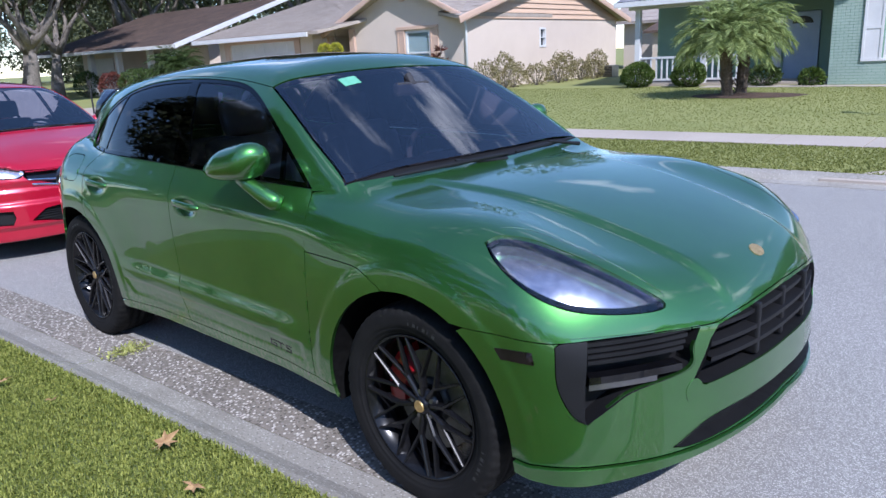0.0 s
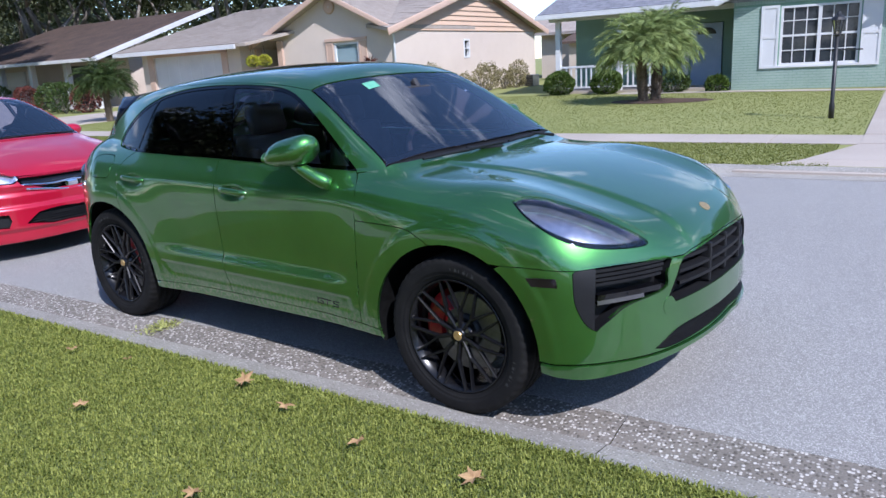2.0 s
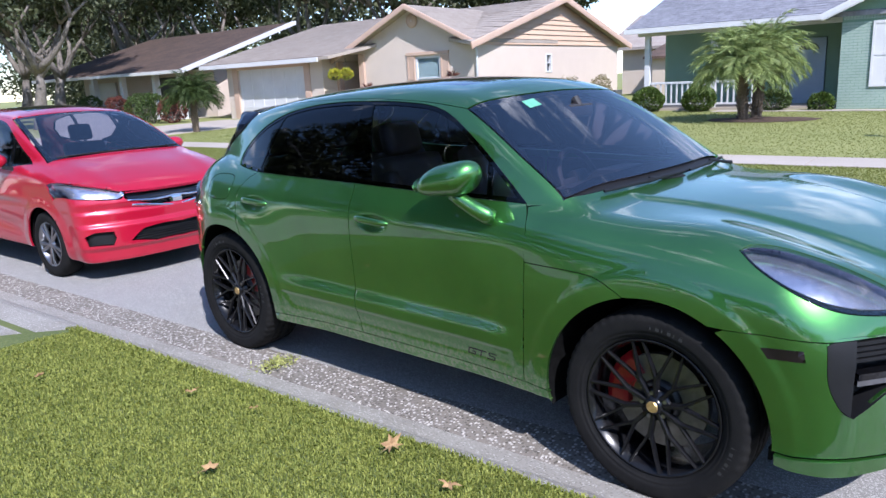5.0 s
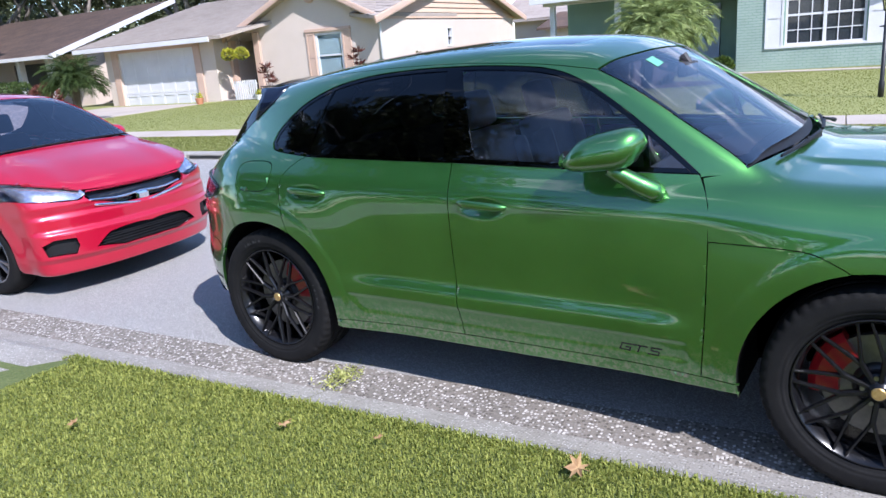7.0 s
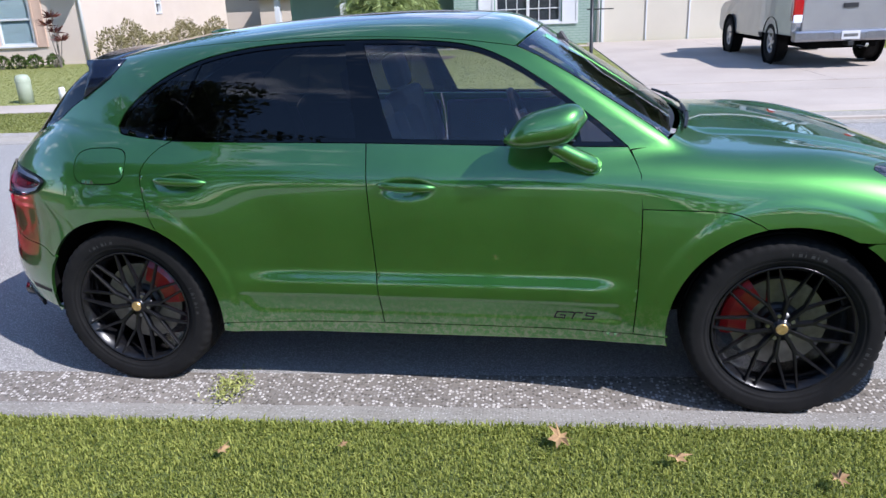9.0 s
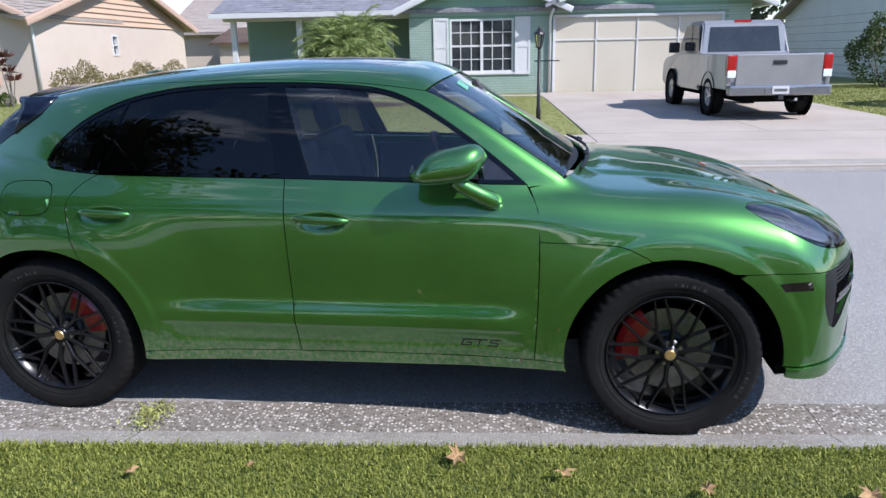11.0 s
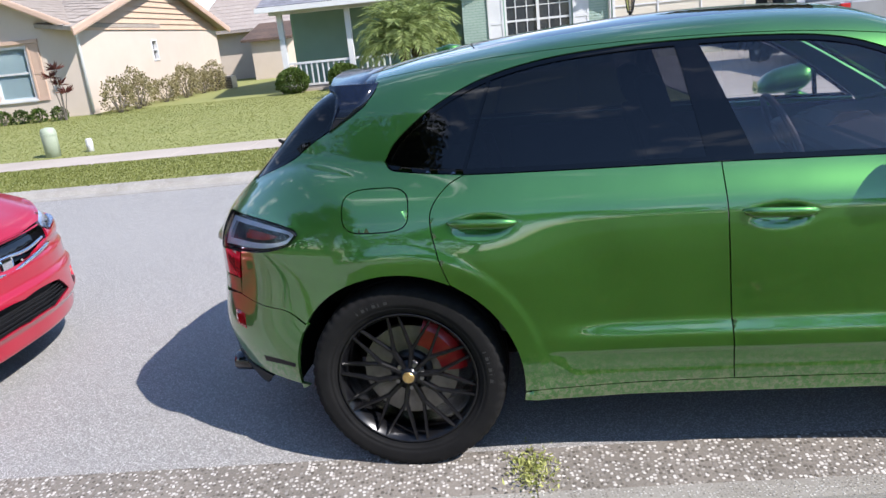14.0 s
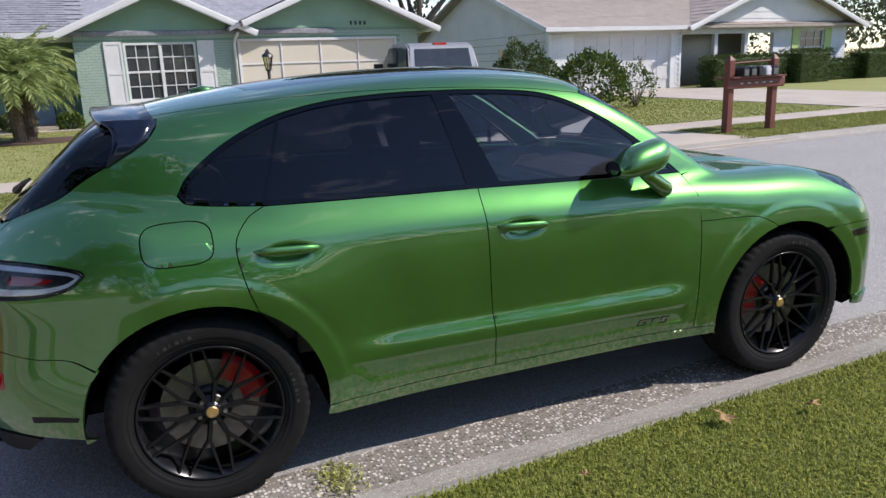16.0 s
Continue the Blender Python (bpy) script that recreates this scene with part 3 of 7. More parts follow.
def sheet(name, mesh, material, parent, label=""):
    ob = new(name, mesh)
    ob.data.name = name
    ob.data.materials.append(material)
    ob.parent = parent
    return tagged(ob, label)


FRONT, REAR, MIDDLE = (1.1, 0, .55), (-1.3, 0, .62), (-.45, 0, .80)
car = tagged(new("sport_utility_car"), "metallic green sport utility car parked by the kerb, dusty lower doors", "car")


def on(x, z):
    """The place on the car's side at x, z."""
    return lift(np.array([[x, z]]), None, 0)[0]


def on_side(pts):
    return lift(np.array(pts, float), None, 0)


def arch(hx, a0, a1, r=ARCH, n=22):
    """Part of a wheel arch, degrees from the nose upwards."""
    a = np.radians(np.linspace(a0, a1, n))
    return on_side(np.stack([hx + r * np.cos(a), HUB_Z - .005 + r * np.sin(a)], 1))


seam_mid = on_side(catmull([(-.255, 1.112), (-.246, .95), (-.232, .60), (-.215, .335)]))
seam_front = on_side(catmull([(.832, .335), (.844, .57), (.847, .86), (.838, .99), (.79, 1.085)]))
seam_rear = on_side(catmull([(-1.13, 1.125), (-1.20, 1.085), (-1.252, 1.005), (-1.235, .87), (-1.20, .757)]))
belt_front = on_side(catmull([(.79, 1.085), (.40, 1.096), (-.255, 1.112)]))
belt_rear = on_side(catmull([(-.255, 1.112), (-.70, 1.118), (-1.13, 1.125)]))
sill_line = on_side(catmull([(-.925, .318), (-.215, .335), (.40, .338), (.832, .335), (.97, .328)]))
cut = lambda line, x0, x1: np.array([p for p in line if x0 - 1e-4 <= p[0] <= x1 + 1e-4])
fuel_flap = on_side(np.array([(-1.452 + .122 * np.sign(math.cos(a)) * abs(math.cos(a)) ** .55, 1.028 + .072 * np.sign(math.sin(a)) * abs(math.sin(a)) ** .6) for a in np.linspace(0, 2 * math.pi, 40)[:-1]]))

# the glass house seen from the side
glass_top = catmull([(-1.428, 1.180), (-1.377, 1.253), (-1.231, 1.361), (-1.043, 1.445), (-.827, 1.490), (-.588, 1.508), (-.379, 1.511), (-.124, 1.505), (.124, 1.482), (.295, 1.428), (.485, 1.318), (.671, 1.183), (.79, 1.085)])
glass_line = on_side(glass_top)
rear_corner = on_side(catmull([(-1.13, 1.125), (-1.30, 1.137), (-1.40, 1.150), (-1.428, 1.180)]))

screen_edge = catmull([(.80, .855, 1.075), (.945, .800, 1.104), (.66, .745, 1.285), (.345, .675, 1.468)], 10)
roof_edge = catmull([(.345, .675, 1.468), (.05, .665, 1.515), (-.40, .655, 1.545), (-.90, .625, 1.525), (-1.25, .575, 1.485), (-1.47, .52, 1.455)], 8)
hatch_side = catmull([(-1.47, .52, 1.455), (-1.469, .602, 1.432), (-1.511, .645, 1.378), (-1.573, .651, 1.338), (-1.630, .647, 1.308), (-1.756, .631, 1.239), (-1.871, .620, 1.171), (-2.007, .568, 1.119)], 5)
hatch_edge = np.vstack([hatch_side, catmull([(-2.007, .568, 1.119), (-2.08, .575, 1.06), (-2.16, .60, 1.00)], 4)[1:]])
lamp_top = catmull([(-2.16, .60, 1.00), (-1.95, .79, .995), (-1.80, .88, .972), (-1.765, .895, .95)], 6)
lamp_low = catmull([(-1.765, .895, .95), (-1.82, .882, .905), (-1.93, .835, .876), (-2.06, .755, .866)], 6)
lamp_red = catmull([(-2.06, .755, .866), (-2.075, .748, .80), (-2.10, .735, .69)], 6)
bump_rear = catmull([(-2.10, .735, .675), (-1.98, .82, .652), (-1.86, .885, .646), (-1.785, .93, .60)], 6)

mid_sill = cut(sill_line, -.215, .832)
sheet("front_door", panel(ring(seam_front, belt_front, seam_mid, mid_sill), gap=.0145), PAINT, car)
sheet("rear_door", panel(ring(seam_mid[::-1], belt_rear, seam_rear, arch(-HUB_X, 62.8, -5.6, n=20)[1:], cut(sill_line, -.925, -.215)), gap=.0145), PAINT, car)
sheet("sill", panel(ring(sill_line[::-1], arch(-HUB_X, -6, -11, n=5), on_side(catmull([(-.93, .268), (.1, .280), (.965, .288)], 12)), arch(HUB_X, 190, 184, n=5)), gap=.025), PAINT, car)
sheet("front_fender", panel(ring(on_side(catmull([(.847, .862), (1.15, .854), (1.26, .816), (1.30, .793)])), arch(HUB_X, 103.5, 183.2, n=24), cut(sill_line, .832, .955)[::-1], seam_front[seam_front[:, 2] < .861]), gap=.02), PAINT, car)
side_body = ring(screen_edge, roof_edge, hatch_edge, lamp_top, lamp_low, lamp_red, bump_rear, arch(-HUB_X, 152, 62.8, n=20), seam_rear[::-1], rear_corner, glass_line)
sheet("body_side", panel(side_body, [fuel_flap], MIDDLE, gap=.026), PAINT, car)
sheet("fuel_flap", panel(fuel_flap, gap=.025), PAINT, car)
for name, outer, hole, c in (("front_door", ring(seam_front, belt_front, seam_mid, mid_sill), (), None), ("body_side", side_body, (), MIDDLE),
                             ("rear_door", ring(seam_mid[::-1], belt_rear, seam_rear, arch(-HUB_X, 62.8, -5.6, n=20)[1:], cut(sill_line, -.925, -.215)), (), None)):
    sheet(name, panel(outer, hole, c, gap=.05, side=1), PAINT, car)

# bonnet, lamps and bumper
headlamp = catmull([(1.675, .846, .992), (1.700, .800, 1.006), (1.784, .752, .997), (1.913, .726, .963), (2.032, .682, .911), (2.122, .624, .852), (2.163, .597, .815),
                    (2.150, .640, .803), (2.085, .757, .812), (2.002, .849, .831), (1.923, .894, .862), (1.837, .905, .904), (1.744, .885, .951), (1.675, .846, .992)], 6)[:-1]
bonnet_low = ring(catmull([(1.676, .975, .745), (1.79, .957, .748), (1.977, .914, .746), (2.10, .80, .752), (2.241, .50, .735)], 8), catmull([(2.241, .50, .735), (2.262, .44, .733), (2.280, .36, .745), (2.297, .18, .757), (2.302, 0, .762)], 6))
bonnet_back = catmull([(1.075, 0, 1.116), (1.055, .25, 1.116), (1.01, .55, 1.115), (.945, .800, 1.104), (.80, .855, 1.075)], 8)
bonnet = np.vstack([bonnet_back, on_side([(.838, .99), (.847, .862)]), on_side(catmull([(.847, .862), (1.15, .854), (1.26, .816), (1.30, .793)]))[1:], arch(HUB_X, 103.5, 61, n=14)[1:], bonnet_low])
sheet("bonnet", panel(bonnet, [headlamp], FRONT, gap=.022, both=True), PAINT, car)

intake = ring(catmull([(1.981, .913, .734), (1.999, .900, .746), (2.055, .841, .749), (2.236, .515, .731)], 6), catmull([(2.236, .515, .731), (2.236, .554, .681), (2.233, .571, .617), (2.149, .735, .586), (2.108, .798, .552), (2.062, .860, .491)], 5), catmull([(2.062, .860, .491), (2.026, .893, .527), (1.991, .916, .617), (1.981, .913, .734)], 5))
grille_half = np.vstack([catmull([(2.302, 0, .748), (2.297, .18, .744), (2.28, .36, .732), (2.262, .440, .722)], 5), catmull([(2.255, .48, .69), (2.247, .535, .60), (2.243, .545, .565), (2.262, .50, .545)], 4), catmull([(2.262, .50, .545), (2.312, .30, .555), (2.33, 0, .56)], 5)])
slot_half = np.vstack([catmull([(2.335, 0, .442), (2.311, .312, .438), (2.263, .495, .418), (2.213, .610, .358)], 5), catmull([(2.213, .610, .358), (2.245, .534, .346), (2.312, .307, .362), (2.335, 0, .384)], 5)])

bumper_low = catmull([(1.85, .955, .350), (2.035, .879, .352), (2.206, .621, .338), (2.302, .346, .350), (2.335, 0, .372)], 6)
bumper = np.vstack([bonnet_low[::-1], arch(HUB_X, 61, -1, n=16)[1:], bumper_low])
sheet("front_bumper", panel(bumper, [intake], FRONT, gap=.022, both=True, whole=[grille_half, slot_half]), PAINT, car)
lip = np.vstack([bumper_low[::-1] - (0, 0, .004), catmull([(1.85, .948, .305), (2.03, .872, .285), (2.18, .66, .295), (2.29, .346, .325), (2.325, 0, .345)], 6)])
sheet("front_lip", panel(lip, (), FRONT, gap=.03, depth=-.012, both=True), PAINT, car)


# headlamps: bowl, light units and clear cover
for s in (-1, 1):
    bowl = sheet("headlamp", panel(headlamp, (), FRONT, gap=.03, depth=.05, rim=-.05, seam=.004, side=s), LAMP_BOWL, car, "clear-covered headlamp with dark housing")
    sheet("cover", panel(headlamp, (), FRONT, gap=.025, depth=.002, rim=0, seam=.002, side=s), LAMP_GLASS, bowl)
    for x, y, z in ((1.845, .785, .895), (1.93, .745, .872)):
        bm = bmesh.new()
        revolve(bm, [(.02, .004), (.010, .018), (-.004, .026), (-.014, .029), (-.016, .034)], 20, m=pose(x, y * s, z) @ Euler((0, 0, radians(-55 * s))).to_matrix().to_4x4() @ Matrix.Rotation(math.pi, 4, 'Z'))
        part("light_unit", bm, CHROME, bowl, smooth=True)
    inner = headlamp.mean(0) + (headlamp - headlamp.mean(0)) * .965
    sheet("trim", panel(headlamp, [inner], FRONT, gap=.03, depth=.012, rim=.02, seam=.004, side=s), LAMP_TRIM, bowl)

# side intakes with blades
for s in (-1, 1):
    duct = sheet("side_intake", panel(intake, (), FRONT, gap=.04, depth=.085, rim=-.08, side=s), BLACK, car, "black side intake with horizontal blades")
    rear_cheek = ring(catmull([(1.981, .913, .734), (1.999, .900, .746), (2.052, .845, .749)], 5), [(2.055, .862, .62), (2.058, .866, .50)], catmull([(2.058, .866, .494), (2.026, .893, .527), (1.991, .916, .617), (1.981, .913, .734)], 5))
    sheet("cheek", panel(rear_cheek, (), FRONT, gap=.03, depth=.003, rim=.04, side=s), BLACK, duct)
    for z, y1, d, material in ((.735, .545, .006, BLACK), (.717, .56, .008, BLACK), (.699, .57, .010, BLACK), (.681, .58, .012, BLACK), (.632, .60, -.006, BLACK_GLOSS), (.612, .70, .0, SATIN)):
        blade = [(2.052, .848, z + .004), (2.15, .71, z + .002), (2.225, y1, z)]
        line = catmull(blade, 5)
        out = cast(FRONT, line - np.array(FRONT), d)
        back = cast(FRONT, line - np.array(FRONT), d + .05)
        bm = bmesh.new()
        h = .006 if material is BLACK else .011
        rows = [[bm.verts.new((p[0], p[1] * s, z0 + e)) for p, e in zip(q, (sg,) * len(q))] for q, sg, z0 in ((out, h, z), (out, -h, z), (back, -h, z), (back, h, z))]
        for a, b in zip(rows, rows[1:] + rows[:1]):
            for k in range(len(a) - 1):
                bm.faces.new((a[k], a[k + 1], b[k + 1], b[k]))
        part("blade", bm, material, duct)

# grille with bars, and the slot under it
mouth = sheet("grille", panel(grille_half, (), FRONT, gap=.05, depth=.085, rim=-.08, both=True), BLACK, car, "black grille with heavy horizontal bars")
for z in (.715, .665, .615):
    line = catmull([(2.26, -.47, z), (2.31, -.25, z), (2.325, 0, z), (2.31, .25, z), (2.26, .47, z)], 6)
    out, back = cast(FRONT, line - np.array(FRONT), .012), cast(FRONT, line - np.array(FRONT), .06)
    bm = bmesh.new()
    rows = [[bm.verts.new((p[0], p[1], z + e)) for p in q] for q, e in ((out, .007), (out, -.007), (back, -.012), (back, .012))]
    for a, b in zip(rows, rows[1:] + rows[:1]):
        for k in range(len(a) - 1):
            bm.faces.new((a[k], a[k + 1], b[k + 1], b[k]))
    part("grille_bar", bm, BLACK, mouth)
for y in (-.22, .22, 0):
    bm = box_bm((2.235, y - .014, .565), (2.312, y + .014, .742), .008)
    part("grille_post", bm, BLACK, mouth)
slot = sheet("lower_slot", panel(slot_half, (), FRONT, gap=.05, depth=.05, rim=-.05, both=True), BLACK, car)
for s in (-1, 1):
    tow = np.array([(2.225, .537 + .038 * math.cos(a), .535 + .042 * math.sin(a)) for a in np.linspace(0, 2 * math.pi, 24)[:-1]])
    sheet("tow_cap", panel(tow, (), FRONT, gap=.03, depth=-.0015, rim=.004, side=s), PAINT, car)
    marker = np.array([(1.792, .965, .709), (1.917, .938, .716), (1.926, .938, .676), (1.82, .964, .673)])
    sheet("side_marker", panel(marker, (), FRONT, gap=.02, depth=-.002, rim=.004, side=s), SMOKED, car, "smoked side marker lamp")
crest = np.array([(2.19 + .085 * math.sin(a), .040 * math.cos(a), .85) for a in np.linspace(0, 2 * math.pi, 20)[:-1]])
sheet("bonnet_badge", panel(crest, (), FRONT, gap=.02, depth=-.002, rim=.003, side=1), GOLD, car, "small gold shield badge")

# roof, screens and the rear
roof_front = catmull([(.415, 0, 1.523), (.405, .335, 1.513), (.375, .55, 1.492), (.345, .675, 1.468)], 6)
roof_back = catmull([(-1.47, .52, 1.455), (-1.50, .30, 1.487), (-1.51, 0, 1.50)], 6)
sun_glass = np.vstack([catmull([(.20, 0, 1.60), (.19, .30, 1.59), (.15, .46, 1.575)], 4), catmull([(-.3, .475, 1.60), (-.75, .465, 1.58), (-1.05, .44, 1.54)], 4), catmull([(-1.10, .40, 1.545), (-1.13, .2, 1.555), (-1.135, 0, 1.56)], 4)])
sheet("roof", panel(ring(roof_front, roof_edge, roof_back), (), MIDDLE, gap=.03, both=True, whole=[sun_glass]), PAINT, car)
sheet("sunroof", panel(sun_glass, (), MIDDLE, gap=.05, depth=.001, both=True), BLACK_GLOSS, car, "dark glass panorama roof")
screen_low = catmull([(.935, .792, 1.108), (.985, .55, 1.14), (1.015, .25, 1.145), (1.025, 0, 1.146)], 6)
screen_half = ring(roof_front + (.006, 0, 0), screen_edge[10:][::-1] * (1, .992, 1), screen_low)
screen_inner = np.vstack([catmull([(.45, 0, 1.50), (.44, .335, 1.49), (.41, .55, 1.465), (.385, .645, 1.45)], 5), catmull([(.66, .715, 1.285), (.89, .765, 1.14)], 6), catmull([(.92, .70, 1.14), (.945, .55, 1.165), (.965, .25, 1.175), (.975, 0, 1.176)], 5)])
sheet("windscreen", panel(screen_half, (), MIDDLE, gap=.04, depth=.003, rim=.004, both=True), GLASS_SCREEN, car, "clear windscreen with a dark edge")
sheet("screen_border", panel(screen_half, (), MIDDLE, gap=.03, depth=.007, rim=0, both=True, whole=[screen_inner]), BLACK_GLOSS, car)
sheet("cowl", panel(np.vstack([bonnet_back[:17], [(.95, .79, 1.10)], screen_low]), (), MIDDLE, gap=.04, depth=.018, rim=0, both=True), BLACK, car)
for s, x0, y0, x1, y1 in ((-1, 1.03, -.62, 1.045, .02), (1, 1.05, .08, .99, .66)):
    pts = [(x0 + (x1 - x0) * t, y0 + (y1 - y0) * t, 1.12) for t in np.linspace(0, 1, 9)]
    p = cast(MIDDLE, np.array(pts) - np.array(MIDDLE), -.018)
    wiper = part("wiper", tube(bmesh.new(), p, [.006, .008, .008, .009, .012, .009, .008, .008, .006], 8), BLACK, car)
    part("wiper_arm", tube(bmesh.new(), [p[4] + (0, 0, .012), (1.075, (p[4][1] + p[8][1]) / 2, 1.118), (1.085, p[8][1] * .9, 1.105)], [.006, .008, .011], 8), BLACK, wiper)
back_glass = np.vstack([[(-1.515, 0, 1.49), (-1.50, .30, 1.48)], hatch_side, catmull([(-2.03, .53, 1.105), (-2.075, .3, 1.10), (-2.085, 0, 1.10)], 5)])
sheet("rear_window", panel(back_glass, (), REAR, gap=.04, both=True), GLASS_DARK, car, "dark tinted rear window")
gate = np.vstack([[(-2.10, 0, 1.085), (-2.045, .535, 1.10)], hatch_edge[-9:], [(-2.20, .605, .848), (-2.22, .60, .66), (-2.30, .3, .66), (-2.31, 0, .66)]])
sheet("tailgate", panel(gate, (), REAR, gap=.04, both=True), PAINT, car)
lamp = ring(lamp_top, lamp_low, [(-2.06, .755, .866), (-2.205, .605, .846), (-2.16, .60, 1.00)])
red = ring([(-2.064, .752, .858), (-2.080, .745, .80), (-2.092, .738, .745)], [(-2.092, .738, .745), (-2.21, .61, .735), (-2.20, .61, .842), (-2.064, .752, .858)])
corner = np.array([(-2.092, .738, .742), (-2.10, .735, .678), (-2.225, .60, .664), (-2.21, .61, .732)])
rear_bumper = np.vstack([[(-2.31, 0, .655), (-2.225, .60, .65)], bump_rear, arch(-HUB_X, 152, 186, n=10)[1:], catmull([(-1.835, .93, .318), (-2.02, .80, .335), (-2.17, .60, .36), (-2.28, 0, .38)], 5)])
diffuser = np.vstack([[(-2.28, 0, .375)], catmull([(-2.17, .60, .355), (-2.08, .74, .342), (-2.0, .80, .33)], 4), catmull([(-2.05, .72, .27), (-2.15, .55, .25), (-2.25, 0, .25)], 4)])
sheet("rear_bumper", panel(rear_bumper, (), REAR, gap=.03, both=True), PAINT, car)
sheet("diffuser", panel(diffuser, (), REAR, gap=.04, depth=-.01, both=True), BLACK, car)
for s in (-1, 1):
    tail = sheet("tail_lamp", panel(lamp, (), REAR, gap=.025, depth=.03, rim=-.03, side=s), LAMP_TRIM, car, "smoked tail lamp with a pale light strip")
    sheet("cover", panel(lamp, (), REAR, gap=.025, depth=-.003, rim=.006, side=s), TAIL_GLASS, tail)
    c = lamp.mean(0)
    band = c + (lamp - c) * (.90, .90, .80)
    core = c + (lamp - c) * (.76, .76, .42)
    sheet("light_strip", panel(band, [core], REAR, gap=.02, depth=.012, rim=.012, side=s), LAMP_WHITE, tail)
    sheet("red_light", panel(c + (lamp - c) * (.36, .36, .24) - (.01, 0, .002), (), REAR, gap=.02, depth=.010, rim=.012, side=s), LAMP_RED, tail)
    sheet("lower_tail_lamp", panel(red, (), REAR, gap=.025, depth=-.002, rim=.01, side=s), LAMP_RED, car, "red lower tail lamp")
    reflector = np.array([(-2.15, .69, .60), (-2.085, .745, .595), (-2.085, .745, .53), (-2.15, .69, .535)])
    sheet("rear_reflector", panel(reflector, (), REAR, gap=.03, depth=-.002, rim=.004, side=s), LAMP_RED, car, "dark red bumper reflector")
    vent = np.array([(-1.86, .90, .425), (-2.02, .80, .43), (-2.02, .80, .40), (-1.87, .895, .405)])
    sheet("rear_vent", panel(vent, (), REAR, gap=.03, depth=-.001, rim=.003, side=s), BLACK, car)
    sheet("corner_panel", panel(corner, (), REAR, gap=.03, side=s), PAINT, car)
    bm = bmesh.new()
    revolve(bm, [(-.06, .042), (.05, .046), (.055, .040), (-.06, .036)], 24, closed=True, m=pose(-2.20, s * .56, .30, 0, 0, 90 + 8 * s))
    part("tailpipe", bm, BLACK_GLOSS, car, smooth=True)
    front = catmull([(-1.655, 1.293), (-1.60, 1.322), (-1.545, 1.352), (-1.50, 1.39), (-1.472, 1.43), (-1.462, 1.455)], 4)
    rear = catmull([(-1.662, 1.288), (-1.64, 1.335), (-1.627, 1.372), (-1.630, 1.42), (-1.652, 1.440), (-1.662, 1.458)], 4)
    bm = bmesh.new()
    rows = []
    for p, q in zip(front, rear):
        flank = [p + (q - p) * k / 4 for k in range(5)]
        out = [float(np.interp(z, [1.29, 1.34, 1.38, 1.43, 1.46, 1.49], [.654, .656, .649, .606, .566, .540])) for x, z in flank]
        rows.append([bm.verts.new((x, s * y, z)) for (x, z), y in zip(flank, out)] + [bm.verts.new((x, s * (y - .05), z)) for (x, z), y in list(zip(flank, out))[::-1]])
    for a, b in zip(rows, rows[1:]):
        for k in range(10):
            bm.faces.new((a[k], a[(k + 1) % 10], b[(k + 1) % 10], b[k]))
    bm.faces.new(rows[0])
    bm.faces.new(rows[-1][::-1])
    wing = part("spoiler_fin", bm, NAVY, car, smooth=True)
bm = bmesh.new()
rows = []
for t in np.linspace(-1, 1, 29):
    y = .545 * t
    z = float(roof_z(-1.47)) - .055 * (y / .65) ** 2 - .02 * (y / .65) ** 6
    rows.append([bm.verts.new(c) for c in ((-1.465, y, z - .008), (-1.57, y, z - .014), (-1.665 - .06 * (1 - t * t), y, z - .016), (-1.67 - .06 * (1 - t * t), y, z - .028), (-1.60, y, z - .062), (-1.50, y, z - .04))])
for a, b in zip(rows, rows[1:]):
    for k in range(6):
        bm.faces.new((a[k], a[(k + 1) % 6], b[(k + 1) % 6], b[k]))
part("spoiler", bm, NAVY, car, "dark gloss roof spoiler", smooth=True)
bm = bmesh.new()
tube(bm, [(-1.20, 0, 1.535), (-1.25, 0, 1.545), (-1.31, 0, 1.545)], [.020, .018, .005], 10)
part("antenna", bm, PAINT, car, smooth=True)
blade = cast(REAR, np.array([(-2.04, .02, 1.13), (-2.0, -.12, 1.16), (-1.95, -.28, 1.19), (-1.91, -.42, 1.215)]) - np.array(REAR), -.022)
part("rear_wiper", tube(bmesh.new(), blade, [.018, .013, .010, .006], 8), BLACK, car)


# side glass in its black surround
def clip(poly, a, b, keep):
    """The part of a flat outline on that side of the line a to b on which the point keep lies."""
    out = []
    g = lambda p: (b[0] - a[0]) * (p[1] - a[1]) - (b[1] - a[1]) * (p[0] - a[0])
    f = lambda p: g(p) * (1 if g(keep) > 0 else -1)
    for p, q in zip(poly, np.roll(poly, -1, 0)):
        if f(p) >= 0:
            out.append(p)
        if (f(p) >= 0) != (f(q) >= 0):
            out.append(p + (q - p) * f(p) / (f(p) - f(q)))
    return np.array(out)


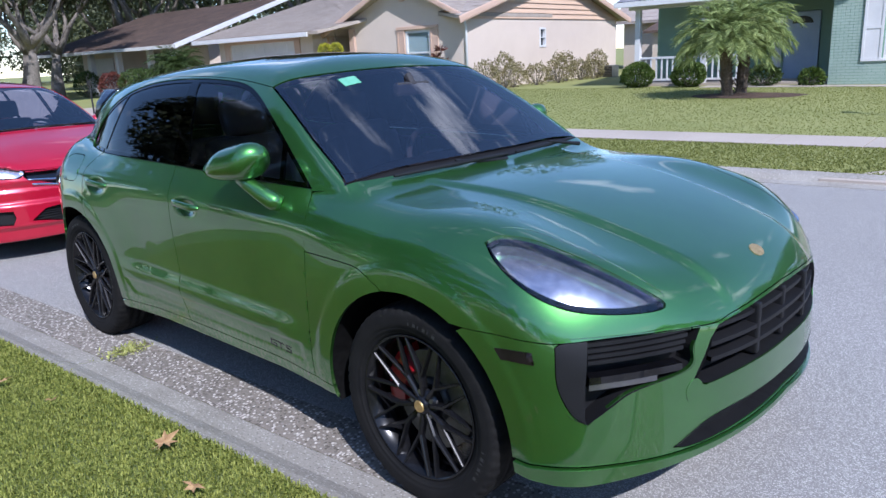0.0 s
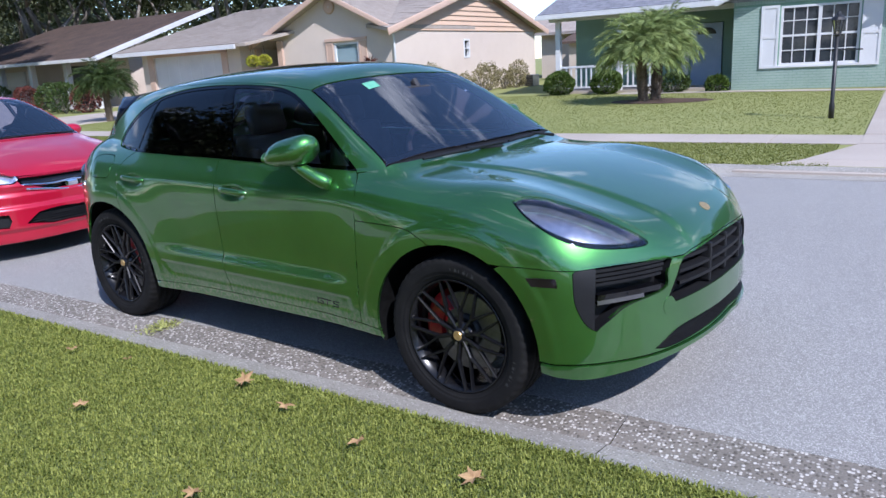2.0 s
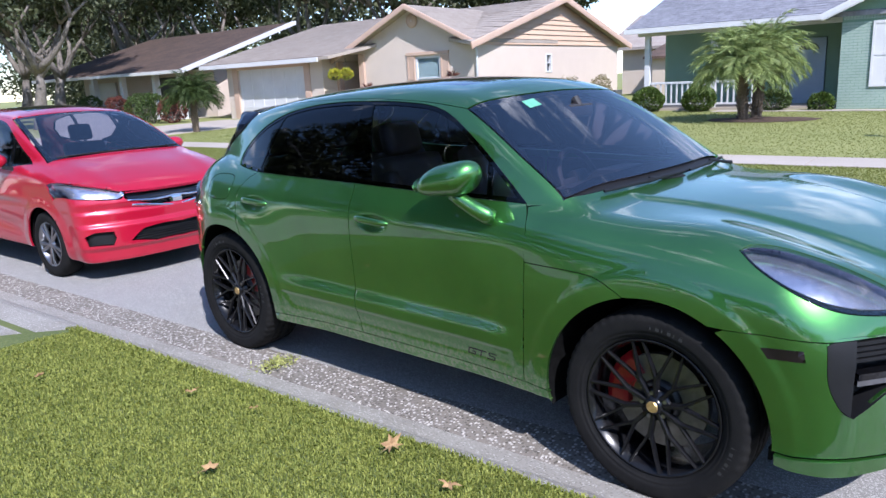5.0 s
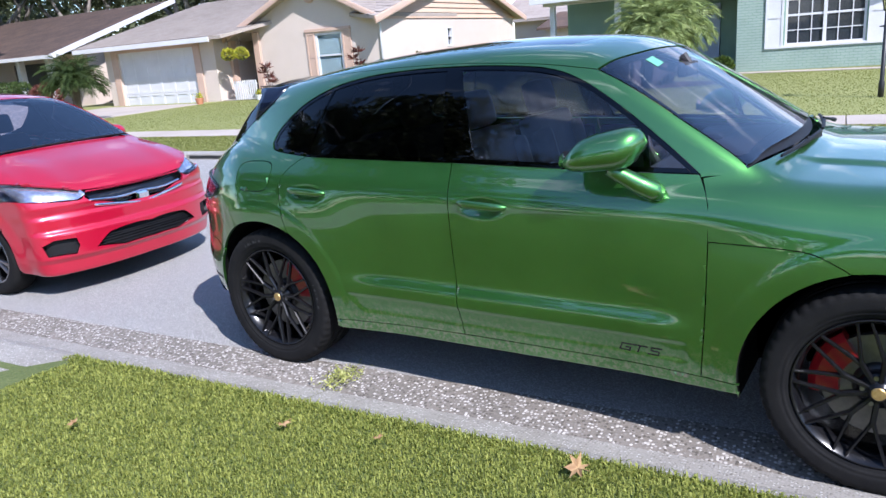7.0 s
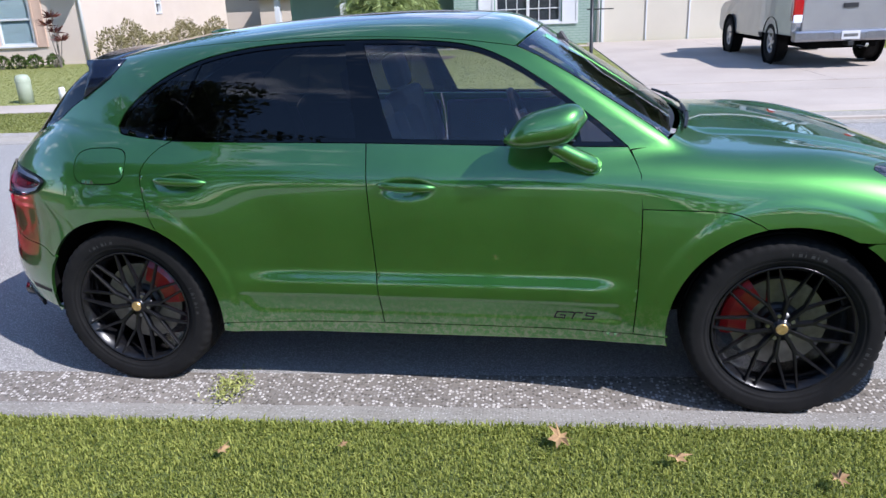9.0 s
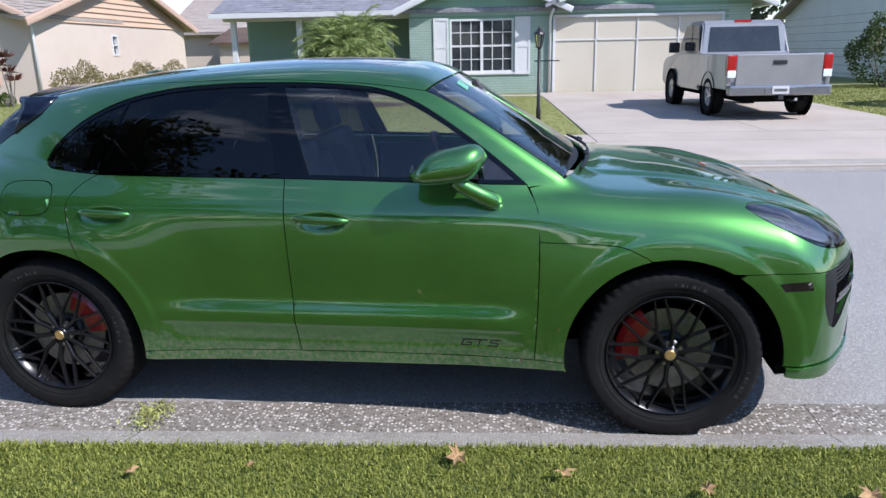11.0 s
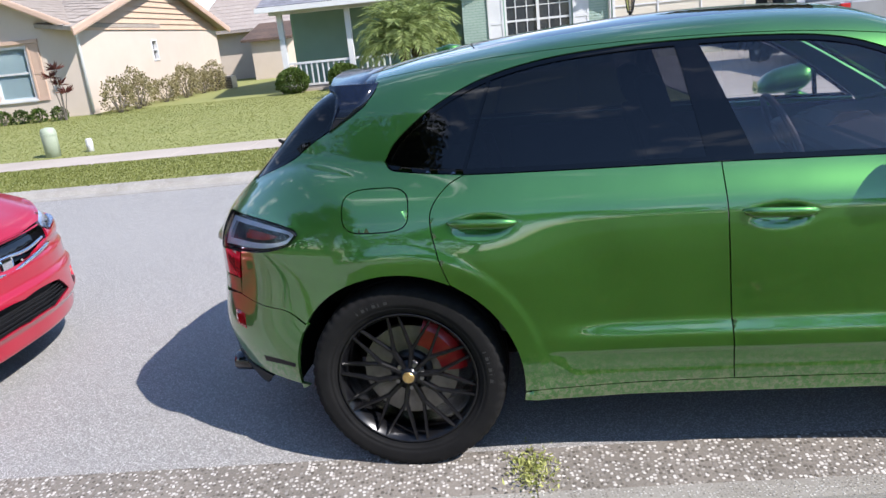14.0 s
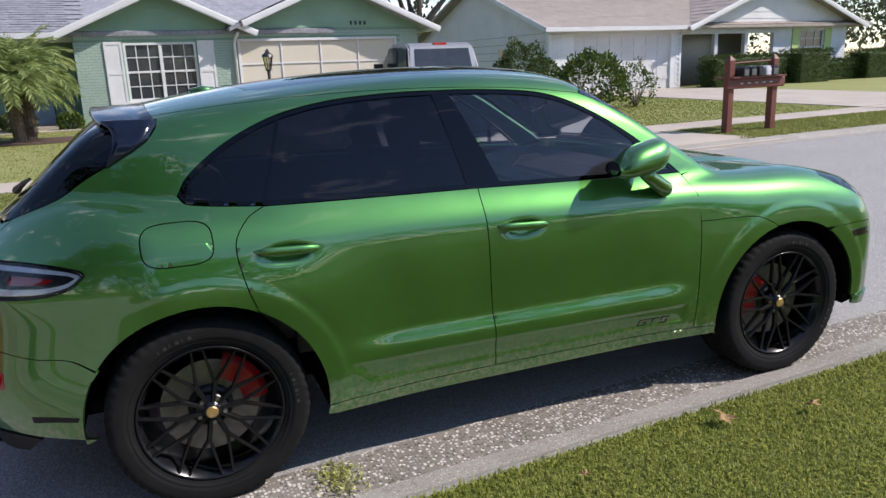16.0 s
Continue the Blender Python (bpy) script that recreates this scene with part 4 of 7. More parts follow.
house = ring(glass_top[::-1], np.array([(-1.428, 1.180), (-1.40, 1.150), (-1.30, 1.137), (-1.13, 1.125), (-.70, 1.118), (-.255, 1.112), (.40, 1.096), (.79, 1.085)]))
daylight = shrink(even(house, .05), .019)
panes = [("front_glass", clip(clip(daylight, (-.135, 1.1), (-.295, 1.5), (.2, 1.2)), (.545, 1.3), (.59, 1.1), (.2, 1.2)), GLASS_FRONT),
         ("mirror_glass", clip(daylight, (.615, 1.1), (.57, 1.3), (.7, 1.1)), GLASS_FRONT),
         ("rear_glass", clip(clip(daylight, (-.375, 1.5), (-.295, 1.1), (-.7, 1.2)), (-1.135, 1.1), (-1.015, 1.45), (-.7, 1.2)), GLASS_DARK),
         ("quarter_glass", clip(daylight, (-1.029, 1.45), (-1.149, 1.1), (-1.3, 1.2)), GLASS_DARK)]
for s in (-1, 1):
    surround = sheet("window_surround", panel(on_side(house), [on_side(p) for _, p, _ in panes], None, gap=.03, depth=.004, rim=.01, seam=.001, side=s), PILLAR, car)
    for name, poly, material in panes:
        sheet(name, panel(on_side(poly), (), None, gap=.05, depth=.007, rim=0, seam=-.002, side=s), material, car, "dark tinted side glass" if material is GLASS_DARK else "clear side glass")

# handles, mirrors, door script
for s in (-1, 1):
    for x0, x1, z in ((-.205, .045, .947), (-1.195, -.943, .968)):
        xs = np.linspace(x0, x1, 17)
        t = np.linspace(-1, 1, 17)
        y = np.interp(xs, [x0, x1], lift(np.array([(x0 - .06, z), (x1 + .06, z)]), None, 0)[:, 1]) + .026 * (1 - np.abs(t) ** 5) - .010
        bm = bmesh.new()
        rows = []
        for x, yy, q in zip(xs, y, t):
            h = .0155 * (1 - abs(q) ** 6) + .002
            rows.append([bm.verts.new((x, s * (yy + .010 * math.cos(a)), z - .006 * q + h * math.sin(a))) for a in [2 * math.pi * k / 10 for k in range(10)]])
        for a, b in zip(rows, rows[1:]):
            for k in range(10):
                bm.faces.new((a[k], a[(k + 1) % 10], b[(k + 1) % 10], b[k]))
        bm.faces.new(rows[0]); bm.faces.new(rows[-1])
        part("door_handle", bm, PAINT, car, smooth=True)
    bm = bmesh.new()
    rows = []
    for i in range(19):
        u = -1 + 2 * i / 18
        r = max(0, 1 - abs(u) ** (3.2 if u < 0 else 4.5)) ** .5 if abs(u) < .98 else .3
        hh = .086 + .010 * u
        rows.append([bm.verts.new((.475 + .142 * u + .015 * math.sin(a), s * (.972 + .090 * r * math.cos(a) - .02 * u), 1.172 + .018 * u + hh * r * math.sin(a) * (1 if math.sin(a) > 0 else .72))) for a in [2 * math.pi * k / 24 for k in range(24)]])
    for a, b in zip(rows, rows[1:]):
        for k in range(24):
            bm.faces.new((a[k], a[(k + 1) % 24], b[(k + 1) % 24], b[k]))
    bm.faces.new(rows[0]); bm.faces.new(rows[-1])
    wing_mirror = part("wing_mirror", bm, PAINT, car, "green door mirror on a slim arm", smooth=True)
    bm = bmesh.new()
    tube(bm, [(.50, s * .975, 1.125), (.535, s * .962, 1.098), (.595, s * .945, 1.062), (.645, s * .925, 1.034), (.668, s * .908, 1.022)], [.030, .031, .035, .039, .032], 14)
    part("mirror_arm", bm, PAINT, wing_mirror, smooth=True)
    bm = bmesh.new()
    rim = [(.328, s * (.985 + .060 * math.cos(a)), 1.152 + .035 * math.sin(a)) for a in [2 * math.pi * k / 20 for k in range(20)]]
    bm.faces.new([bm.verts.new(c) for c in rim])
    part("mirror_face", bm, CHROME, wing_mirror)
    for x0, strokes in ((.515, (((.050, .030), (.012, .030), (.0, .002), (.040, 0), (.044, .014), (.026, .014)),)),
                        (.572, (((.0, .030), (.056, .030)), ((.028, .030), (.016, 0)))),
                        (.630, (((.055, .030), (.016, .030), (.012, .017), (.044, .014), (.040, 0), (.0, 0)),))):
        for stroke in strokes:
            for p, q in zip(stroke, stroke[1:]):
                p, q = np.array(p), np.array(q)
                d = (q - p) / np.linalg.norm(q - p)
                n_ = np.array((-d[1], d[0])) * .0028
                bar_ = np.array([p - n_ - d * .0028, q - n_ + d * .0028, q + n_ + d * .0028, p + n_ - d * .0028]) + (x0, .391)
                sheet("script_mark", panel(on_side(bar_), (), None, gap=.02, depth=-.001, rim=.002, seam=0, side=s), BLACK, car)

# wheels
def wheel(x, s, front):
    w = new("wheel")
    w.parent = car
    w.matrix_parent_inverse = Matrix.Identity(4)
    w.location = (x, s * .805, HUB_Z + .005)
    w.rotation_euler = (0, radians(random.uniform(0, 70)), 0 if s < 0 else math.pi)
    profile = [(-.112, .2680), (-.124, .2740), (-.1285, .2813), (-.128, .2849), (-.1335, .2885), (-.137, .2958), (-.1355, .2994), (-.1395, .3031), (-.1405, .3139), (-.1415, .3309), (-.1405, .3381), (-.1405, .3429), (-.138, .3538), (-.133, .3635), (-.118, .3732), (-.075, .3774), (-.055, .3774), (-.053, .3683), (-.045, .3683), (-.043, .3780), (-.004, .3780), (-.003, .3683), (.005, .3683), (.006, .3780), (.045, .3774), (.047, .3683), (.055, .3683), (.057, .3768), (.10, .3720), (.13, .3490), (.139, .3091), (.128, .2789), (.112, .2680)]
    bm = revolve(bmesh.new(), profile, 216, wave=lambda j, k: -.006 if 12 <= j <= 14 and k % 4 == 0 else (-.004 if j in (19, 20) and k % 6 == 0 else 0))
    tyre = part("tyre", bm, RUBBER, w, "black rubber tyre with raised sidewall marks", smooth=True)
    for start, count in ((48, 6), (-52, 6)):
        for k in range(count):
            a = radians(start + (2.5 - k) * 4.1)
            m = Matrix.Rotation(-a, 4, 'Y') @ pose(0, -.1405, .324)
            part("sidewall_mark", box_bm((-.0075, -.0008, -.009), (-.0035 + .009 * (k % 2), .0035, .009), 0, m), RUBBER_MARK, tyre)
    bm = revolve(bmesh.new(), [(-.118, .270), (-.127, .271), (-.1295, .2675), (-.127, .263), (-.116, .259), (-.109, .250), (-.06, .244), (.11, .238), (.112, .270)], 96)
    rim = part("rim", bm, RIM, w, "gloss black multi-spoke alloy rim", smooth=True)
    for k in range(10):
        a = 2 * math.pi * k / 10
        q = lambda r, da, y: (r * math.cos(a + radians(da)), y, r * math.sin(a + radians(da)))
        bm = bmesh.new()
        bar(bm, q(.036, 0, -.088), q(.128, 0, -.101), .020, .026, .019, .024, out=(0, -1, 0))
        for da in (-13.5, 13.5):
            bar(bm, q(.112, 0, -.100), q(.261, da, -.119), .0135, .022, .0095, .016, out=(0, -1, 0))
        part("spoke", bm, RIM, rim)
    bm = revolve(bmesh.new(), [(-.112, .0), (-.112, .027), (-.104, .032), (-.094, .040), (-.090, .060), (-.07, .068), (-.05, .068)], 40)
    hub = part("hub", bm, RIM, rim, smooth=True)
    bm = revolve(bmesh.new(), [(-.117, 0), (-.1165, .020), (-.112, .0235)], 24)
    part("centre_cap", bm, GOLD, hub, "gold and dark centre cap")
    for k in range(5):
        a = 2 * math.pi * k / 5 + .3
        part("wheel_bolt", revolve(bmesh.new(), [(-.098, .0), (-.098, .008), (-.07, .009)], 12, m=pose(.050 * math.cos(a), 0, .050 * math.sin(a))), SATIN, hub)
    bm = revolve(bmesh.new(), [(-.035, .085), (-.035, .185), (.0, .185), (.0, .085)], 64, closed=True)
    disc = part("brake_disc", bm, STEEL, w, "grey steel brake disc")
    part("disc_bell", revolve(bmesh.new(), [(-.055, .0), (-.055, .075), (-.04, .086), (-.02, .086)], 32), DARK_METAL, disc, smooth=True)
    return w


for x in (HUB_X, -HUB_X):
    for s in (-1, 1):
        w = wheel(x, s, x > 0)
        a0 = radians(158 if x > 0 else 38)
        bm = bmesh.new()
        arc = [a0 + radians(d) for d in np.linspace(-34, 34, 12)]
        rows = []
        for a in arc:
            rows.append([bm.verts.new((x + r * math.cos(a), s * y, HUB_Z + r * math.sin(a))) for r, y in ((.115, .80), (.125, .868), (.195, .868), (.222, .85), (.222, .79))])
        for a, b in zip(rows, rows[1:]):
            for k in range(5):
                bm.faces.new((a[k], a[(k + 1) % 5], b[(k + 1) % 5], b[k]))
        bm.faces.new(rows[0]); bm.faces.new(rows[-1])
        part("brake_caliper", bm, CALIPER, car, "red brake caliper")
        # arch liner, closed towards the middle of the car
        bm = bmesh.new()
        rows = [[bm.verts.new((x + .452 * math.cos(a), s * y, HUB_Z + .452 * math.sin(a))) for y in (on(x + .455 * math.cos(a), max(HUB_Z + .455 * math.sin(a), .27))[1] - .012, .52)] for a in [radians(d) for d in (np.linspace(-3, 193, 40) if x > 0 else np.linspace(-8, 183, 40))]]
        for a, b in zip(rows, rows[1:]):
            bm.faces.new((a[0], a[1], b[1], b[0]))
        bm.faces.new([r[1] for r in rows])
        part("arch_liner", bm, LINER, car)

# structure under the skin and the inside
under = [(p[0] - .02, p[1] * .97) for p in bumper_low]
bm = bmesh.new()
low = [[bm.verts.new((x, y, z)) for x, y in under + [(x, -y) for x, y in under[::-1][1:]]] for z in (.30, .345)]
bm.faces.new(low[0])
bm.faces.new(low[1][::-1])
for k in range(len(low[0])):
    j = (k + 1) % len(low[0])
    bm.faces.new((low[0][k], low[0][j], low[1][j], low[1][k]))
part("undertray", bm, LINER, car)
bm = box_bm((-.92, -.78, .26), (.94, .78, .52), .02)
block(bm, (-2.15, -.52, .27), (2.15, .52, .56), .02)
part("floor_pan", bm, LINER, car)
bm = box_bm((.94, -.52, .5), (2.05, .52, .9), .03)
part("engine_cover", bm, LINER, car)
bm = box_bm((-2.1, -.5, .5), (-1.35, .5, 1.0), .05)
block(bm, (-1.7, -.7, .85), (-1.3, .7, 1.08), .04)
part("boot_floor", bm, TRIM_DARK, car)
for s in (-1, 1):
    for x0, x1 in ((-.21, .80), (-1.05, -.25)):
        bm = box_bm((x0, s * .80 - .03, .5), (x1, s * .80 + .03, 1.07), .025)
        part("door_trim", bm, TRIM_DARK, car)
bm = bmesh.new()
prof = [(.42, .72), (.40, .95), (.46, 1.03), (.62, 1.065), (.90, 1.075), (.98, 1.02), (.98, .72)]
extrude_outline(bm, prof, -.74, .74)
bmesh.ops.bevel(bm, geom=bm.edges[:], offset=.02, segments=2, affect="EDGES")
dash = part("dashboard", bm, TRIM_DARK, car)
bm = extrude_outline(bmesh.new(), [(.44, 1.03), (.50, 1.085), (.62, 1.09), (.66, 1.05)], .20, .52)
part("instrument_hood", bm, TRIM_DARK, dash)


def seat(x, y, wide, tall, head=True):
    lean = pose(x, y, .62, 0, -16, 0)
    ob = part("seat_back", box_bm((-.07, -wide / 2, -.08), (.06, wide / 2, tall), .05, lean), LEATHER, car, smooth=True)
    part("seat_cushion", box_bm((x - .02, y - wide / 2, .5), (x + .50, y + wide / 2, .68), .06), LEATHER, ob, smooth=True)
    for k in (-1, 1):
        part("bolster", box_bm((-.02, k * wide * .42 - .045, .0), (.11, k * wide * .42 + .045, tall * .86), .04, lean), LEATHER, ob, smooth=True)
    if head:
        part("headrest", box_bm((-.05, -.13, tall + .005), (.05, .13, tall + .19), .045, lean), LEATHER, ob, smooth=True)


seat(-.22, -.37, .50, .60)
seat(-.22, .37, .50, .60)
seat(-1.12, -.36, .62, .52)
seat(-1.12, .36, .62, .52)
bm = bmesh.new()
m = pose(.30, .37, 1.0, 0, -25, 0)
pts = [m @ Vector((0, .185 * math.cos(a), .185 * math.sin(a))) for a in np.linspace(0, 2 * math.pi, 29)]
tube(bm, pts, .017, 8, caps=False)
for a in (0, math.pi, -math.pi / 2):
    bar(bm, m @ Vector((.02, 0, 0)), m @ Vector((0, .18 * math.cos(a), .18 * math.sin(a))), .04, .015, out=(1, 0, .3))
block(bm, (-.03, -.07, -.06), (.03, .07, .06), .02, m)
part("steering_wheel", bm, TRIM_DARK, car, "black three-spoke steering wheel")
bm = box_bm((.50, -.11, 1.385), (.545, .11, 1.45), .015)
bar(bm, (.53, 0, 1.44), (.50, 0, 1.485), .03, .03, out=(1, 0, 0))
part("interior_mirror", bm, TRIM_DARK, car)
sticker = np.array([(.435, .39, 1.47), (.43, .29, 1.48), (.485, .29, 1.455), (.49, .39, 1.445)])
sheet("toll_sticker", panel(sticker, (), MIDDLE, gap=.03, depth=.0005, rim=.001, seam=0, side=-1), STICKER, car, "small pale green windscreen sticker")


# ---- houses ----
def thing(name, label, category, u=0.0, v=0.0, z=0.0, turn=0.0, group=""):
    ob = tagged(new(name), label, category, group)
    ob.matrix_world = STREET @ pose(u, v, z, 0, 0, turn)
    return ob


def wall_bm(a0, a1, z0, z1, t0, t1, holes=(), along="u"):
    """A wall with openings; it runs along u at v from t0 to t1, or the other way round."""
    bm = bmesh.new()
    cuts = sorted({a0, a1, *[h[0] for h in holes], *[h[1] for h in holes]})
    for p, q in zip(cuts, cuts[1:]):
        spans, z = [], z0
        for h in sorted([h for h in holes if h[0] <= p + 1e-6 and h[1] >= q - 1e-6], key=lambda h: h[2]):
            if h[2] > z:
                spans.append((z, h[2]))
            z = h[3]
        if z < z1:
            spans.append((z, z1))
        for s0, s1 in spans:
            block(bm, (p, t0, s0) if along == "u" else (t0, p, s0), (q, t1, s1) if along == "u" else (t1, q, s1))
    bmesh.ops.remove_doubles(bm, verts=bm.verts, dist=1e-4)
    return bm


def slab(bm, corners, thick):
    """Adds a sloping slab under its top corners."""
    a = [bm.verts.new(c) for c in corners]
    b = [bm.verts.new((c[0], c[1], c[2] - thick)) for c in corners]
    bm.faces.new(a)
    bm.faces.new(b[::-1])
    for i in range(len(corners)):
        k = (i + 1) % len(corners)
        bm.faces.new((a[k], a[i], b[i], b[k]))
    return bm


def shingled(name, corners, material, parent, rows=0, thick=.12):
    """A roof slope: corners eave left, eave right, ridge right, ridge left; courses of shingles lie on it."""
    roof = part(name, slab(bmesh.new(), corners, thick), material, parent)
    if rows:
        a, b, c, d = [Vector(q) for q in corners]
        up = (b - a).cross(d - a).normalized()
        if up.z < 0:
            up = -up
        bm = bmesh.new()
        for k in range(rows):
            t0, t1 = k / rows, (k + 1.25) / rows
            t1 = min(t1, 1)
            l0, r0, l1, r1 = a.lerp(d, t0), b.lerp(c, t0), a.lerp(d, t1), b.lerp(c, t1)
            n = max(6, int((r0 - l0).length / .9))
            for i in range(n):
                s0, s1 = (i + .5 * (k % 2) - .5) / n, (i + .5 * (k % 2) + .47) / n
                s0, s1 = max(s0, 0), min(s1, 1)
                if s1 <= s0:
                    continue
                lift_ = .022 + .008 * random.random()
                bm.faces.new([bm.verts.new(q) for q in (l0.lerp(r0, s0) + up * lift_, l0.lerp(r0, s1) + up * lift_, l1.lerp(r1, s1) + up * .004, l1.lerp(r1, s0) + up * .004)])
        tagged(part("shingles", bm, material, roof), kind="stuff")
    return roof


def bricks(parent, u0, u1, z0, z1, v, holes, material, length=.20, height=.068, joint=.011):
    """Courses of bricks, a little proud of the mortar."""
    bm = bmesh.new()
    rows = int((z1 - z0) / (height + joint))
    for r in range(rows):
        z = z0 + r * (height + joint)
        u = u0 - (length + joint) / 2 * (r % 2)
        while u < u1:
            p, q = max(u, u0), min(u + length, u1)
            u += length + joint
            if q - p < .03 or any(p < h[1] and q > h[0] and z < h[3] and z + height > h[2] for h in holes):
                continue
            y = v - .012 - .004 * random.random()
            vs = [bm.verts.new(c) for c in ((p, y, z), (q, y, z), (q, y, z + height), (p, y, z + height), (p, v, z), (q, v, z), (q, v, z + height), (p, v, z + height))]
            for f in ((0, 1, 2, 3), (0, 4, 5, 1), (1, 5, 6, 2), (2, 6, 7, 3), (3, 7, 4, 0)):
                bm.faces.new([vs[i] for i in f])
    return tagged(part("brickwork", bm, material, parent), kind="stuff")


def window(parent, u0, u1, z0, z1, v, cols=2, rows=2, halves=1, frame_mat=None, inner=None, sill=True):
    """A window that looks towards the street, in its opening."""
    frame_mat = frame_mat or WHITE
    w = part("window", wall_bm(u0, u1, z0, z1, v - .03, v + .07, [(u0 + .06, u1 - .06, z0 + .06, z1 - .06)]), frame_mat, parent)
    part("pane", box_bm((u0 + .05, v + .03, z0 + .05), (u1 - .05, v + .038, z1 - .05)), WINDOW_GLASS if inner is None else HOUSE_PANE, w).visible_shadow = inner is None
    if inner is not None:
        n = int((z1 - z0) / .055)
        for k in range(n):
            z = z0 + .05 + (z1 - z0 - .1) * (k + .5) / n
            part("blind_slat", box_bm((u0 + .06, v + .05, z - .018), (u1 - .06, v + .06, z + .018)), inner, w)
    for k in range(1, halves):
        u = u0 + (u1 - u0) * k / halves
        part("mullion", box_bm((u - .045, v - .025, z0 + .03), (u + .045, v + .05, z1 - .03)), frame_mat, w)
    for h in range(halves):
        a, b = u0 + (u1 - u0) * h / halves, u0 + (u1 - u0) * (h + 1) / halves
        for k in range(1, cols):
            u = a + (b - a) * k / cols
            part("glazing_bar", box_bm((u - .013, v + .005, z0 + .05), (u + .013, v + .03, z1 - .05)), frame_mat, w)
    for k in range(1, rows):
        z = z0 + (z1 - z0) * k / rows
        t = .03 if k * 2 == rows else .013
        part("glazing_bar", box_bm((u0 + .05, v + .002, z - t), (u1 - .05, v + .03, z + t)), frame_mat, w)
    if sill:
        part("sill", box_bm((u0 - .06, v - .09, z0 - .07), (u1 + .06, v, z0), .01), frame_mat, w)
    return w


def shutter(parent, u0, u1, z0, z1, v, material, slats=0):
    s = part("shutter", wall_bm(u0, u1, z0, z1, v - .045, v - .004, [(u0 + .06, u1 - .06, z0 + .08, (z0 + z1) / 2 - .04), (u0 + .06, u1 - .06, (z0 + z1) / 2 + .04, z1 - .08)]), material, parent)
    part("shutter_panel", box_bm((u0 + .03, v - .03, z0 + .04), (u1 - .03, v - .006, z1 - .04)), material, s)
    return s


def siding(parent, outline, v, material, step_=.20, name="siding"):
    """Overlapping boards across a gable: outline of (u, z)."""
    poly = np.array(outline, float)
    z0, z1 = poly[:, 1].min(), poly[:, 1].max()
    z = z0
    while z < z1 - .02:
        piece = clip(clip(poly, (0, z), (1, z), (0, z + 9)), (0, z + step_), (1, z + step_), (0, z - 9))
        if len(piece) >= 3:
            bm = bmesh.new()
            front = [bm.verts.new((u, v - (.022 if zz < z + .02 else .004), zz)) for u, zz in piece]
            rear = [bm.verts.new((u, v + .03, zz)) for u, zz in piece]
            bm.faces.new(front)
            for i in range(len(piece)):
                k = (i + 1) % len(piece)
                bm.faces.new((front[k], front[i], rear[i], rear[k]))
            part("board", bm, material, parent)
        z += step_


def garage_door(parent, u0, u1, z0, z1, v, material, rows=4, cols=6):
    d = part("garage_door", box_bm((u0, v + .02, z0), (u1, v + .06, z1)), material, parent)
    for r in range(rows):
        a, b = z0 + (z1 - z0) * r / rows, z0 + (z1 - z0) * (r + 1) / rows
        part("door_section", wall_bm(u0, u1, a + .006, b - .006, v, v + .025, [(u0 + (u1 - u0) * (k + .12) / cols, u0 + (u1 - u0) * (k + .88) / cols, a + .1, b - .1) for k in range(cols)]), material, d)
    return d


# the cream house with the peach gable
GZ = .22
house = thing("cream_house", "single-storey cream stucco house with peach shutters and pale shingle roof", "house", -.55, .8)
win = (-15.72, -14.52, .88, 2.48)
part("front_wall", wall_bm(-18.55, -12.85, GZ - .2, 2.78, 18.4, 18.6, [win]), STUCCO, house)
swin = (23.5, 24.0, 1.68, 2.46)
part("side_wall", wall_bm(18.6, 30.6, GZ - .2, 2.78, -13.05, -12.85, [swin], "v"), STUCCO, house)
bm = bmesh.new()
for a in [(18.1, 2.78), (31.0, 2.78), (24.6, 4.62)]:
    bm.verts.new((-12.86, a[0], a[1]))
bm.faces.new(bm.verts[:])
part("gable_backing", bm, PEACH, house)
for k in range(9):
    z = 2.80 + k * .205
    f = (z - 2.78) / 1.84
    a, b = 18.1 + (24.6 - 18.1) * f, 31.0 + (24.6 - 31.0) * f
    f1 = min((z + .2 - 2.78) / 1.84, 1)
    c, d = 18.1 + 6.5 * f1, 31.0 - 6.4 * f1
    bm = bmesh.new()
    vs = [bm.verts.new(q) for q in ((-12.80, a, z), (-12.80, b, z), (-12.845, d, z + .2), (-12.845, c, z + .2))]
    bm.faces.new(vs)
    part("board", bm, PEACH, house)
part("side_window", wall_bm(swin[0], swin[1], swin[2], swin[3], -13.0, -12.82, [(swin[0] + .07, swin[1] - .07, swin[2] + .07, (swin[2] + swin[3]) / 2 - .02), (swin[0] + .07, swin[1] - .07, (swin[2] + swin[3]) / 2 + .02, swin[3] - .07)], "v"), WHITE, house)
part("side_pane", box_bm((-12.96, swin[0] + .04, swin[2] + .04), (-12.95, swin[1] - .04, swin[3] - .04)), WINDOW_GLASS, house)
window(house, *win, 18.43, 1, 2, 1, WHITE, BLIND)
for a, b in ((-16.13, -15.76), (-14.48, -14.10)):
    shutter(house, a, b, .82, 2.52, 18.4, PEACH_TRIM)
part("window_head", box_bm((-16.15, 18.33, 2.54), (-14.08, 18.41, 2.66), .01), PEACH_TRIM, house)
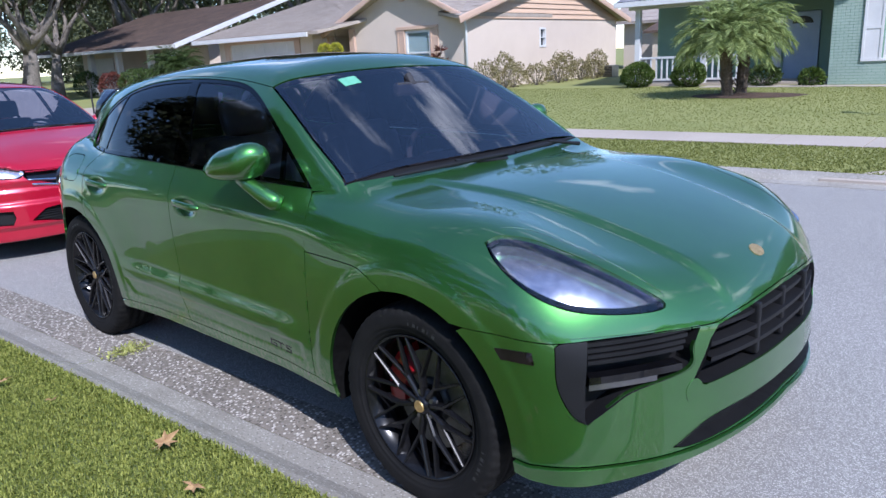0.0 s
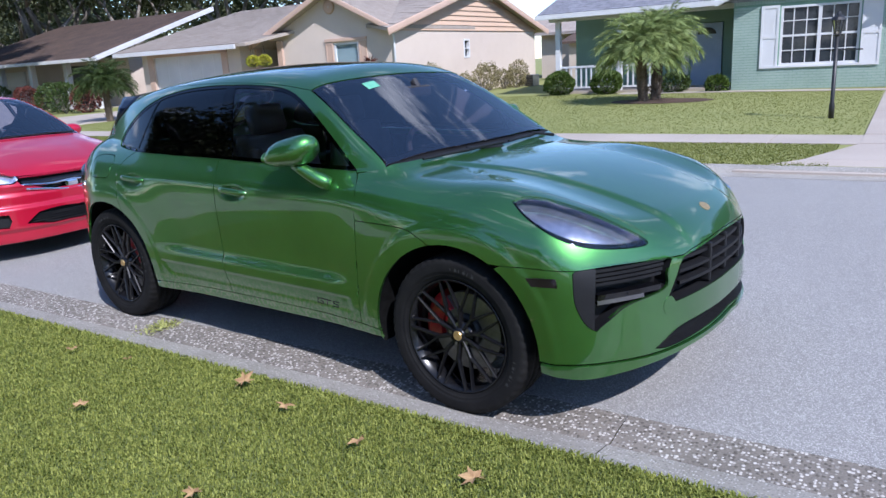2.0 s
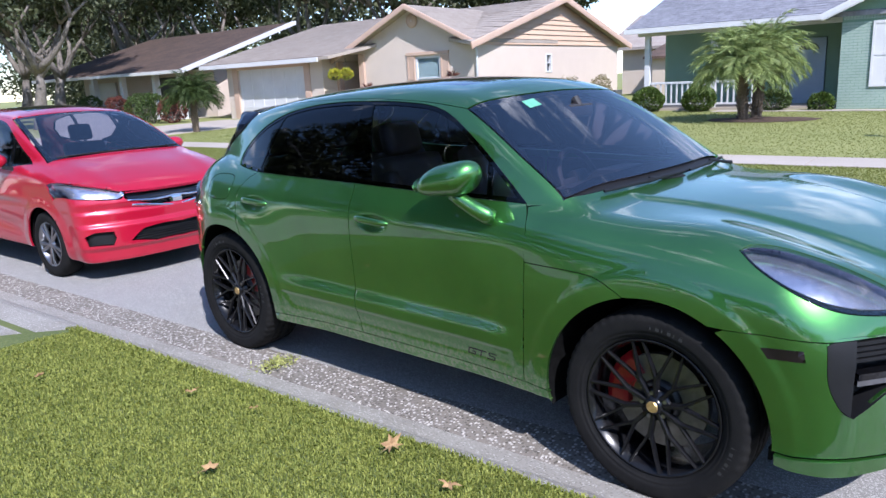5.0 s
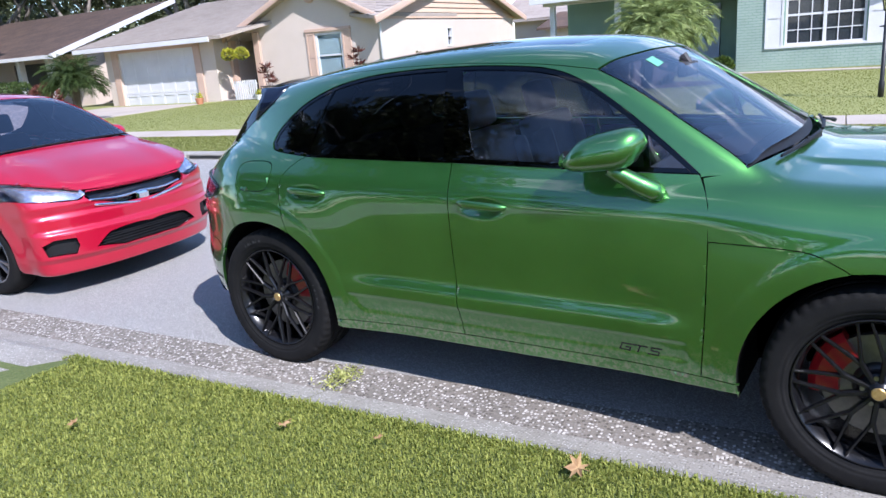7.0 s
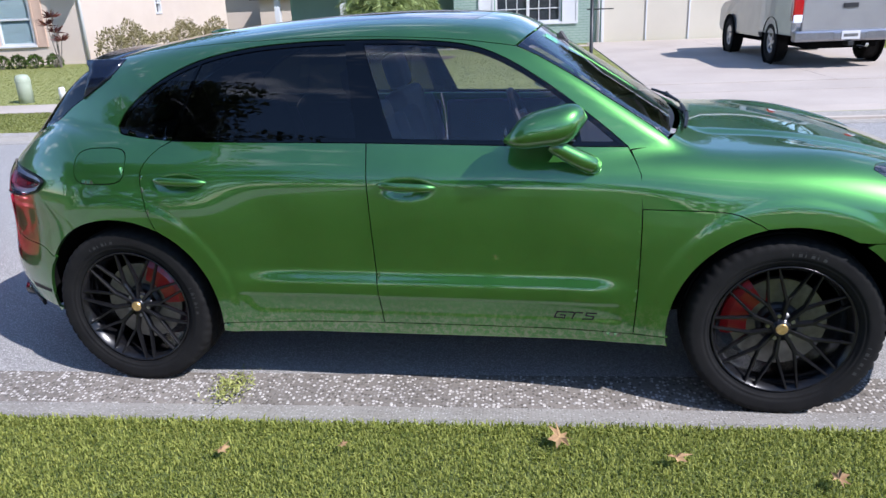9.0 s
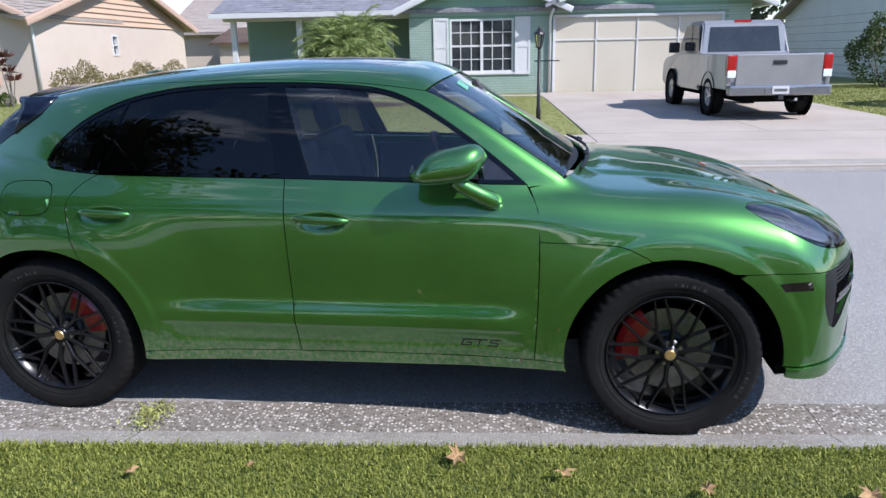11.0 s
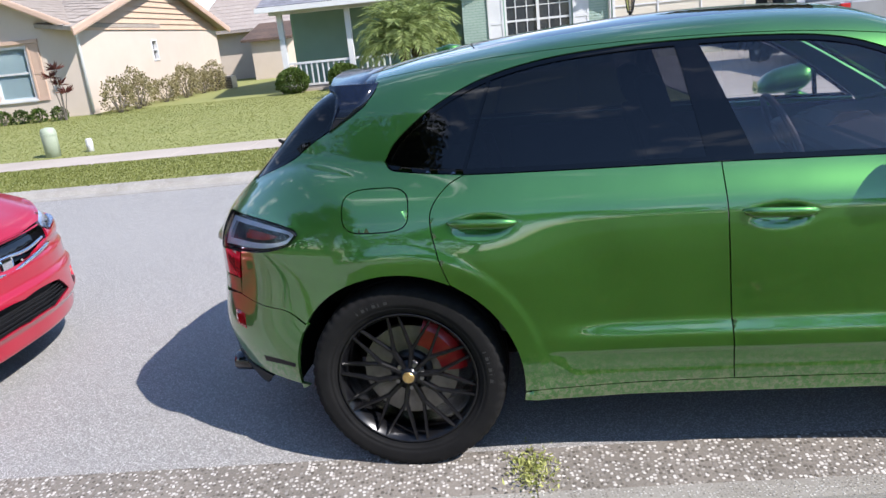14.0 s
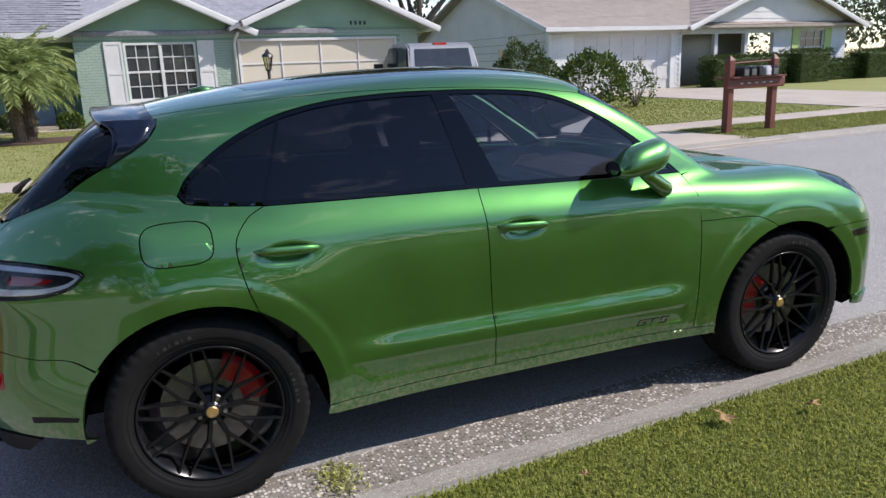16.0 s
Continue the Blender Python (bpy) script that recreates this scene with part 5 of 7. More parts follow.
# front cross gable
pkz, pku = 4.42, -15.8
part("front_gable", extrude_outline(bmesh.new(), [(-19.6, 2.78), (-12.85, 2.78), (-12.85, 2.86), (pku, pkz - .1), (-19.6, 2.86)], 18.41, 18.59), STUCCO, house)
bm = revolve(bmesh.new(), [(0, .04), (0, .20), (.03, .27), (.06, .27)], 28, m=pose(pku, 18.33, 3.85))
part("gable_vent", bm, PEACH_TRIM, house, smooth=True)
shingled("gable_roof_right", [(-12.80, 17.95, 2.99), (-12.80, 24.5, 2.99), (pku, 24.5, pkz), (pku, 17.95, pkz)], SHINGLE_PALE, house, 14)
shingled("gable_roof_left", [(-19.9, 24.5, 2.62), (-19.9, 17.95, 2.62), (pku, 17.95, pkz), (pku, 24.5, pkz)], SHINGLE_PALE, house, 14)
for (ua, za), (ub, zb) in (((-12.62, 2.90), (pku, pkz + .01)), ((pku, pkz + .01), (-19.9, 2.60))):
    part("barge_board", bar(bmesh.new(), (ua, 17.93, za - .07), (ub, 17.93, zb - .07), .20, .05, out=(0, -1, 0)), PEACH_TRIM, house)
# main roof and garage
shingled("main_roof", [(-27.6, 16.9, 2.72), (-19.0, 16.9, 2.72), (-12.45, 24.6, 4.75), (-27.2, 24.6, 4.75)], SHINGLE_PALE, house, 26)
shingled("main_roof_right", [(-16.5, 19.6, 3.42), (-12.45, 17.6, 2.86), (-12.45, 24.6, 4.75), (-16.5, 24.6, 4.75)], SHINGLE_PALE, house, 18)
shingled("main_roof_back", [(-12.45, 31.4, 2.85), (-27.4, 31.4, 2.85), (-27.2, 24.6, 4.75), (-12.45, 24.6, 4.75)], SHINGLE_PALE, house)
for a, b in (((17.5, 2.80), (24.6, 4.74)), ((24.6, 4.74), (31.4, 2.84))):
    part("barge_board", bar(bmesh.new(), (-12.42, a[0], a[1] - .09), (-12.42, b[0], b[1] - .09), .24, .05, out=(1, 0, 0)), PEACH_TRIM, house)
part("gutter_board", box_bm((-27.6, 16.84, 2.52), (-19.6, 16.92, 2.70), .01), WHITE, house)
gd = (-25.6, -21.1, GZ - .2, 2.42)
part("garage_wall", wall_bm(-26.4, -20.0, GZ - .2, 2.72, 17.5, 17.7, [gd]), STUCCO, house)
for a, b in ((-25.95, -25.6), (-21.1, -20.75)):
    part("door_post", box_bm((a, 17.44, GZ - .1), (b, 17.52, 2.5), .01), PEACH_TRIM, house)
part("door_lintel", box_bm((-25.95, 17.44, 2.42), (-20.75, 17.52, 2.66), .01), PEACH_TRIM, house)
garage_door(house, -25.6, -21.1, GZ - .1, 2.42, 17.58, WHITE)
part("garage_side", box_bm((-26.4, 17.7, 0), (-26.2, 31, 2.72)), STUCCO, house)
part("garage_inner_side", box_bm((-20.2, 17.7, 0), (-20.0, 20.2, 2.72)), STUCCO, house)
# entrance recess
part("recess_wall", wall_bm(-20.0, -18.35, 0, 2.72, 20.0, 20.2, [(-19.9, -19.0, .9, 2.2)]), STUCCO, house)
window(house, -19.9, -19.0, .9, 2.2, 20.03, 2, 2)
part("recess_door", box_bm((-18.95, 19.95, GZ), (-18.4, 20.02, 2.25), .01), DARK_METAL, house)
part("recess_floor", box_bm((-20.0, 17.6, .05), (-18.35, 20.1, GZ + .06)), CONCRETE, house)
for u in (-20.0, -18.55):
    part("porch_post", box_bm((u - .14, 18.30, 0), (u + .14, 18.60, 2.74), .01), PEACH_TRIM, house)
part("back_wall", box_bm((-26.3, 30.6, 0), (-12.9, 30.8, 2.8)), STUCCO, house)
bm = tube(bmesh.new(), [(-12.78, 18.25, 2.7), (-12.76, 18.3, 2.55), (-12.80, 18.36, 2.3), (-12.80, 18.36, .3)], .045, 8)
part("downpipe", bm, WHITE, house, smooth=True)

# the green brick house
gh = thing("green_house", "pale green brick house with white shutters and grey shingle roof", "house")
gw = (-.36, 1.66, .93, 2.58)
V0 = 20.2
part("bay_wall", wall_bm(-1.65, 2.85, 0, 2.92, V0, V0 + .2, [gw]), GREEN_MORTAR, gh)
bricks(gh, -1.65, 2.85, .1, 2.66, V0, [gw], GREEN_BRICK)
part("bay_side", box_bm((-1.65, V0 + .2, 0), (-1.45, 23, 2.9)), GREEN_MORTAR, gh)
window(gh, *gw, V0 + .03, 3, 4, 2, WHITE)
part("curtain", box_bm((gw[0] + .1, V0 + .16, gw[2]), (gw[1] - .1, V0 + .18, gw[3])), CURTAIN, gh)
for a, b in ((-.88, -.40), (1.70, 2.18)):
    shutter(gh, a, b, .86, 2.62, V0 - .015, WHITE)
part("soldier_course", box_bm((-1.65, V0 - .02, 2.66), (2.85, V0 + .02, 2.92)), GREEN_MORTAR, gh)
for k in range(56):
    u = -1.62 + k * .08
    part("brick", box_bm((u, V0 - .034, 2.68), (u + .068, V0 - .015, 2.90)), GREEN_BRICK, gh)
siding(gh, [(-1.9, 2.92), (3.2, 2.92), (.65, 3.98)], V0, GREEN_WALL)
shingled("bay_roof_right", [(3.42, 19.7, 2.86), (3.42, 25, 2.86), (.65, 25, 4.08), (.65, 19.7, 4.08)], SHINGLE_GREY, gh, 14)
shingled("bay_roof_left", [(-2.10, 25, 2.86), (-2.10, 19.7, 2.86), (.65, 19.7, 4.08), (.65, 25, 4.08)], SHINGLE_GREY, gh, 14)
for a, b in (((3.44, 2.84), (.65, 4.09)), ((.65, 4.09), (-2.12, 2.84))):
    part("barge_board", bar(bmesh.new(), (a[0], 19.68, a[1] - .07), (b[0], 19.68, b[1] - .07), .19, .04, out=(0, -1, 0)), WHITE, gh)
gg = (2.98, 8.12, .2, 2.56)
part("garage_wall", wall_bm(2.85, 9.0, 0, 2.95, V0, V0 + .2, [gg]), GREEN_MORTAR, gh)
bricks(gh, 2.85, 9.0, .1, 2.92, V0, [(2.9, 8.2, 0, 2.64)], GREEN_BRICK)
part("garage_frame", wall_bm(2.90, 8.20, .2, 2.64, V0 - .03, V0 + .05, [(2.98, 8.12, .2, 2.56)]), WHITE, gh)
for k in range(4):
    a, b = 2.98 + 5.14 * k / 4, 2.98 + 5.14 * (k + 1) / 4
    scr = part("screen_panel", box_bm((a, V0 + .05, .24), (b, V0 + .07, 2.56)), SCREEN, gh)
    part("screen_bar", box_bm((b - .02, V0 + .02, .24), (b + .02, V0 + .055, 2.56)), WHITE, scr)
part("screen_rail", box_bm((2.98, V0 + .02, 1.86), (8.12, V0 + .05, 1.90)), WHITE, gh)
siding(gh, [(3.0, 2.95), (9.2, 2.95), (6.0, 4.30)], V0, GREEN_WALL)
shingled("garage_roof_right", [(9.55, 19.6, 2.90), (9.55, 30, 2.90), (6.0, 30, 4.36), (6.0, 19.6, 4.36)], SHINGLE_GREY, gh, 16)
shingled("garage_roof_left", [(2.6, 30, 2.96), (2.6, 19.6, 2.96), (6.0, 19.6, 4.36), (6.0, 30, 4.36)], SHINGLE_GREY, gh, 16)
for a, b in (((9.57, 2.88), (6.0, 4.37)), ((6.0, 4.37), (3.0, 3.12))):
    part("barge_board", bar(bmesh.new(), (a[0], 19.58, a[1] - .07), (b[0], 19.58, b[1] - .07), .19, .04, out=(0, -1, 0)), WHITE, gh)
part("eave_gutter", box_bm((9.35, 19.6, 2.78), (9.60, 30, 2.90), .02), WHITE, gh)
part("downpipe", tube(bmesh.new(), [(2.86, 19.75, 2.80), (2.82, 20.0, 2.66), (2.80, 20.12, 2.5), (2.80, 20.12, .2)], .045, 8), WHITE, gh, smooth=True)
for k in range(4):
    u = 6.58 + k * .16
    part("number_bar", box_bm((u, V0 - .04, 3.02), (u + .07, V0 - .03, 3.14)), DARK_METAL, gh)
part("east_wall", box_bm((8.9, V0 + .2, 0), (9.05, 30, 2.9)), GREEN_WALL, gh)
part("west_wall", box_bm((-7.6, 22.6, 0), (-7.4, 30, 2.9)), GREEN_WALL, gh)
part("back_wall", box_bm((-7.6, 30, 0), (9.0, 30.2, 2.9)), GREEN_WALL, gh)
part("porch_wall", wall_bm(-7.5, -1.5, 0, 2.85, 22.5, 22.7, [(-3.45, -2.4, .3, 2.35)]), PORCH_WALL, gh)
door = part("front_door", box_bm((-3.42, 22.46, .3), (-2.43, 22.56, 2.33), .01), BLUE_DOOR, gh)
bm = bmesh.new()
bm.faces.new([bm.verts.new((-2.92 + .30 * math.cos(a), 22.455, 1.98 + .22 * math.sin(a))) for a in np.linspace(0, math.pi, 14)])
part("fan_light", bm, WINDOW_GLASS, door)
part("door_side_light", box_bm((-3.75, 22.44, .35), (-3.5, 22.5, 2.3)), WHITE, gh)
part("porch_floor", box_bm((-7.7, 20.5, .0), (-1.6, 22.6, .33)), CONCRETE, gh)
for u in (-7.45, -5.28):
    part("porch_post", box_bm((u - .085, 20.55, .33), (u + .085, 20.72, 2.82), .006), WHITE, gh)
part("porch_beam", box_bm((-7.75, 20.5, 2.66), (-1.65, 20.75, 2.86), .006), WHITE, gh)
for a, b in ((-7.36, -5.37), (-5.19, -3.9)):
    rail = part("porch_rail", box_bm((a, 20.60, 1.10), (b, 20.68, 1.17), .006), WHITE, gh)
    part("bottom_rail", box_bm((a, 20.62, .42), (b, 20.66, .48)), WHITE, rail)
    n = int((b - a) / .17)
    for k in range(1, n):
        u = a + (b - a) * k / n
        part("baluster", box_bm((u - .022, 20.62, .48), (u + .022, 20.66, 1.10)), WHITE, rail)
shingled("main_roof", [(-8.0, 20.1, 2.90), (-1.2, 20.1, 2.90), (-1.2, 25.6, 4.75), (-8.0, 25.6, 4.75)], SHINGLE_GREY, gh, 22)
shingled("main_roof_back", [(9.0, 31, 2.9), (-8.0, 31, 2.9), (-8.0, 25.6, 4.75), (9.0, 25.6, 4.75)], SHINGLE_GREY, gh)
shingled("main_roof_mid", [(-1.2, 20.1, 2.90), (6.0, 20.1, 2.90), (6.0, 25.6, 4.75), (-1.2, 25.6, 4.75)], SHINGLE_GREY, gh)
part("gutter_board", box_bm((-8.05, 20.02, 2.74), (-2.0, 20.12, 2.90), .01), WHITE, gh)

# the white house to the east
wh = thing("white_house", "white brick house with garage, screened porch and brown shingle roof", "house")
VW = 22.0
part("garage_wall", wall_bm(15.6, 22.7, 0, 2.95, VW, VW + .2, [(16.85, 22.1, .1, 2.62)]), WHITE_BRICK, wh)
bricks(wh, 15.6, 22.7, .1, 2.9, VW, [(16.8, 22.2, 0, 2.66)], WHITE_BRICK, .40, .10)
garage_door(wh, 16.85, 22.1, .15, 2.62, VW + .06, WHITE, 4, 8)
part("west_wall", box_bm((15.6, VW + .2, 0), (15.8, 34, 2.95)), WHITE, wh)
bm = bmesh.new()
for q in ((15.62, VW - .4, 2.95), (15.62, 34, 2.95), (15.62, 28, 5.2)):
    bm.verts.new(q)
bm.faces.new(bm.verts[:])
part("west_gable", bm, WHITE, wh)
for k in range(14):
    z = .4 + k * .33
    if z < 2.9:
        part("board_joint", box_bm((15.585, VW + .2, z), (15.60, 34, z + .02)), STEEL, wh)
part("west_window", box_bm((15.56, 25.0, 1.2), (15.62, 25.9, 2.2)), WINDOW_GLASS, wh)
shingled("main_roof", [(15.1, 21.5, 2.92), (35.0, 21.5, 2.92), (35.0, 28, 5.25), (15.1, 28, 5.25)], SHINGLE_TAN, wh, 26)
shingled("main_roof_back", [(35, 34.5, 2.92), (15.1, 34.5, 2.92), (15.1, 28, 5.25), (35, 28, 5.25)], SHINGLE_TAN, wh)
part("barge_board", bar(bmesh.new(), (15.08, 21.5, 2.84), (15.08, 28, 5.17), .2, .05, out=(-1, 0, 0)), WHITE, wh)
part("eave_board", box_bm((15.1, 21.42, 2.74), (23.2, 21.52, 2.92), .01), WHITE, wh)
part("porch_back", box_bm((22.7, 24.0, 0), (28.6, 24.2, 2.95)), STEEL, wh)
part("porch_inner", box_bm((22.5, VW, 0), (22.7, 24.1, 2.95)), WHITE, wh)
for u in (24.7, 26.6):
    part("porch_post", box_bm((u - .1, VW - .1, .1), (u + .1, VW + .1, 2.7), .01), WHITE, wh)
part("porch_beam", box_bm((22.6, VW - .12, 2.55), (28.6, VW + .12, 2.85), .01), WHITE, wh)
ww = (30.3, 32.0, 1.0, 2.66)
part("east_front_wall", wall_bm(28.5, 33.7, 0, 2.95, VW, VW + .2, [ww]), WHITE_BRICK, wh)
bricks(wh, 28.5, 33.7, .1, 2.9, VW, [ww], WHITE_BRICK, .40, .10)
window(wh, *ww, VW + .03, 3, 4, 1, WHITE)
for a, b in ((29.75, 30.25), (32.05, 32.55)):
    shutter(wh, a, b, .95, 2.7, VW - .015, LIME)
siding(wh, [(22.9, 2.9), (34.0, 2.9), (28.4, 5.0)], VW - .15, WHITE, .3)
shingled("porch_roof_left", [(22.5, 27, 2.86), (22.5, 21.3, 2.86), (28.4, 21.3, 5.08), (28.4, 27, 5.08)], SHINGLE_TAN, wh, 12)
shingled("porch_roof_right", [(34.3, 21.3, 2.86), (34.3, 27, 2.86), (28.4, 27, 5.08), (28.4, 21.3, 5.08)], SHINGLE_TAN, wh, 12)
for a, b in (((22.5, 2.84), (28.4, 5.06)), ((28.4, 5.06), (34.3, 2.84))):
    part("barge_board", bar(bmesh.new(), (a[0], 21.26, a[1] - .08), (b[0], 21.26, b[1] - .08), .22, .05, out=(0, -1, 0)), WHITE, wh)
part("back_wall", box_bm((15.6, 34, 0), (33.7, 34.2, 2.95)), WHITE, wh)

# the brown-roofed house to the west, and the tan one between
bh = thing("brown_roofed_house", "low house with stained brown shingle roof and shaded porch", "house")
part("front_wall", wall_bm(-44, -30.6, 0, 2.7, 20.2, 20.4, [(-36.5, -33.5, .3, 2.4)]), STUCCO, bh)
part("dark_door", box_bm((-36.5, 20.28, .3), (-33.5, 20.34, 2.4)), DARK_METAL, bh)
part("garage_door", box_bm((-43.3, 20.12, .2), (-40.2, 20.2, 2.3), .01), WHITE, bh)
part("side_wall", box_bm((-30.8, 20.4, 0), (-30.6, 30, 2.7)), STUCCO, bh)
for u in (-39.2, -36.2, -33.0, -30.8):
    part("porch_post", box_bm((u - .14, 18.2, .1), (u + .14, 18.48, 2.62), .01), WHITE, bh)
shingled("roof", [(-45, 17.6, 2.62), (-29.6, 17.6, 2.62), (-30.2, 25.5, 5.1), (-44.5, 25.5, 5.1)], SHINGLE_BROWN, bh, 22)
part("roof_gable", slab(bmesh.new(), [(-29.5, 17.5, 2.66), (-29.3, 17.5, 2.66), (-29.9, 25.5, 5.16), (-30.2, 25.5, 5.16)], .2), WHITE, bh)
part("gutter_board", box_bm((-45, 17.5, 2.48), (-29.5, 17.6, 2.64), .01), WHITE, bh)
part("porch_floor", box_bm((-40, 17.9, 0), (-30.6, 20.3, .25)), CONCRETE, bh)
tn = thing("tan_house", "distant tan house with pinkish tile roof and white door", "house")
part("wall", wall_bm(-16, -8.8, 0, 2.9, 38, 38.3, [(-10.2, -9.3, 1.0, 2.3)]), STUCCO, tn)
part("wing_wall", box_bm((-12.8, 34.5, 0), (-11.0, 38, 2.3)), STUCCO, tn)
part("white_door", box_bm((-11.5, 37.9, .2), (-10.6, 38.0, 2.3)), WHITE, tn)
part("window_glass", box_bm((-10.2, 38.05, 1.0), (-9.3, 38.1, 2.3)), WINDOW_GLASS, tn)
shingled("roof", [(-17, 37.4, 2.85), (-8.2, 37.4, 2.85), (-8.4, 43, 5.0), (-17, 43, 5.0)], SHINGLE_TAN, tn, 10)
part("wing_roof", slab(bmesh.new(), [(-13.2, 34.2, 2.25), (-10.6, 34.2, 2.25), (-10.6, 37.9, 3.1), (-13.2, 37.9, 3.1)], .12), SHINGLE_BROWN, tn)


# ---- plants ----
def leaf_mesh(name, centres, ways, sizes, narrow=.5, bend=.3):
    """Many small leaves as one mesh: each a folded diamond at its place, along its way."""
    n = len(centres)
    rng = np.random.default_rng(n)
    ways = ways / np.linalg.norm(ways, axis=1)[:, None]
    side = np.cross(ways, rng.normal(size=(n, 3)))
    side /= np.maximum(np.linalg.norm(side, axis=1), 1e-6)[:, None]
    up = np.cross(side, ways)
    s = np.asarray(sizes)[:, None]
    tip, mid = centres + ways * s, centres + ways * s * .45
    verts = np.stack([centres, mid + side * s * narrow * .5 + up * s * bend * .3, tip, mid - side * s * narrow * .5 + up * s * bend * .3], 1).reshape(-1, 3)
    tri = (np.arange(n)[:, None] * 4 + np.array([0, 1, 2, 0, 2, 3])).reshape(-1, 3)
    return raw_mesh(name, verts, tri)


def raw_mesh(name, verts, tri):
    me = bpy.data.meshes.new(name)
    me.vertices.add(len(verts))
    me.vertices.foreach_set("co", np.asarray(verts, np.float32).ravel())
    me.loops.add(len(tri) * 3)
    me.loops.foreach_set("vertex_index", np.asarray(tri, np.int32).ravel())
    me.polygons.add(len(tri))
    me.polygons.foreach_set("loop_start", np.arange(0, len(tri) * 3, 3, dtype=np.int32))
    me.polygons.foreach_set("loop_total", np.full(len(tri), 3, np.int32))
    me.update(calc_edges=True)
    return me


def mesh_part(name, me, material, parent, label=""):
    ob = new(name, me)
    if not me.materials:
        me.materials.append(material)
    ob.parent = parent
    return tagged(ob, label)


def blades(name, n, u, v, tall, wide, material, height, seed, label):
    """Grass: bent blades over a stretch of lawn."""
    rng = np.random.default_rng(seed)
    uu, vv = rng.uniform(u[0], u[1], n), v[0] + (v[1] - v[0]) * rng.uniform(0, 1, n)
    zz = height(vv)
    clump = np.array([noise.noise((a * 2.3, b * 2.3, seed)) for a, b in zip(uu[::16], vv[::16])]).repeat(16)[:n]
    h = tall * rng.uniform(.5, 1.2, n) * (1 + .5 * clump)
    a = rng.uniform(0, 2 * np.pi, n)
    lean = rng.uniform(.2, 1.0, n)
    d = np.stack([np.cos(a), np.sin(a)], 1)
    s = np.stack([-d[:, 1], d[:, 0]], 1) * (wide * rng.uniform(.6, 1.3, n))[:, None] / 2
    base = np.stack([uu, vv], 1)
    mid, tip = base + d * (h * lean * .3)[:, None], base + d * (h * lean)[:, None]
    cat = lambda p, z: np.concatenate([p, z[:, None]], 1)
    verts = np.stack([cat(base - s, zz - .01), cat(base + s, zz - .01), cat(mid - s * .9, zz + h * .6), cat(mid + s * .9, zz + h * .6), cat(tip, zz + h * (1 - .45 * lean))], 1).reshape(-1, 3)
    tri = (np.arange(n)[:, None] * 5 + np.array([0, 1, 3, 0, 3, 2, 2, 3, 4])).reshape(-1, 3)
    ob = new(name, raw_mesh(name, verts, tri))
    ob.data.materials.append(material)
    ob.matrix_world = STREET
    return tagged(ob, label, "grass", kind="stuff")


near_z = lambda v: np.interp(-v, [1.36, 1.6, 2.5, 5.0], [.115, .135, .16, .22])
far_z = lambda v: np.where(v < 8.05, np.interp(v, [6.18, 6.6, 8.0], [.085, .11, .14]), np.interp(v, [9.1, 12, 16, 20], [.14, rise(12), rise(16), .25]))
blades("near_grass", 330000, (-2.4, 4.6), (-1.365, -2.9), .019, .0046, BLADES, near_z, 3, "thick mown lawn grass beside the kerb")
blades("near_grass", 90000, (-3.2, 5.5), (-2.9, -5.4), .024, .009, BLADES, near_z, 4, "thick mown lawn grass beside the kerb")
blades("edge_grass", 11000, (-2.5, 6.0), (-1.35, -1.43), .026, .0055, BLADES, near_z, 5, "ragged grass growing over the kerb's edge")
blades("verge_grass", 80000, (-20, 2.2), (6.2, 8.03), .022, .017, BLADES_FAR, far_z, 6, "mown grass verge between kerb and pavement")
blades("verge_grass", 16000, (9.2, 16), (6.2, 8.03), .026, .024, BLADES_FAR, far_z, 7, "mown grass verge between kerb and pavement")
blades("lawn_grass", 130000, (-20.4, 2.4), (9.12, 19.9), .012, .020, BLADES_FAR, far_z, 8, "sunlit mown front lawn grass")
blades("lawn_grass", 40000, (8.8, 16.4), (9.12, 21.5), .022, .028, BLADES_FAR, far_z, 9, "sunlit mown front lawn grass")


def crown(name, spots, count, spread, size, seed, flat_=.7, narrow=.5):
    """Leaves gathered round a set of spots (x, y, z, radius)."""
    rng = np.random.default_rng(seed)
    spots = np.array(spots, float)
    w = spots[:, 3] ** 2
    pick = rng.choice(len(spots), count, p=w / w.sum())
    d = rng.normal(size=(count, 3))
    d /= np.linalg.norm(d, axis=1)[:, None]
    r = rng.uniform(.45, 1.0, count) ** .6
    c = spots[pick, :3] + d * (spots[pick, 3] * r)[:, None] * np.array([1, 1, flat_])
    way = d * .7 + rng.normal(size=(count, 3)) * .6 - np.array([0, 0, .2])
    return leaf_mesh(name, c, way, size * rng.uniform(.6, 1.3, count), narrow)


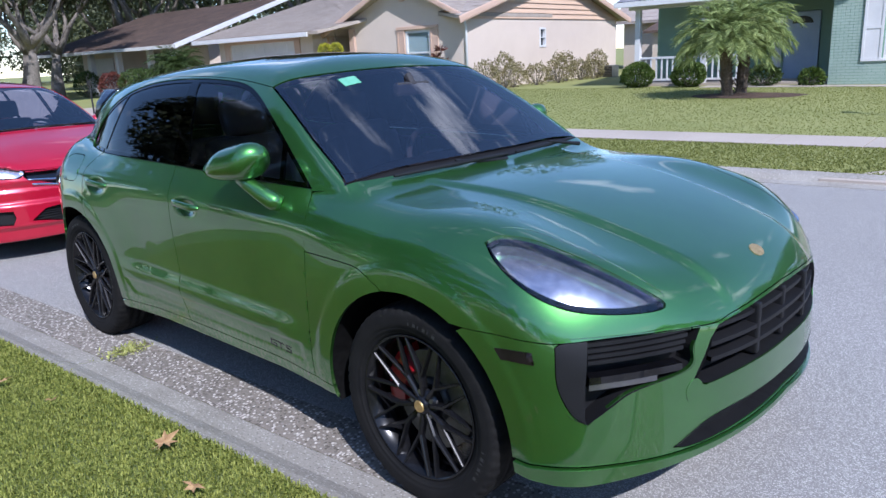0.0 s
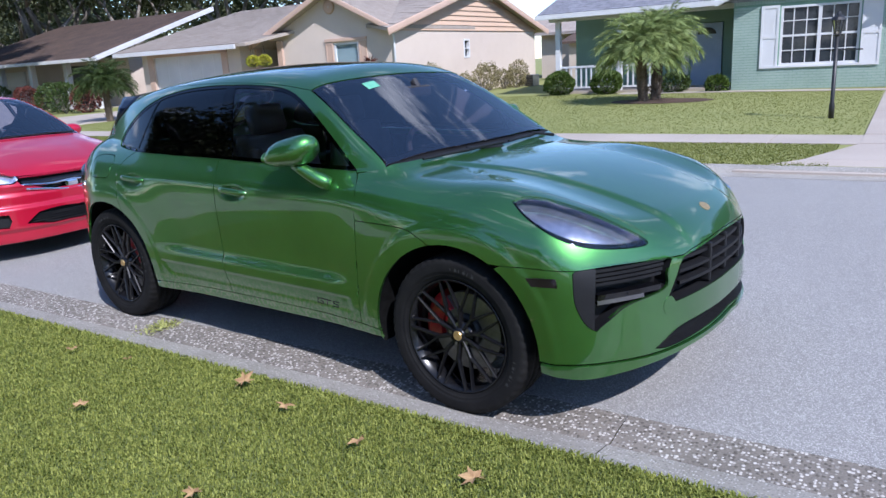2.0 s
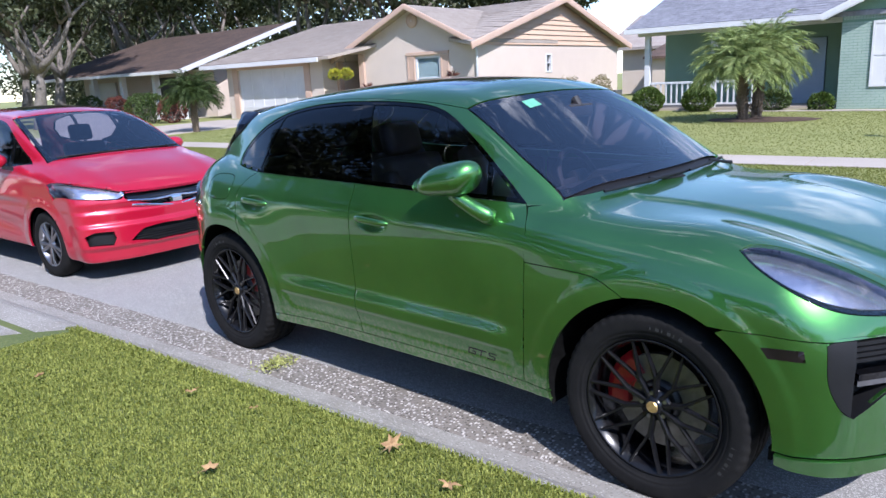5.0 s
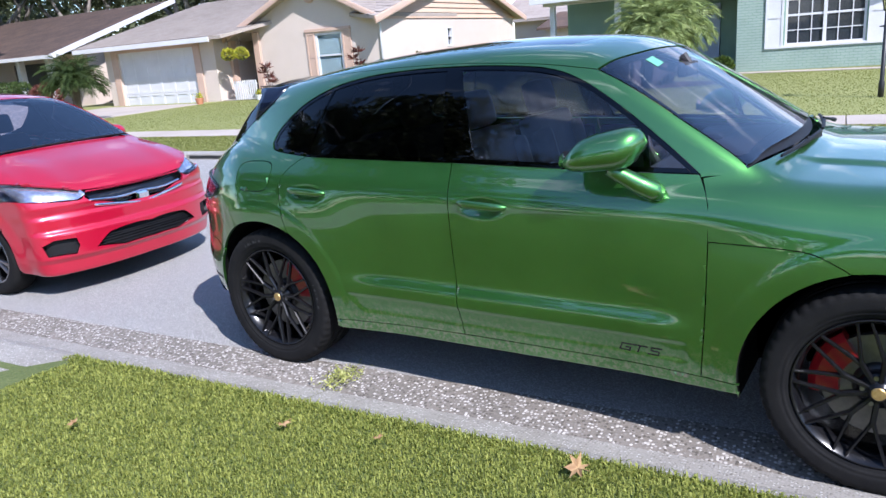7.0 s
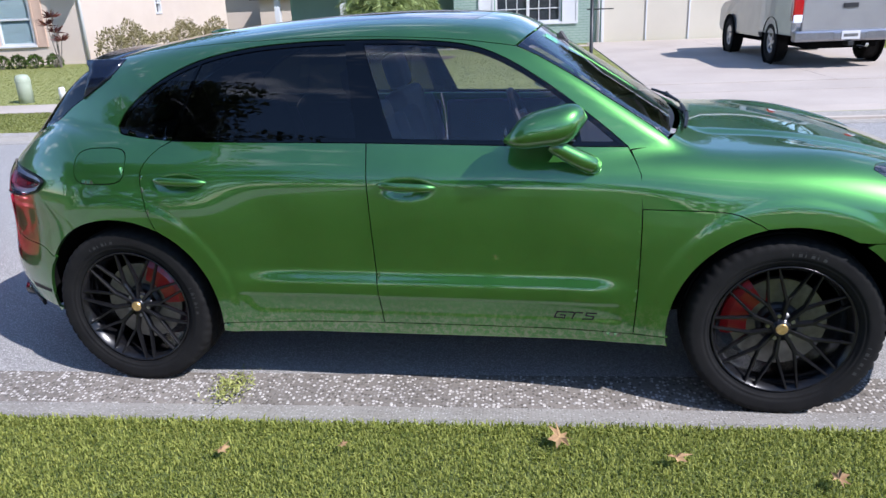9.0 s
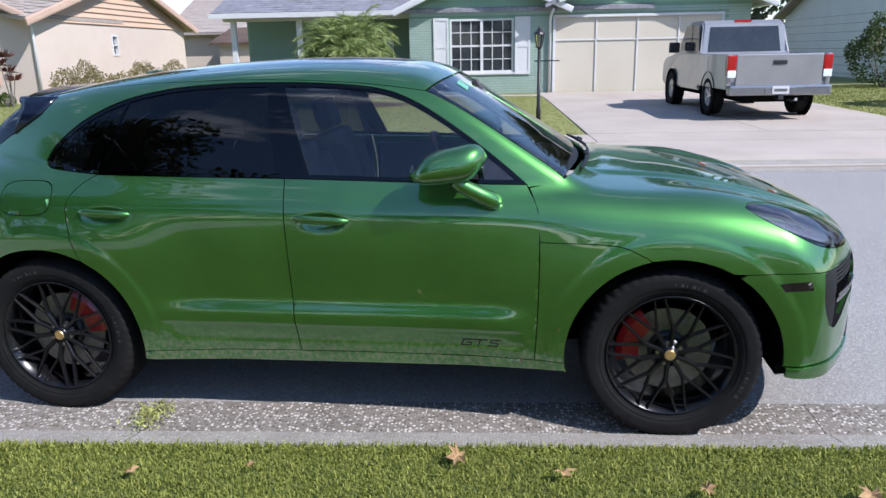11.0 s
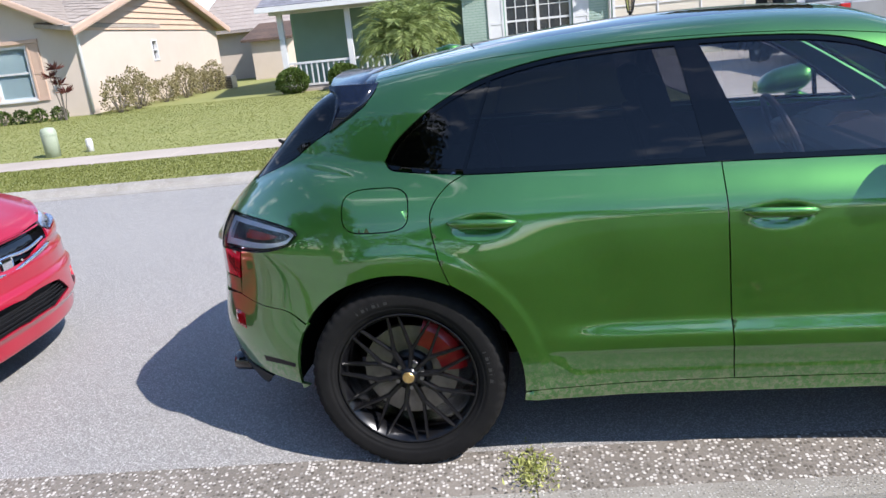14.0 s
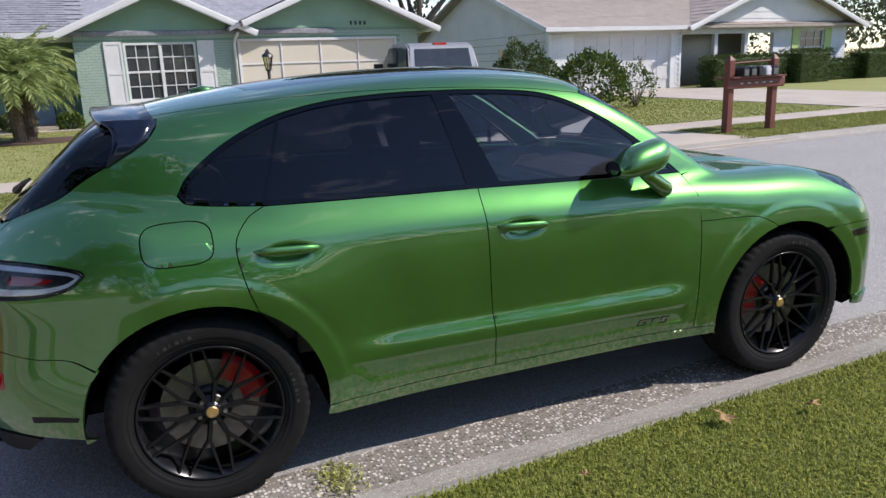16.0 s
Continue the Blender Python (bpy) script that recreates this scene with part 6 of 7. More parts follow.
def oak_parts(seed, tall=9.0, spread=5.0, leaves=17000):
    """Meshes of a spreading oak: trunk with limbs, crown."""
    rnd = random.Random(seed)
    bm = bmesh.new()
    spots = []

    def limb(p, d, length, r, level):
        pts, rad = [p], [r]
        for k in range(4):
            d = (d + Vector((rnd.uniform(-.25, .25), rnd.uniform(-.25, .25), rnd.uniform(-.05, .22)))).normalized()
            p = p + d * length / 4
            pts.append(p)
            rad.append(r * (1 - .17 * (k + 1)))
        tube(bm, pts, rad, 9 if level < 2 else 5)
        if level >= 2:
            spots.append((*p, rnd.uniform(.7, 1.25)))
            spots.append((*pts[2], rnd.uniform(.5, .8)))
        if level < 3:
            for k in range(3 if level else 5):
                a = rnd.uniform(0, 6.28) if level else k * 1.256 + rnd.uniform(-.3, .3)
                up = rnd.uniform(.35, .9)
                limb(p if level else pts[3] + (pts[4] - pts[3]) * rnd.random(), Vector((math.cos(a), math.sin(a), up)).normalized() * .8 + d * .35, length * rnd.uniform(.6, .85) * (1.25 if not level else 1), r * .45, level + 1)

    limb(Vector((0, 0, -.2)), Vector((rnd.uniform(-.15, .15), rnd.uniform(-.15, .15), 1)), tall * .33, .42, 0)
    me = bpy.data.meshes.new("trunk")
    bmesh.ops.recalc_face_normals(bm, faces=bm.faces)
    for f in bm.faces:
        f.smooth = True
    bm.to_mesh(me)
    bm.free()
    me.materials.append(BARK)
    return me, crown("crown", spots, leaves, 1, .22, seed, .7, .55)


oaks = [oak_parts(11), oak_parts(12), oak_parts(13)]


def oak(u, v, k, scale, turn, label="large live oak with grey limbs and dusty green crown"):
    t = thing("oak_tree", label, "tree", u, v, .15, turn, "oaks along the street")
    t.scale = (scale,) * 3
    mesh_part("trunk", oaks[k][0], BARK, t)
    mesh_part("crown", oaks[k][1], OAK_LEAF, t)


for u, v, k, s, a in ((-33.5, 12.5, 0, 1.0, 20), (-40, 16.5, 1, 1.05, 80), (-47, 13.5, 2, 1.0, 10), (-52, 20, 0, 1.2, 150), (-58, 12, 1, 1.1, 200), (-40, 9.8, 2, .9, 60), (-50, 8.0, 0, .95, 310), (-66, 9, 2, 1.2, 130),
                      (-44, 31, 0, 1.35, 200), (-36, 33, 1, 1.4, 250), (-29, 34, 2, 1.3, 40), (-22, 36, 0, 1.15, 100), (-58, 30, 2, 1.5, 300), (-70, 22, 1, 1.5, 20), (-80, 12, 0, 1.6, 90),
                      (-7.5, 44, 1, 1.0, 120), (12.4, 37, 2, 1.2, 160), (13.5, 44, 0, 1.3, 30), (38, 36, 1, 1.3, 60), (46, 28, 0, 1.2, 10),
                      (-12, -9.5, 1, 1.3, 15), (-22, -10, 0, 1.3, 40), (-30, -12, 1, 1.3, 10), (-62, 18, 2, 1.2, 50), (-48, 25, 1, 1.4, 130), (-55, 16, 0, 1.1, 20), (-72, 15, 1, 1.4, 220), (-90, 20, 2, 1.7, 70), (-85, 30, 0, 1.8, 10), (-64, 38, 1, 1.8, 60), (20, 44, 0, 1.5, 80), (30, 42, 2, 1.5, 140), (54, 20, 1, 1.4, 200), (62, 12, 2, 1.4, 300), (75, 6, 0, 1.5, 20)):
    oak(u, v, k, s, a)
for u, v, k, size, a in ((-36, -13, 0, 1.0, 10), (-27, -15, 1, .95, 140), (-19, -14.5, 0, 1.05, 70), (-11.5, -17, 1, .9, 250), (-3.5, -19, 0, .85, 300)):
    oak(u, v, k, size, a)


woods = []
wr = random.Random(4)
for k in range(300):
    u = wr.uniform(-125, -22)
    woods.append((u, wr.uniform(40, 52) - .12 * (u + 22) * wr.uniform(-.3, 1), wr.uniform(1.5, 13), wr.uniform(1.8, 3.2)))
for k in range(60):
    woods.append((wr.uniform(8, 95), wr.uniform(44, 58), wr.uniform(1.5, 9), wr.uniform(1.8, 3.0)))
for k in range(70):
    woods.append((wr.uniform(-130, -70), wr.uniform(-14, 40), wr.uniform(1.0, 12), wr.uniform(1.8, 3.0)))
for k in range(110):
    woods.append((wr.uniform(-60, 60), wr.uniform(-32, -25), wr.uniform(.6, 8), wr.uniform(1.8, 3.0)))
far_woods = mesh_part("far_woods", crown("far_woods", woods, 120000, 1, .55, 77, .9, .6), OAK_LEAF, None)
far_woods.matrix_world = STREET
tagged(far_woods, "distant woods behind the houses", "woods", kind="stuff")


def palm(u, v, z, scale, trunks, seed, label, leaf=None):
    """A clump of short date palms with arching feather fronds."""
    rnd = random.Random(seed)
    t = thing("palm_tree", label, "palm", u, v, z, rnd.uniform(0, 360))
    t.scale = (scale,) * 3
    for dx, dy, lean, tall in trunks:
        bm = bmesh.new()
        pts = [(dx + lean * k / 5 * .5, dy + lean * .3 * k / 5, tall * k / 5 - .05) for k in range(6)]
        tube(bm, pts, [.13, .12, .125, .12, .13, .15], 12)
        for k in range(40):
            f = rnd.uniform(.1, 1)
            a = rnd.uniform(0, 6.28)
            p = Vector(pts[0]).lerp(Vector(pts[5]), f)
            bar(bm, p + Vector((.11 * math.cos(a), .11 * math.sin(a), 0)), p + Vector((.17 * math.cos(a), .17 * math.sin(a), .07)), .05, .03, .02, .012, out=(0, 0, 1))
        part("trunk", bm, PALM_BARK, t)
        top = Vector(pts[5])
        c, w, sz = [], [], []
        stems = bmesh.new()
        for k in range(70):
            a = k * 2.4 + rnd.uniform(-.2, .2)
            el = radians(82 - 72 * (k / 84) ** .8)
            length = rnd.uniform(.95, 1.35)
            d = Vector((math.cos(a) * math.cos(el), math.sin(a) * math.cos(el), math.sin(el)))
            p = top.copy()
            line = [p.copy()]
            for i in range(10):
                d = (d + Vector((0, 0, -.085 - .02 * i))).normalized()
                p = p + d * length / 10
                line.append(p.copy())
                if i > 0:
                    across = d.cross(Vector((0, 0, 1))).normalized()
                    for sgn in (-1, 1):
                        for sub in (0, .17, .33, .5, .67, .83):
                            c.append(tuple(p - d * length / 10 * sub))
                            w.append(tuple(across * sgn * .8 + d * .75 + Vector((0, 0, rnd.uniform(-.6, .1)))))
                            sz.append(rnd.uniform(.30, .44) * (1 - .4 * i / 10))
            tube(stems, line[::2], [.010, .009, .007, .006, .005, .003], 4)
        part("frond_stem", stems, leaf or PALM_LEAF, t)
        me = leaf_mesh("fronds", np.array(c), np.array(w), np.array(sz), .052, .12)
        mesh_part("fronds", me, leaf or PALM_LEAF, t)


palm(-2.85, 16.4, .2, 1.12, ((0, 0, -.2, 1.35), (.35, .1, .3, 1.15)), 5, "clump of feathery pygmy date palms in a mulch bed")
palm(-20.6, 12.0, .2, .95, ((0, 0, .1, 1.25),), 6, "small dark feather palm on the lawn", HEDGE_LEAF)
bm = bmesh.new()
ringv = [bm.verts.new((-2.7 + (1.35 + .12 * noise.noise((a * 2, 0, 0))) * math.cos(a), 16.4 + (1.0 + .12 * noise.noise((a * 3, 1, 0))) * math.sin(a), .235)) for a in np.linspace(0, 2 * math.pi, 41)[:-1]]
c = bm.verts.new((-2.7, 16.4, .30))
for i in range(40):
    bm.faces.new((ringv[i], ringv[(i + 1) % 40], c))
tagged(laid("mulch_bed", bm, MULCH, "round bark mulch bed under the palms", "flower bed"), kind="thing")


def shrub(name, u, v, z, rx, ry, rz, count, size, material, label, category="shrub", seed=1, stems=True, loose=.16):
    """A bush: twigs with leaves over an uneven round form."""
    rng = np.random.default_rng(seed)
    t = thing(name, label, category, u, v, z)
    d = rng.normal(size=(count, 3))
    d /= np.linalg.norm(d, axis=1)[:, None]
    d[:, 2] = np.abs(d[:, 2]) * np.where(rng.random(count) < .75, 1, -.6)
    lump = np.array([noise.noise(Vector(q) * 2.2 + Vector((seed, 0, 0))) for q in d])
    r = (1 + loose * lump) * rng.uniform(1 - .45 * loose / .16 * .5, 1.0, count) ** .5
    c = d * r[:, None] * np.array([rx, ry, rz]) + np.array([0, 0, rz * .72])
    way = d + rng.normal(size=(count, 3)) * .55
    mesh_part("leaves", leaf_mesh("leaves", c, way, size * rng.uniform(.6, 1.3, count), .55), material, t)
    if stems:
        bm = bmesh.new()
        for k in range(7):
            a = k * .9
            tube(bm, [(0, 0, -.05), (rx * .3 * math.cos(a), ry * .3 * math.sin(a), rz * .5), (rx * .6 * math.cos(a), ry * .6 * math.sin(a), rz * 1.0)], [.025, .018, .008], 5)
        part("stems", bm, BARK, t)
    return t


for i, u in enumerate((-7.15, -5.5)):
    shrub("round_shrub", u, 19.95, .22, .50, .50, .46, 5200, .07, SHRUB_LEAF, "clipped round green shrub by the porch rail", seed=20 + i)
shrub("porch_shrub", -2.0, 19.9, .22, .3, .25, .28, 900, .10, SHRUB_LEAF, "low leafy plant beside the brick wall", seed=24)
shrub("porch_shrub", -3.3, 20.0, .22, .45, .4, .35, 1500, .09, HEDGE_LEAF, "low dark shrub behind the palms", seed=25)
for i, u in enumerate((-16.7, -16.2, -15.5, -14.95, -14.4, -13.75)):
    shrub("small_shrub", u, 17.95, .2, .20, .18, .24, 420, .085, SHRUB_LEAF if i % 3 else HEDGE_LEAF, "small leafy shrub in the bed under a window", seed=30 + i)
for i in range(9):
    v = 18.9 + i * 1.15 + .3 * math.sin(i * 5.3)
    shrub("dry_shrub", -12.35 + .2 * math.sin(i * 2.1), v, .2, .48, .55, .62 + .14 * math.sin(i * 1.7), 1300, .075, DRY_SHRUB, "straggly dry shrub along the stucco wall", seed=40 + i, loose=.33)
for u, v, h in ((-13.55, 17.9, 1.5), (-17.75, 18.0, 1.2)):
    t = thing("cordyline", "tall reddish spiky cordyline by the wall", "plant", u, v, .2)
    bm = bmesh.new()
    c, w = [], []
    for k in range(4):
        a = k * 1.7
        top = (.18 * math.cos(a), .12 * math.sin(a), h * (.55 + .15 * k))
        tube(bm, [(0, 0, -.05), (top[0] * .5, top[1] * .5, top[2] * .5), top], [.02, .016, .012], 5)
        for j in range(22):
            b = j * 2.4
            c.append(top)
            w.append((math.cos(b), math.sin(b), random.uniform(-.1, 1.3)))
    part("stems", bm, BARK, t)
    mesh_part("leaves", leaf_mesh("leaves", np.array(c), np.array(w), np.full(len(c), .32), .16, .3), RED_LEAF, t)
for i, (u, v, s_) in enumerate(((-29.2, 15.6, .8), (-28.0, 15.9, .7), (-31.5, 16.4, .8), (-34, 16.6, .75), (-37, 16.8, .8))):
    shrub("porch_bush", u, v, .2, s_, s_ * .8, s_, 1600, .11, (HEDGE_LEAF, RED_LEAF)[i % 2], "mixed dark and reddish foundation bush", seed=60 + i)
shrub("flowering_bush", 11.3, 13.6, .2, 1.15, 1.0, .95, 5200, .10, SHRUB_LEAF, "loose glossy bush on the side lawn", seed=70, loose=.34)
shrub("flowering_bush", 13.2, 13.9, .2, .6, .55, .75, 900, .09, SHRUB_LEAF, "thin pale-leaved young bush", seed=71, loose=.34)
shrub("dark_bush", 13.4, 20.5, .2, 1.1, 1.0, 1.25, 3600, .11, HEDGE_LEAF, "tall dark bush at the white house's corner", seed=72, loose=.3)
shrub("dark_bush", 14.8, 21.2, .2, .8, .6, .9, 2000, .11, HEDGE_LEAF, "tall dark bush at the white house's corner", seed=73)


def hedge(u0, u1, v, depth, tall, seed):
    rng = np.random.default_rng(seed)
    t = thing("hedge", "clipped dark box hedge before the white porch", "hedge", (u0 + u1) / 2, v, .2)
    n = int(2600 * (u1 - u0) / 2)
    p = np.stack([rng.uniform(-1, 1, n), rng.uniform(-1, 1, n), rng.uniform(0, 1, n)], 1)
    face = rng.integers(0, 3, n)
    p[face == 0, 1] = -1
    p[face == 1, 2] = 1
    p[face == 2, 0] = np.sign(p[face == 2, 0])
    c = p * np.array([(u1 - u0) / 2, depth / 2, tall]) + rng.normal(size=(n, 3)) * .05
    mesh_part("leaves", leaf_mesh("leaves", c, p + rng.normal(size=(n, 3)) * .6, .09 * rng.uniform(.6, 1.2, n), .55), HEDGE_LEAF, t)
    part("hedge_core", box_bm((-(u1 - u0) / 2 + .08, -depth / 2 + .08, -.1), ((u1 - u0) / 2 - .08, depth / 2 - .08, tall - .08), .1), HEDGE_LEAF, t)


hedge(22.9, 27.4, 20.6, 1.1, 1.30, 80)
hedge(27.5, 29.6, 20.2, 1.3, 1.45, 81)
hedge(29.8, 32.6, 20.9, .9, .95, 82)
hedge(32.8, 40.0, 20.6, 1.2, 1.35, 83)

# weeds in the gutter joint, and fallen leaves
rng = np.random.default_rng(5)
t = thing("weed", "small yellowish weed growing in the gutter joint", "weed", -1.03, -.90, .0)
n = 420
c = np.stack([rng.normal(0, .045, n), rng.normal(0, .065, n), rng.uniform(.0, .012, n)], 1)
way = np.stack([rng.normal(0, 1, n), rng.normal(0, 1, n), rng.uniform(.2, .9, n)], 1)
mesh_part("leaves", leaf_mesh("leaves", c, way, rng.uniform(.012, .03, n), .35), WEED_LEAF, t)
for i, (x, y) in enumerate(((.555, -1.475), (.94, -1.56), (-.62, -1.70), (1.42, -1.62), (1.95, -1.60), (.15, -2.05), (-1.45, -2.10), (2.5, -1.9), (1.2, -2.2), (-.2, -1.62), (3.0, -1.75))):
    a = random.uniform(0, 6.28)
    big = 1.0 if i in (0, 4) else random.uniform(.45, .75)
    bm = bmesh.new()
    lobes = 14
    pts = []
    for k in range(lobes):
        b = 2 * math.pi * k / lobes
        r = (.06 if k % 2 == 0 else .026) * big * (1.3 if k == 0 else 1)
        pts.append(bm.verts.new((r * math.cos(b), r * math.sin(b) * .8, .012 * math.sin(2 * b + i) * big)))
    mid = bm.verts.new((0, 0, -.006))
    for k in range(lobes):
        bm.faces.new((pts[k], pts[(k + 1) % lobes], mid))
    lf = part("fallen_leaf", bm, DRY_LEAF, None)
    lf.matrix_world = pose(x, y, float(near_z(np.array([y - .083 * x]))[0]) + .05, random.uniform(-14, 14), random.uniform(-14, 14), math.degrees(a))
    tagged(lf, "dry brown oak leaf lying on the lawn", "leaf", "fallen leaves")

# ---- street things ----
lamp_post = thing("lamp_post", "black lantern on a slim black garden post", "lamp", 1.78, 11.62, .17)
part("post", tube(bmesh.new(), [(0, 0, -.05), (0, 0, .25), (0, 0, .3), (0, 0, 1.46)], [.05, .05, .036, .034], 14), DARK_METAL, lamp_post, smooth=True)
part("cross_bar", tube(bmesh.new(), [(-.10, 0, 1.22), (.42, 0, 1.22)], .012, 8), DARK_METAL, lamp_post)
lantern = part("lantern", revolve(bmesh.new(), [(0, .035), (.03, .07), (.05, .05)], 6, m=pose(0, 0, 1.46, 90, 0, 0)), DARK_METAL, lamp_post)
for k in range(6):
    a = k * math.pi / 3
    part("lantern_rib", bar(bmesh.new(), (.055 * math.cos(a), .055 * math.sin(a), 1.50), (.095 * math.cos(a), .095 * math.sin(a), 1.74), .014, .014, out=(math.cos(a), math.sin(a), 0)), DARK_METAL, lantern)
bm = bmesh.new()
rows = [[bm.verts.new((r * math.cos(k * math.pi / 3), r * math.sin(k * math.pi / 3), z)) for k in range(6)] for r, z in ((.05, 1.5), (.09, 1.74))]
for k in range(6):
    bm.faces.new((rows[0][k], rows[0][(k + 1) % 6], rows[1][(k + 1) % 6], rows[1][k]))
part("lantern_glass", bm, GLASS_LAMP, lantern)
bm = bmesh.new()
rows = [[bm.verts.new((r * math.cos(k * math.pi / 6), r * math.sin(k * math.pi / 6), z)) for k in range(12)] for r, z in ((.125, 1.74), (.10, 1.79), (.045, 1.83), (.04, 1.86), (.008, 1.90))]
for a, b in zip(rows, rows[1:]):
    for k in range(12):
        bm.faces.new((a[k], a[(k + 1) % 12], b[(k + 1) % 12], b[k]))
part("lantern_cap", bm, DARK_METAL, lantern)

box = thing("mailbox_stand", "brown wooden stand with a row of five mailboxes", "mailbox", 9.6, 7.05, .12)
for u in (0, 1.2):
    post = part("post", box_bm((u - .07, -.07, -.1), (u + .07, .07, 1.38), .01), BROWN_WOOD, box)
    bm = bmesh.new()
    bar(bm, (u, 0, 1.38), (u, 0, 1.47), .15, .15, .02, .02, out=(0, 1, 0))
    part("post_cap", bm, BROWN_WOOD, post)
beam = part("beam", box_bm((-.16, -.12, .84), (1.42, -.07, 1.04), .03), BROWN_WOOD, box)
part("shelf", box_bm((-.1, -.2, 1.04), (1.35, .3, 1.07), .005), BROWN_WOOD, box)
part("top_rail", tube(bmesh.new(), [(-.08, 0, 1.32), (1.3, 0, 1.36)], .016, 8), BROWN_WOOD, box)
for k in range(5):
    u = .21 + k * .2
    bm = bmesh.new()
    prof = [(-.075, 0), (.075, 0), (.075, .11)] + [(.075 * math.cos(a), .11 + .075 * math.sin(a)) for a in np.linspace(.3, math.pi - .3, 6)] + [(-.075, .11)]
    extrude_outline(bm, prof, -.22, .24)
    bmesh.ops.translate(bm, verts=bm.verts, vec=(u, 0, 1.075))
    mb = part("mailbox", bm, (DARK_METAL, DARK_METAL, DARK_METAL, WHITE, DARK_METAL)[k], box)
    part("mailbox_door", box_bm((u - .06, -.235, 1.09), (u + .06, -.222, 1.20), .005), (STEEL, STEEL, DARK_METAL, WHITE, STEEL)[k], mb)
    part("number_bar", box_bm((u - .04, -.128, .93), (u + .04, -.121, .95)), WHITE, beam)

ped = thing("utility_pedestal", "grey-green plastic utility pedestal on the lawn", "utility box", -9.05, 9.55, .14)
bm = bmesh.new()
tube(bm, [(0, 0, -.05), (0, 0, .46), (0, 0, .52), (0, 0, .54)], [.13, .135, .11, .04], 20)
part("body", bm, PLASTIC_GREEN, ped, smooth=True)
part("lid", tube(bmesh.new(), [(0, 0, .40), (0, 0, .42)], .142, 20), PLASTIC_GREEN, ped)
ped = thing("utility_stub", "short white plastic cable stub on the lawn", "utility box", -8.5, 9.85, .14)
part("body", tube(bmesh.new(), [(0, 0, -.05), (0, 0, .22), (0, 0, .25)], [.06, .062, .045], 14), WHITE, ped, smooth=True)
part("collar", tube(bmesh.new(), [(0, 0, .12), (0, 0, .14)], .068, 14), WHITE, ped)
ac = thing("air_conditioner", "small grey air-conditioner unit on the ground by the wall", "appliance", -12.1, 28.0, .15)
part("casing", box_bm((-.35, -.35, 0), (.35, .35, .62), .03), STEEL, ac)
for k in range(7):
    part("grille_slat", box_bm((-.36, -.36, .08 + k * .07), (.36, -.345, .11 + k * .07)), DARK_METAL, ac)
# porch of the cream house: fence, chair, pots, hanging baskets
fence = thing("picket_fence", "white picket fence across the entrance recess", "fence", 0, 0, 0)
part("rail", box_bm((-19.86, 18.40, .82), (-18.70, 18.44, .88)), WHITE, fence)
part("rail", box_bm((-19.86, 18.40, .38), (-18.70, 18.44, .44)), WHITE, fence)
for k in range(11):
    u = -19.82 + k * .108
    part("picket", extrude_outline(bmesh.new(), [(u - .03, .26), (u + .03, .26), (u + .03, .95), (u, 1.0), (u - .03, .95)], 18.37, 18.40), WHITE, fence)
for i, u in enumerate((-19.65, -19.0)):
    t = shrub("hanging_basket", u, 18.1, 1.78, .24, .24, .24, 700, .08, YELLOW_LEAF, "hanging basket of yellow-green flowers", "plant", 90 + i, False)
    bm = bmesh.new()
    for k in range(3):
        a = k * 2.09
        tube(bm, [(.18 * math.cos(a), .18 * math.sin(a), .12), (0, 0, .86)], .004, 4)
    revolve(bm, [(-.02, .02), (.0, .12), (.13, .18)], 14, m=pose(0, 0, 0, 90, 0, 0))
    part("basket", bm, DARK_METAL, t)
for i, (u, v, s_) in enumerate(((-20.6, 17.2, .2), (-18.35, 18.05, .17))):
    t = thing("flower_pot", "terracotta pot with small flowers by the entrance" if not i else "white pot beside the entrance post", "pot", u, v, .22)
    part("pot", revolve(bmesh.new(), [(.0, s_ * .55), (s_ * 1.1, s_ * .8), (s_ * 1.25, s_ * .85), (s_ * 1.25, s_ * .7), (s_ * .9, s_ * .6)], 20, m=pose(0, 0, 0, 90, 0, 0)), (TERRACOTTA, WHITE)[i], t, smooth=True)
    rng = np.random.default_rng(i)
    c = rng.normal(0, .07, (160, 3)) + (0, 0, .32)
    mesh_part("flowers", leaf_mesh("flowers", c, rng.normal(size=(160, 3)), np.full(160, .07), .5), YELLOW_LEAF, t)
chair = thing("patio_chair", "dark metal patio chair in the entrance recess", "chair", -18.75, 19.1, .28, 20)
part("seat", box_bm((-.24, -.24, .40), (.24, .24, .43), .01), DARK_METAL, chair)
part("backrest", box_bm((-.24, .22, .45), (.24, .25, .95), .01), DARK_METAL, chair)
for x, y in ((-.22, -.22), (.22, -.22), (-.22, .22), (.22, .22)):
    part("leg", tube(bmesh.new(), [(x, y, 0), (x, y, .41)], .014, 6), DARK_METAL, chair)
drain = thing("storm_drain", "dark iron storm drain inlet in the far kerb", "drain", -8.6, 6.0, .0)
part("inlet", box_bm((-.75, -.12, -.2), (.75, .14, .085), .01), KERB, drain)
part("opening", box_bm((-.65, -.14, .005), (.65, -.10, .065)), DARK_METAL, drain)
yard_lamp = thing("garden_light", "short dark garden light post on the lawn", "lamp", -22.2, 9.6, .14)
part("post", tube(bmesh.new(), [(0, 0, -.05), (0, 0, .95)], .03, 8), DARK_METAL, yard_lamp)
part("head", tube(bmesh.new(), [(0, 0, .95), (0, 0, 1.0), (0, 0, 1.12), (0, 0, 1.15)], [.05, .07, .09, .02], 10), DARK_METAL, yard_lamp)

